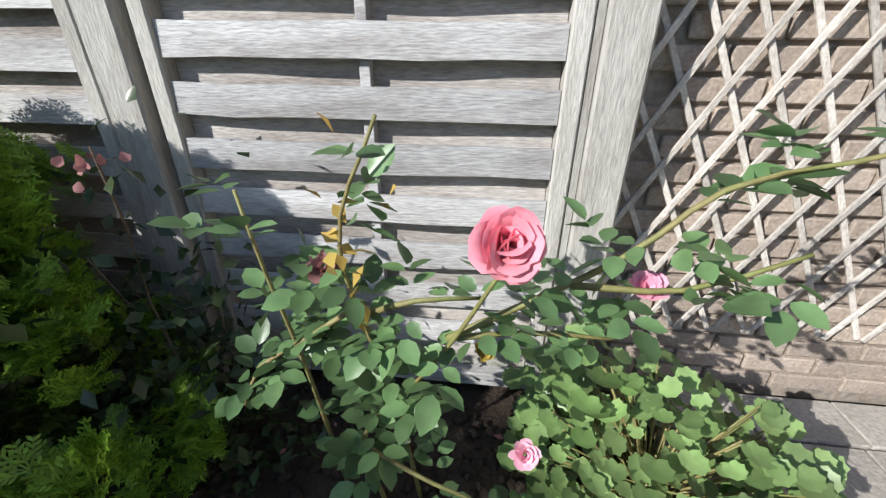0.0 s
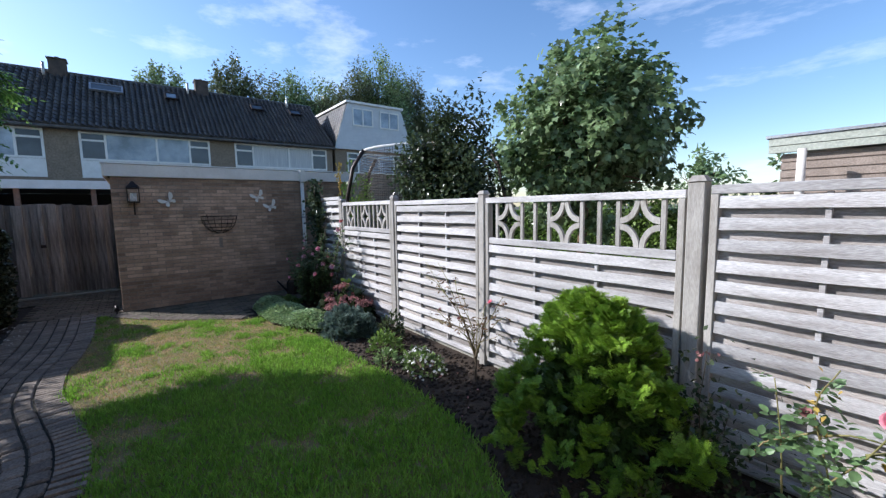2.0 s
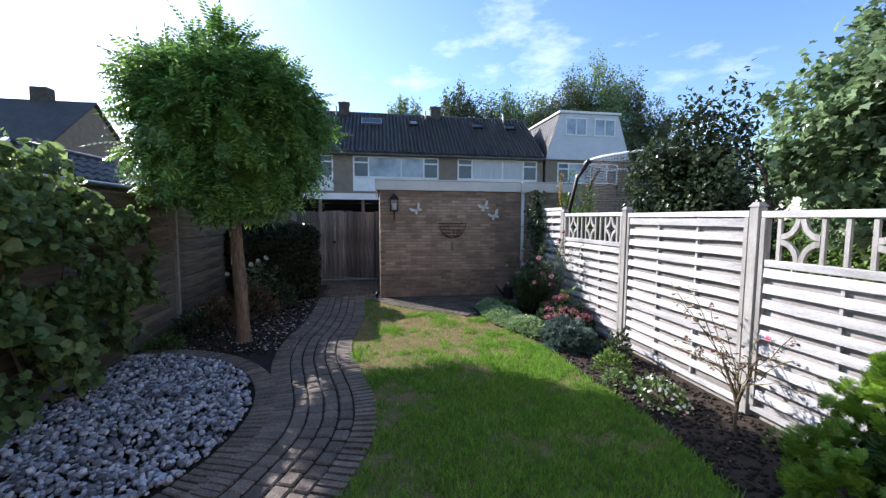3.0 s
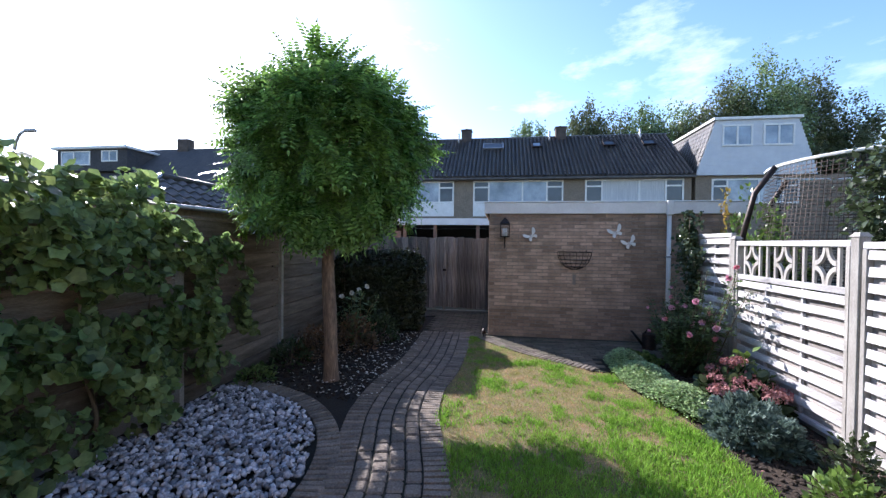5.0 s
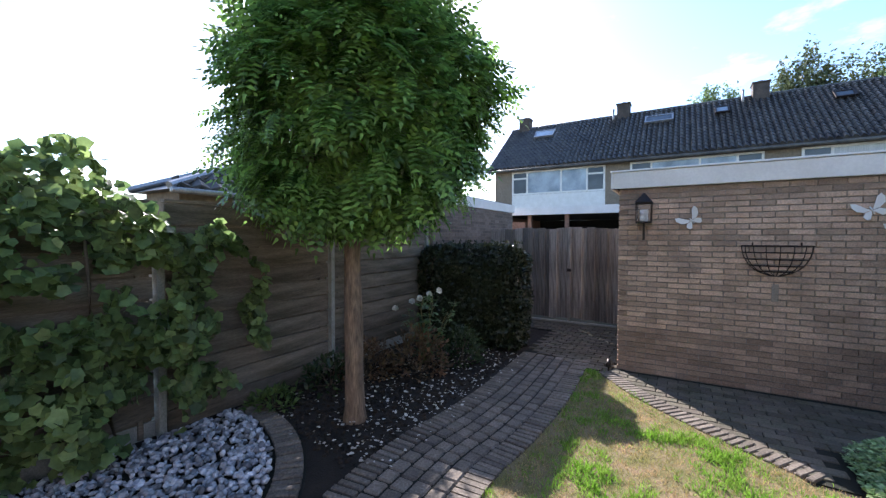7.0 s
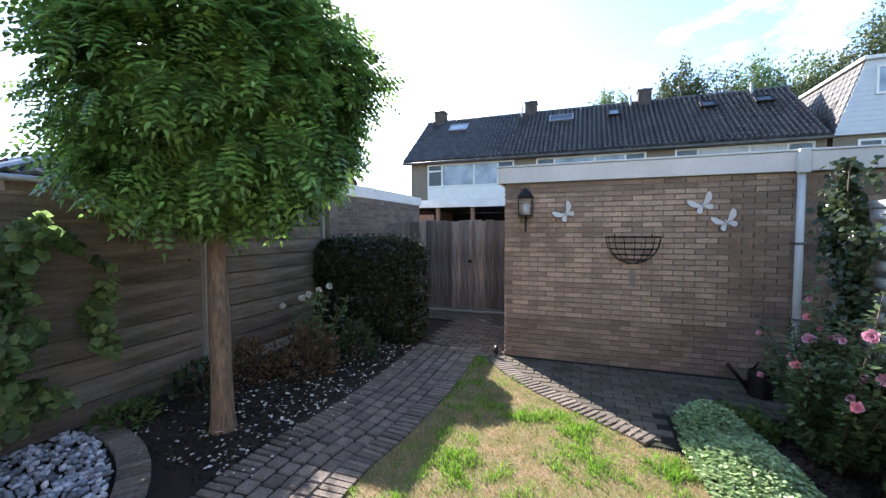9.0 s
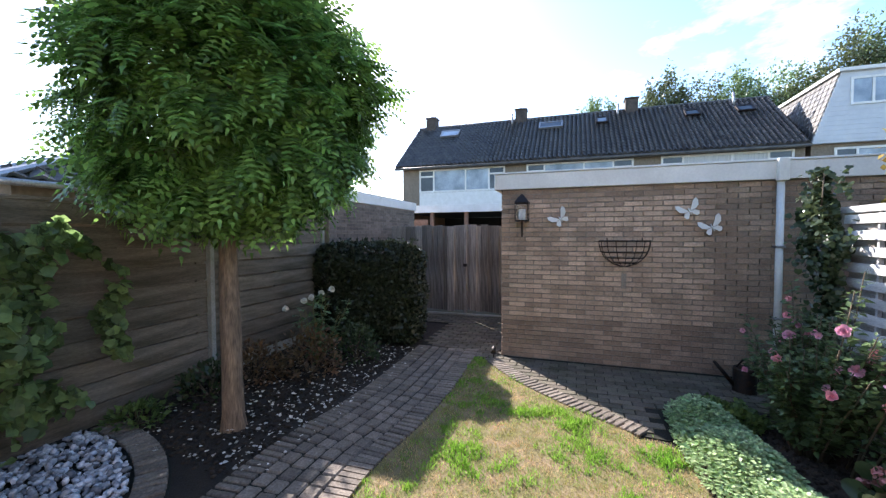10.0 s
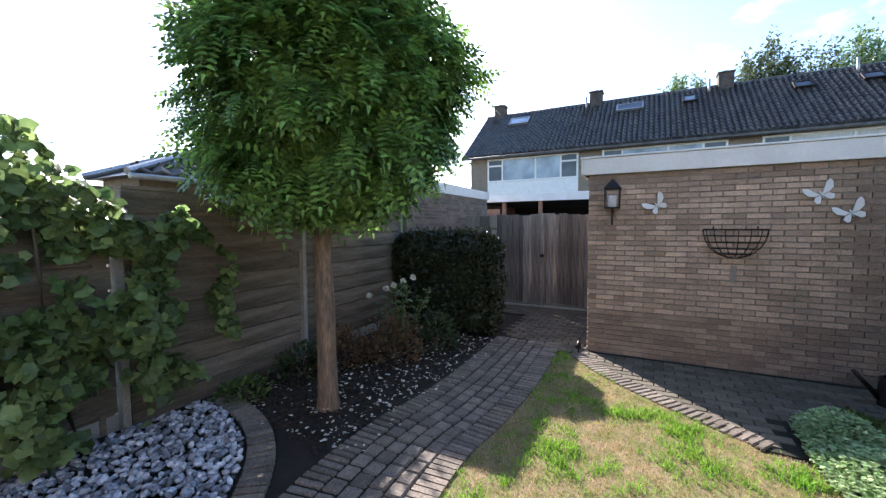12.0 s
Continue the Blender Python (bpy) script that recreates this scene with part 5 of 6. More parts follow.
mound("small_border_plant", "small light green leafy border plant", "plant", (-3.75, 0.82, -0.01), (0.22, 0.18, 0.24), 320, LEAF, (0.04, 0.07), L_FRESH, 59)
mound("small_border_plant", "loose dark green border plant", "plant", (-4.12, 1.12, -0.01), (0.18, 0.16, 0.34), 260, LEAF, (0.04, 0.07), L_DARK, 60)
white = mound("white_flowered_plant", "low green plant with small white flowers", "plant", (-3.05, 0.86, -0.01), (0.30, 0.20, 0.20), 420, LEAF, (0.035, 0.06), L_VINE, 61)
k = 90
d = unit(rng.normal(size=(k, 3)))
d[:, 2] = np.abs(d[:, 2])
scatter("flowers", PETAL, d * (0.30, 0.20, 0.22), wobble(k, 1), d + (0, 0, 0.5), 0.03, P_WHITE, white)["kind"] = "stuff"
mound("small_border_plant", "small pale tuft near the lawn edge", "plant", (-3.45, 0.66, -0.01), (0.16, 0.13, 0.16), 220, LEAF, (0.03, 0.05), L_MALLOW, 62)
mound("small_border_plant", "small leafy seedling in bare soil", "plant", (-2.2, 1.18, -0.01), (0.12, 0.10, 0.16), 110, LEAF, (0.03, 0.05), L_VINE, 63)
mound("small_border_plant", "dark leafy plant in the shade of the cypress", "plant", (-0.72, 0.72, -0.01), (0.14, 0.16, 0.22), 200, LEAF, (0.03, 0.06), L_VINE, 64)

sparse_lines = []
SB = (-2.5, 1.10, -0.01)
r = random.Random(9)
for i in range(17):
    e = (SB[0] + r.uniform(-0.75, 0.55), SB[1] + r.uniform(-0.25, 0.22), r.uniform(0.45, 1.15))
    s = (SB[0] + 0.02 * r.uniform(-1, 1), SB[1], 0.25 + 0.2 * r.random())
    sparse_lines.append(bend(s, e, 0.04, 6, 0.03, 90 + i))
sparse = rose_bush("sparse_rose_bush", "thin twiggy rose bush with few leaves", SB, sparse_lines, 0.028, L_RUST, 0.085, 44, bare=0.35, r0=0.0045)
stems("main_stem", [bend((0, 0, 0), (0.02, 0, 0.40), 0, 5, 0.012, 99), bend((0.01, 0, 0.2), (-0.14, -0.04, 0.62), 0.02, 5, 0.012, 98), bend((0.01, 0, 0.25), (0.18, -0.03, 0.66), 0.02, 5, 0.012, 97)], 0.014, 0.006, M_TWIG, sparse, 8)
for i, p in enumerate(((0.32, -0.12, 0.86), (-0.3, 0.05, 0.55), (-0.55, 0.0, 0.6))):
    bloom("flower", sparse, p, 0.04, P_PINK if i < 1 else P_RUSSET, 80 + i)

# ivy in the corner between shed and fence
ivy = thing("climbing_ivy", "dark climber in the corner of shed and fence", "climbing plant", (-7.20, 1.34, -0.02))
k = 5200
z = 0.1 + 2.15 * rng.random(k) ** 0.9
wide = np.interp(z, [0, 1.2, 1.9, 2.3], [0.12, 0.11, 0.15, 0.08])
pts = np.column_stack([np.clip(rng.normal(size=k) * wide, -0.3, 0.4), np.minimum(rng.normal(size=k) * 0.055, 0.04), z])
pts = pts[np.array([noise.noise(Vector((p[0] * 4, 1.0, p[2] * 3))) for p in pts]) > -0.02]
k = len(pts)
scatter("foliage", LOBED, pts, wobble(k, 0.6) + (0.2, -0.3, -0.6), wobble(k, 0.5) + (0.6, -0.6, 0.5), rng.uniform(0.03, 0.055, k), L_DARK, ivy)
stems("stem", [bend((0, 0.0, 0), (0.02, -0.02, 2.2), 0, 8, 0.03, 6)], 0.015, 0.006, M_TWIG, ivy)
yel = mound("yellow_shrub", "yellow-green shrub looking over the fence", "shrub", (-6.9, 2.1, -0.05), (0.95, 0.45, 2.35), 4500, LEAF, (0.06, 0.10), L_FRESH, 66)
k = 90
scatter("tall_shoot", LEAF, np.column_stack([rng.normal(size=k) * 0.03 - 0.6, rng.normal(size=k) * 0.03 - 0.15, rng.uniform(1.7, 2.62, k)]), wobble(k, 1) + (0, 0, 0.3), wobble(k, 0.4) + (0, 0, 1), 0.075, P_YELLOW, yel)["kind"] = "stuff"

# under the tree
wr = [bend((-7.2, -3.9, -0.01), (-7.2 + random.uniform(-0.25, 0.25), -3.85 + random.uniform(-0.35, 0.35), random.uniform(0.55, 0.98)), 0, 6, 0.03, 120 + i) for i in range(13)]
whiter = rose_bush("white_rose_bush", "rose bush with a few white flowers by the hedge", (-7.2, -3.9, -0.01), wr, 0.05, L_ROSE, 0.07, 46, bare=0.25)
for i, p in enumerate(((0.0, 0.24, 0.98), (0.12, 0.02, 0.88), (-0.05, -0.22, 0.80), (0.15, -0.35, 0.72), (0.05, 0.12, 0.93))):
    bloom("flower", whiter, p, 0.075, P_WHITE, 100 + i, (0.6, 0.4, 0.4))
for i, (px, py, rx, h) in enumerate(((-6.9, -3.75, 0.32, 0.48), (-7.5, -3.5, 0.30, 0.42), (-6.45, -4.2, 0.28, 0.40))):
    mound("withered_perennial", "half-withered brown and green perennial clump", "plant", (px, py, -0.01), (rx * 1.15, rx * 1.15, h * 1.2), 900, LEAF, (0.03, 0.075), (L_RUST, L_DARK, L_RUST)[i], 130 + i, group="clumps under the tree")
mound("shade_plant", "low dark green plant by the fence foot", "plant", (-6.0, -4.35, -0.01), (0.35, 0.25, 0.35), 420, LEAF, (0.05, 0.08), L_DARK, 140)
mound("shade_plant", "low fern-like plant at the gravel edge", "plant", (-5.3, -4.4, -0.01), (0.25, 0.2, 0.2), 300, LEAF, (0.04, 0.08), L_VINE, 141)
k = 1900
p = np.column_stack([rng.uniform(-8.2, -5.0, k), rng.uniform(-4.5, -2.7, k)])
p = p[rng.random(k) < np.interp(p[:, 1], [-4.5, -3.6, -3.0, -2.9, -2.7], [0.08, 0.5, 0.75, 0.3, 0.12])]
k = len(p)
tagged(scatter("fallen_petals", PETAL, np.column_stack([p, np.full(k, 0.022)]), wobble(k, 1) * (1, 1, 0.15), wobble(k, 0.25) + (0, 0, 1), rng.uniform(0.014, 0.046, k) * rng.uniform(0.6, 1, k), P_SHELL), "white petals and pale shells scattered over dark soil", "petals", kind="stuff")
k = 110
p = np.column_stack([rng.uniform(-6.5, 0.6, k), rng.uniform(0.25, 1.35, k), np.full(k, 0.02)])
p[:, 1] = np.maximum(p[:, 1], 0.55)
tagged(scatter("fallen_leaves", LEAF, p, wobble(k, 1) * (1, 1, 0.15), wobble(k, 0.3) + (0, 0, 1), rng.uniform(0.015, 0.035, k), P_RUSSET), "dry fallen leaves on the border soil", "leaves", kind="stuff")

# trees beyond the fence
def leafy_tree(name, label, at, height, spread, centre_z, radii, k, template, size, mat, seed, trunk_r, limbs=16, shell=0.45):
    ob = thing(name, label, "tree", at)
    r = random.Random(seed)
    stems("trunk", [bend((0, 0, 0), (0.05, 0.05, centre_z), 0, 6, 0.03, seed)], trunk_r, trunk_r * 0.5, M_BARK, ob, 10)
    lines = []
    for i in range(limbs):
        a, u = i * 2.4, r.random()
        lines.append(bend((0.03, 0.03, centre_z * (0.4 + 0.5 * r.random())), (radii[0] * 0.8 * math.cos(a) * (1 - 0.5 * u), radii[1] * 0.8 * math.sin(a) * (1 - 0.5 * u), centre_z + radii[2] * (u * 1.6 - 0.75)), 0.1, 6, 0.05, i))
    stems("limb", lines, trunk_r * 0.4, 0.008, M_BARK, ob)
    clump, cd = ball_points(max(30, k // 40), (0, 0, centre_z), radii, shell, 0.22, seed)
    g = np.random.default_rng(seed)
    idx = g.integers(0, len(clump), k)
    p = clump[idx] + g.normal(size=(k, 3)) * np.array(radii) * 0.085
    out = cd[idx]
    p[:, 2] = np.maximum(p[:, 2], 0.1)
    scatter("crown", template, p, out * 0.5 + g.normal(size=(k, 3)) * 0.6 + (0, 0, -0.35), out * 0.5 + g.normal(size=(k, 3)) * 0.4 + (0, 0, 0.8), g.uniform(size[0], size[1], k), mat, ob)
    return ob


leafy_tree("dark_bush_tree", "dense dark-leaved shrub tree behind the fence", (-4.85, 2.75, -0.05), 3.3, 1, 1.70, (0.88, 0.8, 1.50), 30000, LEAF, (0.06, 0.10), L_DARK, 71, 0.07, 16, 0.05)
leafy_tree("broadleaf_tree", "full broad-leaved green tree in the next garden", (-4.55, 6.0, -0.05), 5, 2, 3.2, (1.62, 1.5, 1.68), 15000, MAPLE, (0.09, 0.16), L_MAPLE, 72, 0.11, 22, 0.3)
for i, (px, py, h, w) in enumerate(((-45, 1.6, 15.2, 1.8), (-44, 7.0, 16.2, 1.9), (-46, 10.3, 15.8, 1.9), (-45, 13.4, 16.4, 1.9), (-47, 16.6, 15.5, 2.0), (-45, 21.0, 18.8, 2.6), (-44, 24.0, 20.0, 2.5), (-46, 28.2, 19.8, 2.7), (-45, 32.0, 15.5, 2.4), (-48, 18.5, 17.0, 2.2))):
    leafy_tree("poplar_tree", "tall upright poplar beyond the roofs", (px, py, -0.05), h, w, h * 0.62, (w * 1.35, w * 1.35, h * 0.36), 17000, LEAF, (0.22, 0.36), L_POPLAR if i % 3 else L_MAPLE, 200 + i, 0.25, 12, 0.3)
for i, (px, py, h) in enumerate(((-12, 17, 4.2), (-7, 19, 4.0), (-2, 17, 3.6))):
    leafy_tree("garden_tree", "small leafy tree in a garden further off", (px, py, -0.05), h, 1.6, h * 0.6, (1.8, 1.6, h * 0.4), 1800, LEAF, (0.18, 0.3), L_MAPLE, 230 + i, 0.1, 10, 0.35)
# ---- garden wall with trellis ----
WY = 1.575
gwall = thing("garden_wall", "low buff brick garden wall with an upright capping course", "garden wall", kind="structure")
part("wall_core", boxes((0.45, 3.6, WY + 0.012, WY + 0.20, -0.05, 1.855)), M_MORTAR, gwall)
flat = block_mesh("brick", 0.205, 0.10, 0.056, M_BRICKW, 0.004)
upright = block_mesh("brick", 0.058, 0.10, 0.195, M_BRICKW, 0.004)
rows_w = 24
for i in range(rows_w):
    z = 0.03 + 0.0685 * i
    for j in range(8):
        x = 0.555 + 0.216 * j + (0.108 if i % 2 else 0)
        piece("brick", flat, gwall, pose(x, WY + 0.045 + random.uniform(-0.003, 0.003), z, 0, 0, random.uniform(-0.5, 0.5)))
for i in range(3):
    piece("brick", flat, gwall, pose(0.555, WY + 0.042, 1.705 + 0.0655 * i))
for j in range(26):
    piece("brick", upright, gwall, pose(0.70 + 0.0685 * j, WY + 0.04 + random.uniform(-0.004, 0.004), 1.768, 0, random.uniform(-1, 1), 0))
trel = thing("wooden_trellis", "bleached diamond trellis fixed to the garden wall", "trellis", (0, 0, 0))
TX0, TX1, TZ0, TZ1, PITCH, SLOPE = 0.455, 2.05, 0.24, 1.64, 0.106, 1.9
lath_cache = {}
def lath(xa, za, xb, zb, y):
    length = round(math.hypot(xb - xa, zb - za), 2)
    if length < 0.06:
        return
    if length not in lath_cache:
        lath_cache[length] = block_mesh("lath", 0.0155, 0.008, length, M_WOODB, 0.0015)
    piece("lath", lath_cache[length], trel, pose((xa + xb) / 2, y, (za + zb) / 2, 0, math.degrees(math.atan2(xb - xa, zb - za)), 0))


for side, y in ((1, 1.535), (-1, 1.5455)):
    for i in range(-10, 26):
        foot = TX0 + PITCH * (i + 0.5)
        top = foot + (TZ1 - TZ0) / SLOPE
        if side > 0:
            xa, za, xb, zb = foot, TZ0, top, TZ1
        else:
            xa, za, xb, zb = top, TZ0, foot, TZ1
        (xl, zl), (xr, zr) = sorted(((xa, za), (xb, zb)))
        if xr < TX0 + 0.03 or xl > TX1 - 0.03:
            continue
        k = (zr - zl) / (xr - xl)
        if xl < TX0:
            zl, xl = zl + k * (TX0 - xl), TX0
        if xr > TX1:
            zr, xr = zr - k * (xr - TX1), TX1
        lath(xl, zl, xr, zr, y)

# driftwood hung on the trellis
drift = thing("driftwood_nest_box", "gnarled driftwood stump with a hollow hung on the trellis", "wall ornament", (0.60, 1.515, 1.36))
bm = bmesh.new()
ring_n, seg = 18, 8
r = random.Random(4)
rows_b = []
for i in range(ring_n):
    a = i * math.tau / ring_n
    c = Vector((0.062 * math.cos(a) * (1 + 0.3 * math.sin(2 * a)) + 0.035 * max(0, math.sin(a)), -0.035 - 0.015 * math.sin(5 * a), 0.115 + 0.125 * math.sin(a)))
    w = 0.028 + 0.011 * math.sin(3 * a + 1) + 0.008 * math.sin(7 * a)
    rows_b.append([bm.verts.new(c + Vector((w * math.cos(a) * math.cos(b), -0.055 * math.sin(b) * 0.8, w * math.sin(a) * math.cos(b))) + Vector([r.uniform(-0.017, 0.017) for _ in range(3)])) for b in [k * math.tau / seg for k in range(seg)]])
for i in range(ring_n):
    p, q = rows_b[i], rows_b[(i + 1) % ring_n]
    for k in range(seg):
        bm.faces.new((p[k], q[k], q[(k + 1) % seg], p[(k + 1) % seg]))
bmesh.ops.recalc_face_normals(bm, faces=bm.faces[:])
part("hollow_stump", bm, M_DRIFT, drift)
part("backing", boxes((-0.05, 0.06, -0.012, 0.008, 0.04, 0.20), bevel=0.005), M_DARK, drift)
lines = [bend((-0.09, -0.04, 0.0), (0.17, -0.06, -0.02), 0.02, 6, 0.012, 1), bend((-0.1, -0.03, 0.03), (0.08, -0.07, -0.05), -0.02, 6, 0.01, 2), bend((0.02, -0.05, 0.03), (0.22, -0.05, 0.05), 0.03, 6, 0.01, 3), bend((0.06, -0.02, 0.1), (0.13, -0.03, 0.27), 0.0, 5, 0.01, 4), bend((-0.02, -0.02, 0.2), (0.05, -0.02, 0.29), 0.0, 5, 0.01, 5)]
lines += [bend((-0.1, -0.05, 0.06), (-0.05, -0.08, -0.06), 0.0, 5, 0.02, 6), bend((-0.04, -0.06, 0.0), (0.12, -0.09, 0.03), -0.03, 7, 0.02, 7), bend((0.0, -0.05, -0.02), (0.19, -0.04, -0.05), 0.02, 7, 0.02, 8), bend((0.07, -0.05, 0.14), (0.11, -0.05, 0.0), 0.0, 6, 0.02, 9)]
stems("branch", lines, 0.022, 0.007, M_DRIFT, drift, 7)
bm = bmesh.new()
bmesh.ops.create_uvsphere(bm, u_segments=10, v_segments=6, radius=0.03, matrix=Matrix.Translation((-0.005, -0.045, 0.095)) @ Matrix.Diagonal((1.3, 0.8, 0.6, 1)))
part("pale_stone", bm, M_STONE, drift)
top_plant = mound("wall_top_plant", "small green plant spilling over the wall top", "plant", (0.56, 1.86, 1.83), (0.20, 0.10, 0.10), 420, LEAF, (0.03, 0.055), L_VINE, 150)

# ---- neighbour's extension and houses to the north ----
ext = thing("flat_extension", "neighbour's low brick extension with a grey-green roof edge", "extension")
part("wall", boxes((-0.70, 0.88, 2.97, 6.0, -0.06, 2.06)), M_BRICKW, ext)
for k in range(14):
    part("course", boxes((-0.705, 0.88, 2.958, 2.972, 1.14 + 0.066 * k, 1.196 + 0.066 * k)), M_BRICKW, ext)
M_SAGE = material("sage_boarding", (0.42, 0.45, 0.38), (0.36, 0.39, 0.33), scale=4, rough=0.6, bump=0.1)
part("fascia", boxes((-0.78, 0.88, 2.90, 2.955, 2.07, 2.125), (-0.78, 0.88, 2.893, 2.955, 2.129, 2.19)), M_SAGE, ext)
part("roof_edge", boxes((-0.80, 0.88, 2.88, 6.0, 2.193, 2.215)), M_ZINC, ext)
flue = thing("flue_pipe", "black metal flue with a wide cowl", "flue", (0.20, 3.1, 2.21))
bm = bmesh.new()
tube(bm, [(0, 0, 0), (0, 0, 0.16)], 0.042, sides=16)
part("pipe", bm, M_BLACK, flue)
bm = bmesh.new()
tube(bm, [(0, 0, 0.14), (0, 0, 0.165), (0, 0, 0.24), (0, 0, 0.25)], 0.075, 0.070, sides=16)
part("cowl", bm, M_BLACK, flue)
stub = thing("garden_parasol", "closed pale garden parasol behind the fence", "parasol", (-0.53, 2.72, -0.05))
bm = bmesh.new()
tube(bm, [(0, 0, 0), (0, 0, 1.4), (0, 0, 1.42), (0, 0, 1.75), (0, 0, 2.12)], 0.035, 0.028, 10)
part("furled_canopy", bm, M_CREAM, stub)
nb = thing("neighbour_house", "brick house with white windows seen over the wall", "house")
part("wall", boxes((0.90, 6.0, 3.55, 6.3, -0.06, 4.7), (0.90, 6.0, 1.80, 3.55, -0.06, 4.7)), M_BRICKW, nb)
part("ledge", boxes((0.86, 0.898, 1.80, 3.28, 2.20, 2.29), bevel=0.008), M_WHITE, nb, "white canopy edge")
window_x(nb, 0.90, 1.85, 2.85, 1.0, 2.12, ((1, False), (1, False)), face=-1, t=0.05, panes=M_PANED)
window_x(nb, 0.90, 3.75, 5.35, 2.72, 4.1, ((1, False), (1, False), (1, False)), face=-1, t=0.08, panes=M_PANED)
part("siding", boxes((0.86, 0.898, 3.75, 5.4, 2.25, 2.70)), M_TILE, nb, "dark blue-grey boarding below the window")
bm = bmesh.new()
tube(bm, [(0.86, 3.6, 1.9), (0.86, 3.6, 4.6)], 0.045, sides=10)
part("downpipe", bm, M_WHITE, nb)
nb2 = thing("far_neighbour_house", "next brick house with hanging tiles under the eaves", "house")
part("wall", boxes((0.92, 6.0, 6.32, 13.0, -0.06, 3.62)), M_BRICKW, nb2)
bm = bmesh.new()
for i in range(5):
    for j in range(18):
        z0, z1, ya, yb = 3.05 + 0.2 * i, 3.05 + 0.2 * i + 0.22, 6.6 + 0.34 * j, 6.6 + 0.34 * j + 0.33
        x0, x1 = 0.60 + 0.10 * i, 0.60 + 0.10 * i + 0.12
        bm.faces.new([bm.verts.new(c) for c in ((x0 - 0.02, ya, z0), (x0 - 0.02, yb, z0), (x1, yb, z1), (x1, ya, z1))])
part("hanging_tiles", bm, M_TILE, nb2)
part("roof_edge", boxes((0.75, 1.2, 6.5, 13.0, 3.98, 4.03)), M_TILE, nb2)
bm = bmesh.new()
tube(bm, [(0.62, 6.55, 3.02), (0.62, 12.9, 3.02)], 0.06, sides=8)
part("gutter", bm, M_WHITE, nb2)
bm = bmesh.new()
tube(bm, [(0.64, 8.6, 3.0), (0.84, 8.6, 2.8), (0.86, 8.6, 1.0)], 0.04, sides=8)
part("downpipe", bm, M_WHITE, nb2)

# trampoline behind the fence
tramp = thing("trampoline", "garden trampoline with a mesh safety net on black poles", "trampoline", (-6.3, 3.3, -0.05))
poles = []
for i in range(6):
    a = i * math.tau / 6 + 0.384
    c, s = math.cos(a), math.sin(a)
    poles.append((c, s))
    bm = bmesh.new()
    tube(bm, [(1.62 * c, 1.62 * s, 0), (1.66 * c, 1.66 * s, 1.2), (1.64 * c, 1.64 * s, 1.9), (1.52 * c, 1.52 * s, 2.45), (1.30 * c, 1.30 * s, 2.78)], 0.036, sides=8)
    part("pole", bm, M_BLACK, tramp)
bm = bmesh.new()
tube(bm, [(1.30 * math.cos(i * math.tau / 36), 1.30 * math.sin(i * math.tau / 36), 2.78) for i in range(37)], 0.02, sides=6)
part("top_ring", bm, M_WHITE, tramp)
bm = bmesh.new()
tube(bm, [(1.5 * math.cos(i * math.tau / 36), 1.5 * math.sin(i * math.tau / 36), 0.85) for i in range(37)], 0.06, sides=8)
part("frame_ring", bm, M_ZINC, tramp)
bm = bmesh.new()
bmesh.ops.create_circle(bm, cap_ends=True, segments=36, radius=1.42, matrix=Matrix.Translation((0, 0, 0.84)))
part("mat", bm, M_BLACK, tramp)
bm = bmesh.new()
n_v, n_h = 150, 36
for i in range(n_v):
    a = i * math.tau / n_v
    c, s = math.cos(a), math.sin(a)
    t = Vector((-s, c, 0)) * 0.004
    for (r0, z0), (r1, z1) in (((1.42, 0.9), (1.38, 1.9)), ((1.38, 1.9), (1.29, 2.76))):
        bm.faces.new([bm.verts.new(p) for p in (Vector((r0 * c, r0 * s, z0)) - t, Vector((r0 * c, r0 * s, z0)) + t, Vector((r1 * c, r1 * s, z1)) + t, Vector((r1 * c, r1 * s, z1)) - t)])
for j in range(n_h):
    z = 0.92 + 1.84 * j / n_h
    rad = np.interp(z, [0.9, 1.9, 2.76], [1.42, 1.38, 1.29])
    for i in range(36):
        a0, a1 = i * math.tau / 36, (i + 1) * math.tau / 36
        bm.faces.new([bm.verts.new((rad * math.cos(a), rad * math.sin(a), zz)) for a, zz in ((a0, z), (a1, z), (a1, z + 0.009), (a0, z + 0.009))])
part("safety_net", bm, M_BLACK, tramp)

# low hedge and shed roofs further north
far_hedge = thing("garden_hedge", "loose green hedge at the end of the next garden", "hedge", (-5.5, 8.9, -0.06))
part("inner_growth", boxes((-4.5, 4.5, -0.2, 0.2, 0, 1.6), bevel=0.1), L_DARK, far_hedge)
k = 9000
p = np.column_stack([rng.uniform(-4.6, 4.6, k), -0.3 + 0.35 * rng.random(k) ** 2, 1.85 * rng.random(k) ** 0.8])
p[:, 2] *= 0.95 + 0.12 * np.sin(p[:, 0] * 2.3) + 0.06 * np.sin(p[:, 0] * 6.1)
scatter("foliage", LEAF, p, wobble(k, 0.7) + (0, -0.4, 0.2), wobble(k, 0.5) + (0, -0.5, 0.7), rng.uniform(0.09, 0.17, k), L_FRESH, far_hedge)

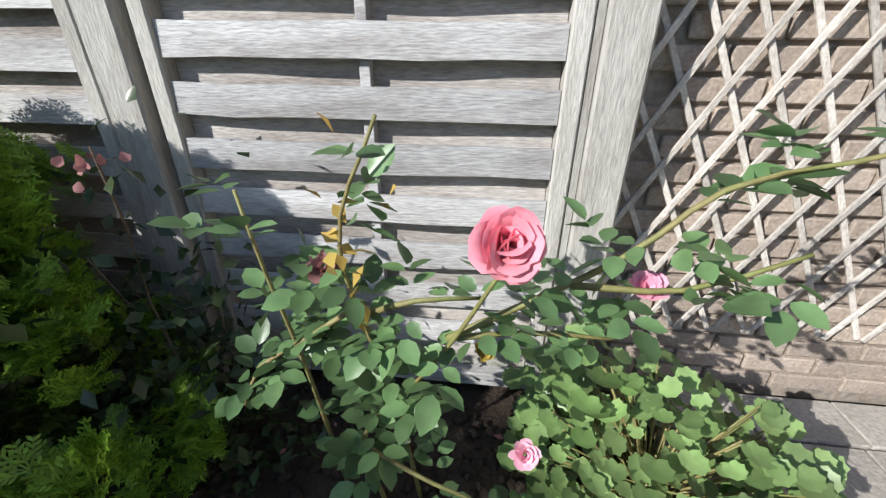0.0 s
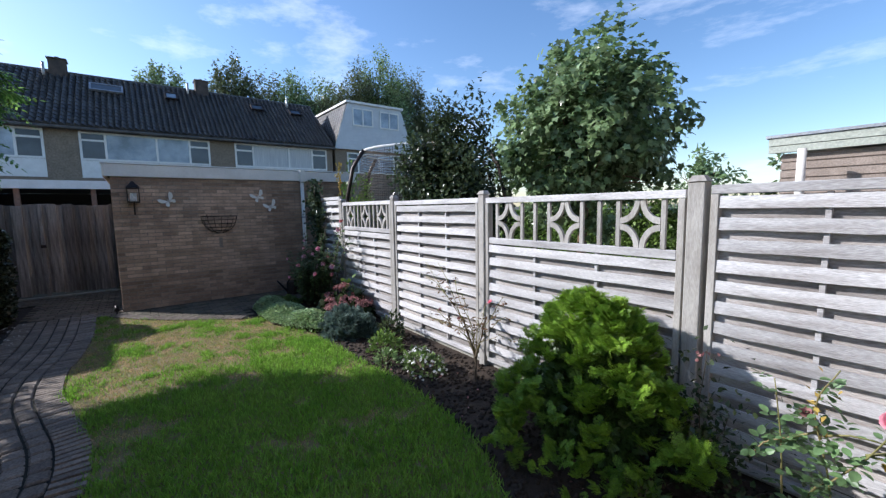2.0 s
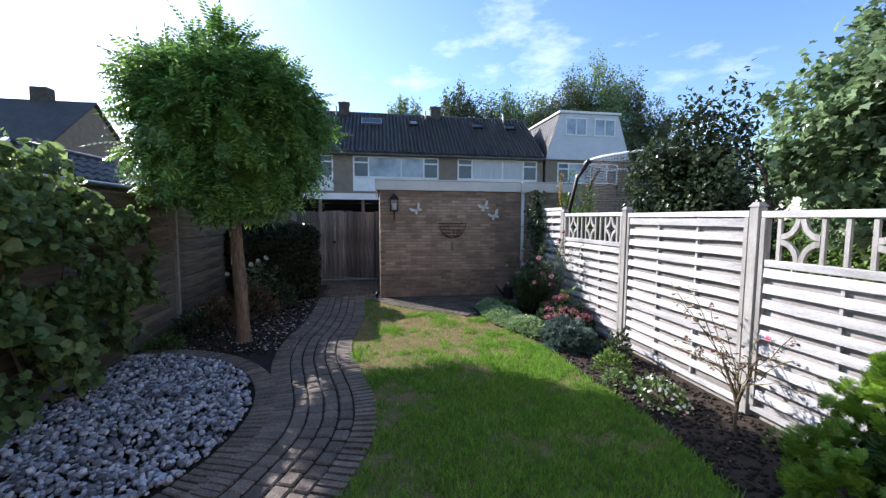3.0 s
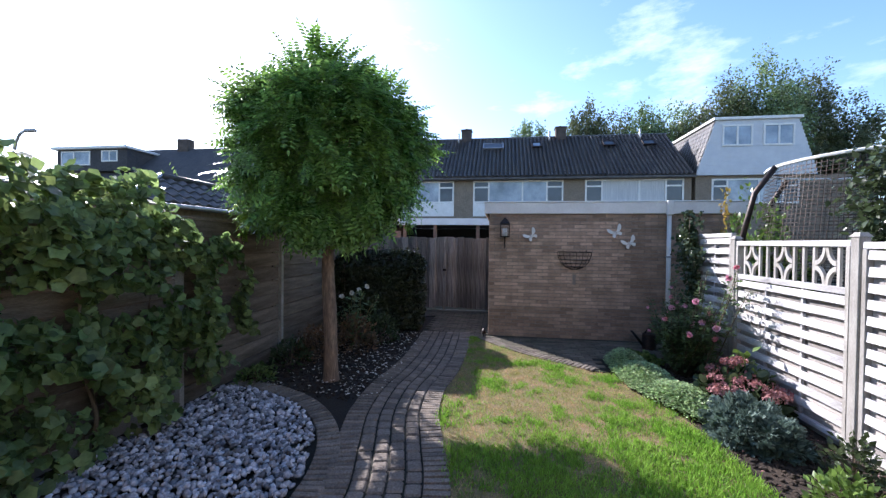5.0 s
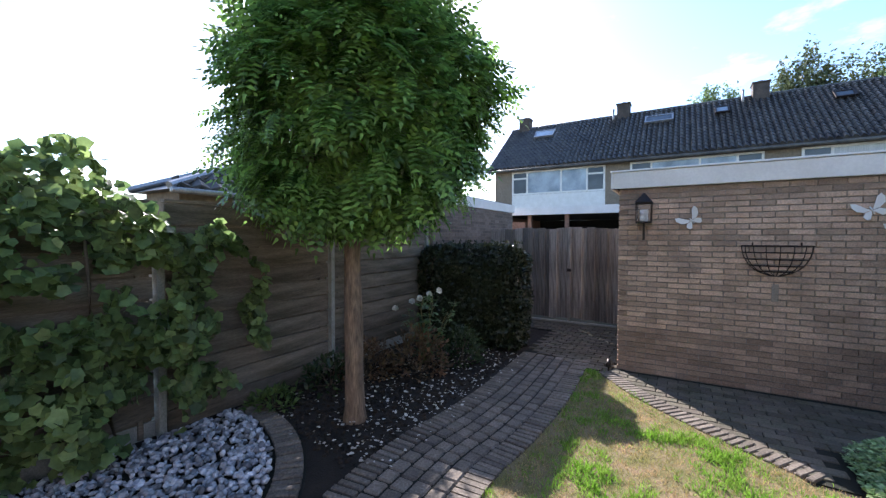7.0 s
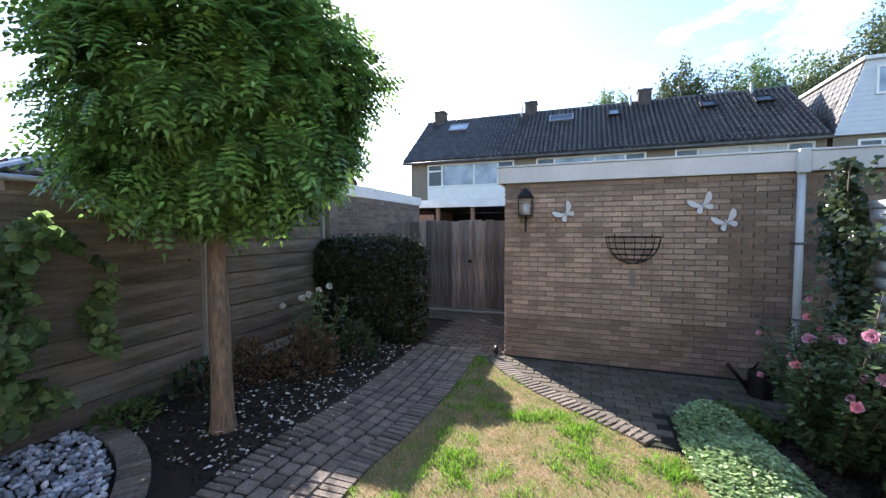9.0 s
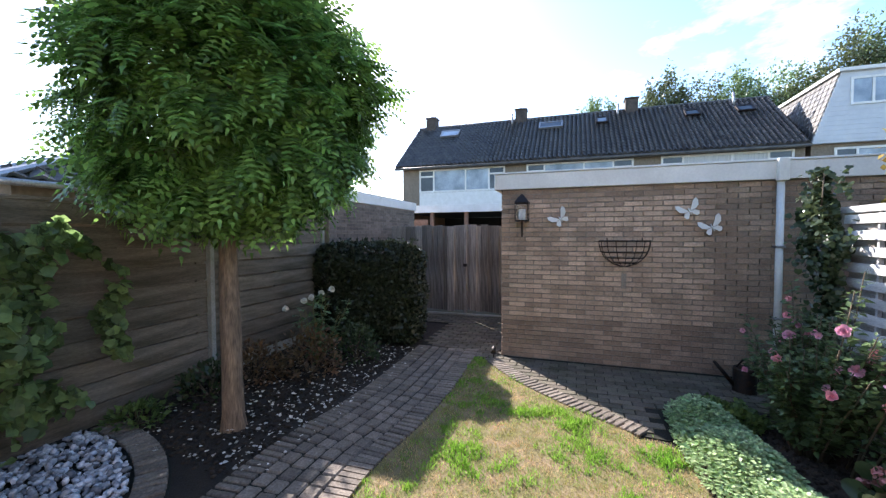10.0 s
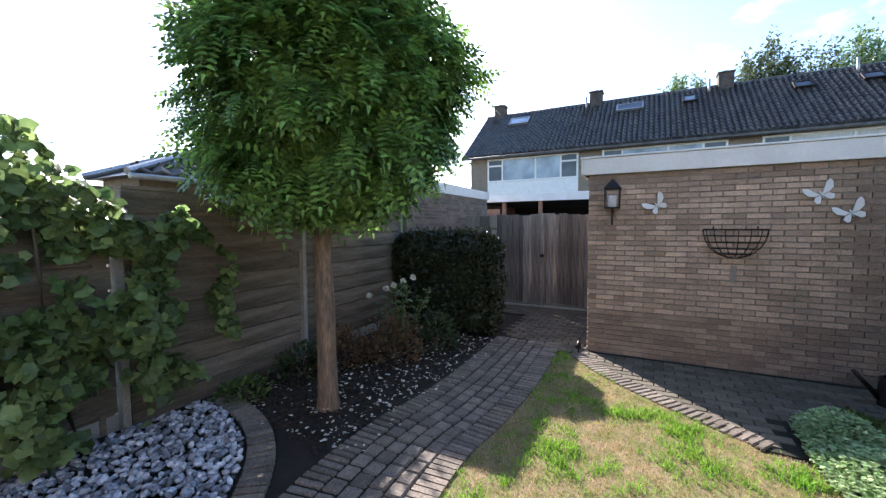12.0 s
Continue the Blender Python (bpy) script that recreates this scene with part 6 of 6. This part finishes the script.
# ---- to the south: tiled outhouse, houses, street lamp ----
th = thing("tiled_outhouse", "neighbour's small outhouse with a dark tiled roof", "outhouse")
part("wall", boxes((-8.6, -5.45, -7.3, -6.42, -0.06, 2.24)), M_FACADE, th)
bm = bmesh.new()
for side in (1, -1):
    for i in range(4):
        f0, f1 = i / 4, (i + 1.15) / 4
        for j in range(14):
            xa = -5.30 - 0.24 * j
            xb = xa - 0.24
            end0, end1 = -5.30 - 1.15 * f0, -5.30 - 1.15 * min(1, f1)
            if xb > end0 - 0.02:
                continue
            ya, yb = -6.85 + side * 0.55 * (1 - f0), -6.85 + side * 0.55 * (1 - f1)
            za, zb = 2.25 + 0.45 * f0 + 0.035, 2.25 + 0.45 * f1 + 0.005
            x0, x1 = min(xa, end0), min(xa, max(end1, xb + 0.02))
            m0, m1 = (x0 + xb) / 2, (x1 + xb) / 2
            lo = [bm.verts.new(c) for c in ((x0, ya, za), (m0, ya, za + 0.045), (xb, ya, za))]
            hi = [bm.verts.new(c) for c in ((x1, yb, zb), (m1, yb, zb + 0.045), (xb, yb, zb))]
            bm.faces.new((lo[0], lo[1], hi[1], hi[0]))
            bm.faces.new((lo[1], lo[2], hi[2], hi[1]))
            dn = [bm.verts.new(v.co - Vector((0, 0, 0.035))) for v in lo]
            bm.faces.new((dn[0], dn[1], lo[1], lo[0]))
            bm.faces.new((dn[1], dn[2], lo[2], lo[1]))
part("roof_tiles", bm, M_TILE, th)
bm = bmesh.new()
c = [bm.verts.new(v) for v in ((-5.3, -6.3, 2.243), (-5.3, -7.4, 2.243), (-8.7, -7.4, 2.243), (-8.7, -6.3, 2.243), (-6.45, -6.85, 2.69), (-8.7, -6.85, 2.69))]
for f in ((0, 1, 4), (0, 4, 5, 3), (1, 2, 5, 4), (2, 3, 5), (3, 2, 1, 0)):
    bm.faces.new([c[k] for k in f])
bmesh.ops.recalc_face_normals(bm, faces=bm.faces[:])
part("roof_deck", bm, M_TILE, th)
for y in (-6.3, -7.4):
    bm = bmesh.new()
    tube(bm, [(-5.28, y, 2.28), (-6.45, -6.85, 2.75)], 0.045, sides=8)
    part("hip_ridge", bm, M_ZINC, th, "pale hip ridge")
bm = bmesh.new()
tube(bm, [(-6.45, -6.85, 2.745), (-8.7, -6.85, 2.745)], 0.05, sides=8)
part("ridge", bm, M_TILE, th)
part("gutter", boxes((-8.7, -5.28, -6.30, -6.22, 2.19, 2.26), bevel=0.015), M_ZINC, th)
# first shrub is added, hidden behind the crown, to shade path and lawn
mound("tall_shrub", "unseen shrub added behind the dark board fence to shade the path", "shrub", (-7.75, -5.28, -0.05), (0.85, 0.40, 3.0), 4200, LEAF, (0.07, 0.11), L_VINE, 152)
mound("tall_shrub", "tall leafy green shrub behind the tiled outhouse", "shrub", (-8.3, -8.5, -0.05), (1.2, 0.6, 3.05), 2600, LEAF, (0.08, 0.13), L_VINE, 151)

def gable_house(label, x0, x1, y0, y1, eave, ridge, chimneys):
    """A row with its ridge along y."""
    ob = thing("row_house", label, "house", group="houses to the south")
    xm = (x0 + x1) / 2
    part("wall", prism([(x0, -0.06), (x0, eave), (xm, ridge - 0.1), (x1, eave), (x1, -0.06)], y0, y1), M_FACADE, ob)
    part("roof", prism([(x0 - 0.35, eave - 0.15), (xm, ridge), (x1 + 0.35, eave - 0.15), (x1 + 0.35, eave - 0.02), (xm, ridge + 0.14), (x0 - 0.35, eave - 0.02)], y0 - 0.2, y1 + 0.2), M_SLATE, ob)
    for y in chimneys:
        part("chimney", boxes((xm - 0.35, xm + 0.35, y - 0.5, y + 0.5, ridge - 0.5, ridge + 0.9), bevel=0.02), M_CHIMNEY, ob)
    return ob


south_row = gable_house("dark tiled row of houses with chimneys to the south", -34.0, -26.5, -36.0, -20.3, 5.9, 9.1, (-23.2, -27.4))
roof_box = part("dormer", boxes((-30.0, -26.9, -35.6, -29.4, 6.9, 8.55), bevel=0.02), M_SLATE, south_row, "wide flat-topped roof dormer")
part("dormer_edge", boxes((-30.1, -26.6, -35.8, -29.2, 8.552, 8.74), bevel=0.02), M_WHITE, roof_box)
window_x(south_row, -26.9, -35.2, -32.6, 7.35, 8.45, ((1, False), (1.3, False)))
window_x(south_row, -26.9, -31.6, -30.2, 7.6, 8.45, ((1, False), (1, False)))
far = thing("far_apartment_row", "far dark flat-topped houses on the skyline", "house", group="houses to the south")
part("wall", boxes((-34, -28, -66, -44, -0.06, 6.3)), M_FACADE, far)
part("roof", boxes((-34.4, -27.6, -66, -44, 6.302, 6.7)), M_TILE, far)
part("roof_storey", boxes((-33, -29, -64, -55, 6.702, 7.8)), M_TILE, far)
part("roof_cap", boxes((-33.3, -28.7, -64.3, -54.7, 7.802, 8.0)), M_TILE, far)
for i in range(4):
    window_x(far, -29.0, -63.5 + 2.2 * i, -62.1 + 2.2 * i, 6.85, 7.65, ((1, False),))
lamp = thing("street_lamp", "slim grey street lamp with a curved arm", "street lamp", (-12.86, -19.07, -0.06))
bm = bmesh.new()
tube(bm, [(0, 0, 0), (0, 0, 2), (0, 0, 4.6), (0.03, 0.12, 5.2), (0.05, 0.35, 5.55), (0.06, 0.6, 5.66)], 0.07, 0.035, 10)
part("pole", bm, M_ZINC, lamp)
bm = boxes((0.0, 0.12, 0.58, 1.05, 5.60, 5.72), bevel=0.03)
part("lamp_head", bm, M_ZINC, lamp)

# ---- things on the shed wall ----
lant = thing("wall_lantern", "black iron candle lantern with glass sides", "lantern", (SX + 0.11, -1.38, 1.63))
part("bracket", boxes((-0.012, 0.008, -0.012, 0.012, 0.0, 0.20)), M_BLACK, lant)
part("arm", boxes((-0.11, 0.0, -0.008, 0.008, 0.16, 0.18)), M_BLACK, lant)
part("base", boxes((-0.085, 0.085, -0.085, 0.085, 0.20, 0.22), bevel=0.004), M_BLACK, lant)
part("top_rim", boxes((-0.088, 0.088, -0.088, 0.088, 0.425, 0.445), bevel=0.004), M_BLACK, lant)
for sx in (-1, 1):
    for sy in (-1, 1):
        part("corner_bar", boxes((sx * 0.079 - 0.006, sx * 0.079 + 0.006, sy * 0.079 - 0.006, sy * 0.079 + 0.006, 0.222, 0.423)), M_BLACK, lant)
for sy in (-1, 1):
    p = part("glass", boxes((-0.071, 0.071, sy * 0.079 - 0.0015, sy * 0.079 + 0.0015, 0.224, 0.421)), M_GLASS, lant)
    p.visible_shadow = False
p = part("glass", boxes((0.0775, 0.0805, -0.071, 0.071, 0.224, 0.421)), M_GLASS, lant)
p.visible_shadow = False
bm = bmesh.new()
vs = box(bm, -0.095, 0.095, -0.095, 0.095, 0.447, 0.56)
for v in vs[4:]:
    v.co.x *= 0.08
    v.co.y *= 0.08
part("roof", bm, M_BLACK, lant, "sloping metal lantern roof")
bm = bmesh.new()
tube(bm, [(0, 0, 0.222), (0, 0, 0.36)], 0.045, sides=14)
part("candle", bm, M_WHITE, lant)

def butterfly(y, z, size, turn):
    """A flat cut-out butterfly with four wings and a body."""
    ob = thing("butterfly_ornament", "white cut-out butterfly fixed to the brick wall", "wall ornament", (SX + 0.03, y, z), "butterflies on the shed")
    ob.rotation_euler = (radians(turn), 0, 0)
    for side in (-1, 1):
        for nm, pts in (("upper_wing", ((0.02, 0.0), (0.12, 0.10), (0.42, 0.52), (0.62, 0.62), (0.66, 0.40), (0.56, 0.14), (0.30, -0.02))), ("lower_wing", ((0.02, -0.03), (0.30, -0.05), (0.46, -0.20), (0.38, -0.40), (0.24, -0.42), (0.10, -0.22)))):
            bm = bmesh.new()
            front = [bm.verts.new((0.006 + 0.045 * px, side * px * size, pz * size)) for px, pz in pts]
            back = [bm.verts.new(v.co - Vector((0.006, 0, 0))) for v in front]
            bm.faces.new(front)
            bm.faces.new(back[::-1])
            for i in range(len(pts)):
                j = (i + 1) % len(pts)
                bm.faces.new((front[i], back[i], back[j], front[j]))
            bmesh.ops.recalc_face_normals(bm, faces=bm.faces[:])
            part(nm, bm, M_WHITE, ob)
    bm = bmesh.new()
    tube(bm, [(0.008, 0, -0.25 * size), (0.012, 0, 0), (0.008, 0, 0.18 * size)], 0.008, 0.006, 8)
    part("body", bm, M_WHITE, ob)


butterfly(-0.90, 1.86, 0.19, 38)
butterfly(0.56, 1.93, 0.19, 26)
butterfly(0.79, 1.74, 0.19, 26)
bask = thing("wire_wall_basket", "empty black wire half-round basket on the wall", "wall basket", (SX + 0.012, -0.135, 1.575))
R, D, H = 0.295, 0.20, 0.32
def basket_point(u, f):
    s = math.sqrt(max(0.0, 1 - f * f))
    return Vector((D * s * math.sin(u), R * s * math.cos(u), -H * f))
for i in range(9):
    u = math.pi * i / 8
    bm = bmesh.new()
    tube(bm, [basket_point(u, j / 9) for j in range(9)] + [basket_point(u, 0.99)], 0.0045, sides=5)
    part("rib", bm, M_BLACK, bask)
for f in (0.0, 0.22, 0.45, 0.66, 0.85):
    bm = bmesh.new()
    tube(bm, [basket_point(math.pi * i / 16, f) for i in range(17)], 0.0075 if f == 0 else 0.0045, sides=5)
    part("hoop", bm, M_BLACK, bask)
    bm = bmesh.new()
    tube(bm, [basket_point(0, f), basket_point(math.pi, f)], 0.006 if f == 0 else 0.004, sides=5)
    part("back_wire", bm, M_BLACK, bask)
for y in (-0.2, 0.2):
    bm = bmesh.new()
    tube(bm, [(0.004, y, 0.0), (0.004, y, 0.035)], 0.008, sides=6)
    part("hook", bm, M_BLACK, bask)
spike = thing("garden_spotlight", "small black garden spotlight at the shed corner", "garden light", (-8.08, -1.74, -0.01))
bm = bmesh.new()
tube(bm, [(0, 0, 0), (0, 0, 0.09)], 0.01, sides=8)
part("spike", bm, M_BLACK, spike)
bm = bmesh.new()
tube(bm, [(0.02, 0, 0.08), (-0.01, 0, 0.12), (-0.03, 0, 0.16)], 0.035, 0.02, 10)
part("lamp_head", bm, M_BLACK, spike)
can = thing("watering_can", "dark plastic watering can beside the shed wall", "watering can", (-7.75, 0.98, 0.0))
bm = bmesh.new()
tube(bm, [(0, 0, 0), (0, 0, 0.02), (0, 0, 0.24), (0, 0, 0.26)], 0.115, 0.10, 18)
part("body", bm, M_BLACK, can)
bm = bmesh.new()
tube(bm, [(0, -0.09, 0.06), (0, -0.2, 0.2), (0, -0.28, 0.30)], 0.024, 0.015, 10)
part("spout", bm, M_BLACK, can)
bm = bmesh.new()
tube(bm, [(0, -0.08, 0.25), (0, -0.02, 0.34), (0, 0.08, 0.33), (0, 0.13, 0.2), (0, 0.11, 0.08)], 0.011, sides=8)
part("handle", bm, M_BLACK, can)
mark = part("pale_splash_mark", boxes((SX + 0.002, SX + 0.004, -0.165, -0.105, 0.98, 1.17)), M_MORTAR)
tagged(mark, "pale lime streak below the wire basket", "stain", kind="structure")

# own house closes the garden behind the camera
home = part("wall_east", boxes((3.6, 3.9, -5.2, 1.85, -0.06, 5.6)), M_BRICKW)
tagged(home, "brick back wall of the house", "wall", kind="structure")
gb = part("gravel_board", boxes((-8.45, 1.15, SY - 0.035, SY - 0.005, -0.06, 0.12)), M_CONC)
tagged(gb, "concrete gravel board along the fence foot", "edging", kind="structure")
gb2 = part("gravel_board", boxes((-8.2, 0.3, FY + 0.06, FY + 0.085, -0.06, 0.10)), M_CONC)
tagged(gb2, "concrete gravel board behind the fence foot", "edging", kind="structure")
# ---- gravel bed ----
ga = np.linspace(0, math.pi, 40)
edge_out = [(GRAVEL_C[0] + (GRAVEL_R + 0.02) * math.cos(a), GRAVEL_C[1] + (GRAVEL_R + 0.02) * math.sin(a)) for a in ga]
gsheet = part("gravel_bed", sheet(edge_out, -0.004, 0.03), M_JOINT)
tagged(gsheet, "dark bed under pale gravel", "gravel bed", kind="structure")
k = 4600
a, q = rng.random(k) * math.pi, np.sqrt(rng.random(k)) * (GRAVEL_R - 0.01)
gx, gy = GRAVEL_C[0] + q * np.cos(a), GRAVEL_C[1] + q * np.sin(a)
gz = 0.010 + 0.030 * rng.random(k)
STONE = lump_template(5, 0.5)
stones = scatter("gravel", STONE, np.column_stack([gx, gy, gz]), wobble(k, 1) * (1, 1, 0.6), wobble(k, 0.6) + (0, 0, 1), rng.uniform(0.016, 0.042, k), M_STONE)
tagged(stones, "pale grey and white rounded garden gravel", "gravel", kind="stuff")

# ---- lawn blades ----
k = 200000
p = np.column_stack([rng.uniform(-8.0, 0.9, k), rng.uniform(-2.3, 0.55, k)])
p = p[inside(LAWN, p + rng.normal(size=(k, 2)) * 0.03)]
k = len(p)
worn = np.array([0.55 * noise.noise(Vector((x * 2.2, y * 2.2, 4.0))) + 0.45 * noise.noise(Vector((x * 6.5, y * 6.5, 8.0))) for x, y in p])
worn += np.interp(p[:, 0], [-8, -7.3, -6.2, -4.9, -4.0, -2.0], [-0.02, 0.08, 0.12, 0.03, -0.26, -0.48])
worn += 0.16 * np.interp(p[:, 0], [-7.5, -6.5, -2.4, -1.4], [0, 1, 1, 0]) * np.interp(p[:, 1], [-2.1, -1.6, -1.2, -0.7], [0.6, 1.0, 0.7, 0])
worn = 1.5 * worn - 0.06
dry = worn + rng.normal(size=k) * 0.33 > 0.0
keep = rng.random(k) < np.where(dry, 0.8, 0.95)
p, worn, dry = p[keep], worn[keep], dry[keep]
k = len(p)
tall = np.where(dry, 0.022, np.clip(0.034 - 0.034 * worn, 0.024, 0.05)) * rng.uniform(0.7, 1.35, k)
for sel, mat, label in ((dry, M_BLADE, "patchy lawn grass gone partly dry"), (~dry, M_GREENB, "short green lawn grass")):
    n = int(sel.sum())
    blades = scatter("grass", BLADE, np.column_stack([p[sel], np.full(n, -0.002)]), np.column_stack([rng.normal(size=n) * 0.45, rng.normal(size=n) * 0.45, np.ones(n)]), wobble(n, 1) * (1, 1, 0.1), tall[sel], mat)
    tagged(blades, label, "grass", kind="stuff")

# ---- bricks of the shed ----
shed_brick = block_mesh("brick", 0.10, 0.208, 0.0505, M_BRICK, 0.003)
half_brick = block_mesh("brick", 0.10, 0.098, 0.0505, M_BRICK, 0.003)
rows_n = 36
rest = bmesh.new()
count = 0
for i in range(rows_n):
    z = 0.03 + 0.0626 * i
    y = SHED_S + 0.002
    first = i % 2
    while y < SHED_N - 0.05:
        w = 0.098 if first else 0.208
        first = 0
        cy = y + w / 2
        jut = random.uniform(-0.002, 0.002)
        if cy < 0.75 and 0.55 < z < 2.1 and count < 300 and w > 0.1:
            piece("brick", shed_brick, wall, pose(SX - 0.048 + jut, cy, z, 0, 0, random.uniform(-0.3, 0.3)))
            count += 1
        else:
            box(rest, SX - 0.1 + jut, SX + 0.002 + jut, y, y + w, z - 0.02525, z + 0.02525)
        y += w + 0.010
    x = SX - 0.102 - (0.0 if i % 2 else 0.11)
    while x > -11.5:
        box(rest, x - 0.208, x, SHED_S - 0.002, SHED_S + 0.1, z - 0.02525, z + 0.02525)
        x -= 0.218
ob = part("brickwork", rest, M_BRICK, wall)
ob["kind"] = "stuff"

# ---- pavers of the path ----
path = thing("brick_path", "winding path of grey-brown clay pavers with edging bricks", "path", kind="structure")
outline = [*north_edge, *south_edge[::-1]]
part("path_bed", sheet(outline, 0.002, 0.04), M_JOINT, path)
paver = block_mesh("paver", 0.126, 0.114, 0.05, M_PAVER, 0.011)
edger = block_mesh("edging_brick", 0.051, 0.192, 0.05, M_PAVER, 0.007)
extra = []
s = 0.05
LENGTH = PATH_RUN[-1]
n_row = int(LENGTH / 0.137)
for row_i in range(4):
    off = (row_i - 1.5) * 0.130
    for i in range(n_row):
        s = 0.08 + 0.137 * i + (0.0, 0.03, 0.01, 0.045)[row_i] + random.uniform(-0.004, 0.004)
        if s > LENGTH - 0.15:
            continue
        c, turn = on_path(s, off)
        piece("paver", paver, path, pose(c[0], c[1], -0.008 + random.uniform(-0.004, 0.004), random.uniform(-1.2, 1.2), random.uniform(-1, 1), math.degrees(turn) + random.uniform(-1, 1)))
rest = bmesh.new()
def add_block(bm, m, sx, sy, sz):
    vs = box(bm, -sx / 2, sx / 2, -sy / 2, sy / 2, -sz / 2, sz / 2)
    for v in vs:
        if v.co.z > 0:
            v.co.x *= 0.93
            v.co.y *= 0.97
        v.co = m @ v.co


placed = 0
for side in (-1, 1):
    for i in range(int(LENGTH / 0.064)):
        s = 0.03 + 0.064 * i
        c, turn = on_path(s, side * 0.36)
        m = pose(c[0], c[1], -0.006 + random.uniform(-0.003, 0.003), 0, 0, math.degrees(turn) + random.uniform(-1.5, 1.5))
        if -6.9 < c[0] < -3.0 and placed < 85:
            piece("edging_brick", edger, path, m)
            placed += 1
        else:
            add_block(rest, m, 0.051, 0.192, 0.05)
ob = part("edging_rest", rest, M_PAVER, path)
ob["kind"] = "stuff"

ring = thing("gravel_edging", "curved edging of upright clay bricks round the gravel", "edging", kind="structure")
arc_bed = [(GRAVEL_C[0] + rr * math.cos(a), GRAVEL_C[1] + rr * math.sin(a)) for rr, seq in ((GRAVEL_R + 0.01, ga), (GRAVEL_R + 0.24, ga[::-1])) for a in seq]
part("edging_bed", sheet(arc_bed, -0.002, 0.035), M_JOINT, ring)
n_arc = int(math.pi * (GRAVEL_R + 0.12) / 0.065)
for i in range(n_arc):
    a = math.pi * (i + 0.5) / n_arc
    rr = GRAVEL_R + 0.125
    piece("edging_brick", edger, ring, pose(GRAVEL_C[0] + rr * math.cos(a), GRAVEL_C[1] + rr * math.sin(a), 0.0 + random.uniform(-0.004, 0.004), random.uniform(-1, 1), 0, math.degrees(a) - 90 + random.uniform(-1.5, 1.5)))

# ---- paving by the shed and before the gate ----
court = thing("shed_paving", "weathered clay paving before the shed and gate", "paving", kind="structure")
COURT = np.array([(-10.8, -4.6), (-10.8, -1.6), (-8.24, -1.6), (-8.24, 1.4), (-7.25, 1.4), (-7.1, 0.6), (-6.95, 0.1), (-6.40, 0.03), (-6.42, -0.2), *COURT_EDGE[:-1][::-1], (-8.05, -2.02), (-8.4, -2.93), (-9.9, -2.93), (-9.9, -4.6)])
part("paving_bed", sheet(COURT, 0.0, 0.035), M_JOINT, court)
small = block_mesh("paver", 0.196, 0.096, 0.05, M_OLDPAVE, 0.005)
rest = bmesh.new()
placed = 0
for i in range(-60, 60):
    for j in range(-40, 40):
        u, v = 0.205 * i + (0.1025 if j % 2 else 0), 0.105 * j
        x, y = -8.0 + u * 0.0 + v * 1.0, -1.0 + u
        if not inside(COURT, np.array([(x, y), ]))[0]:
            continue
        if not all(inside(COURT, np.array([(x + dx, y + dy) for dx in (-0.04, 0.04) for dy in (-0.085, 0.085)]))):
            continue
        m = pose(x, y, -0.014 + random.uniform(-0.003, 0.003), 0, 0, 90 + random.uniform(-1.2, 1.2))
        if x > -8.3 and placed < 280:
            piece("paver", small, court, m)
            placed += 1
        else:
            add_block(rest, m, 0.196, 0.096, 0.05)
ob = part("paver_rest", rest, M_OLDPAVE, court)
ob["kind"] = "stuff"
# soldier row where the paving meets the lawn
line = COURT_EDGE + (-0.06, 0.07)
run = np.concatenate(([0], np.cumsum(np.linalg.norm(np.diff(line, axis=0), axis=1))))
for i in range(int(run[-1] / 0.065)):
    s = 0.03 + 0.065 * i
    c = [np.interp(s, run, v) for v in line.T]
    ahead = [np.interp(s + 0.02, run, v) for v in line.T]
    heading = math.degrees(math.atan2(ahead[1] - c[1], ahead[0] - c[0]))
    piece("edging_brick", edger, court, pose(c[0], c[1], -0.008, 0, 0, heading + random.uniform(-2, 2)))

# rounded things are shaded round
ROUND_NAMES = {"pipe", "cowl", "downpipe", "candle", "body", "spout", "handle", "pole", "limb", "stem", "stalk", "hollow_stump", "branch", "ridge", "pot", "vent_pipe", "furled_canopy", "gutter", "lamp_head", "pale_stone"}
for ob in scene.objects:
    if ob.type == "MESH" and ob.name.split(".")[0] in ROUND_NAMES:
        ob.data.polygons.foreach_set("use_smooth", [len(p.vertices) == 4 for p in ob.data.polygons])
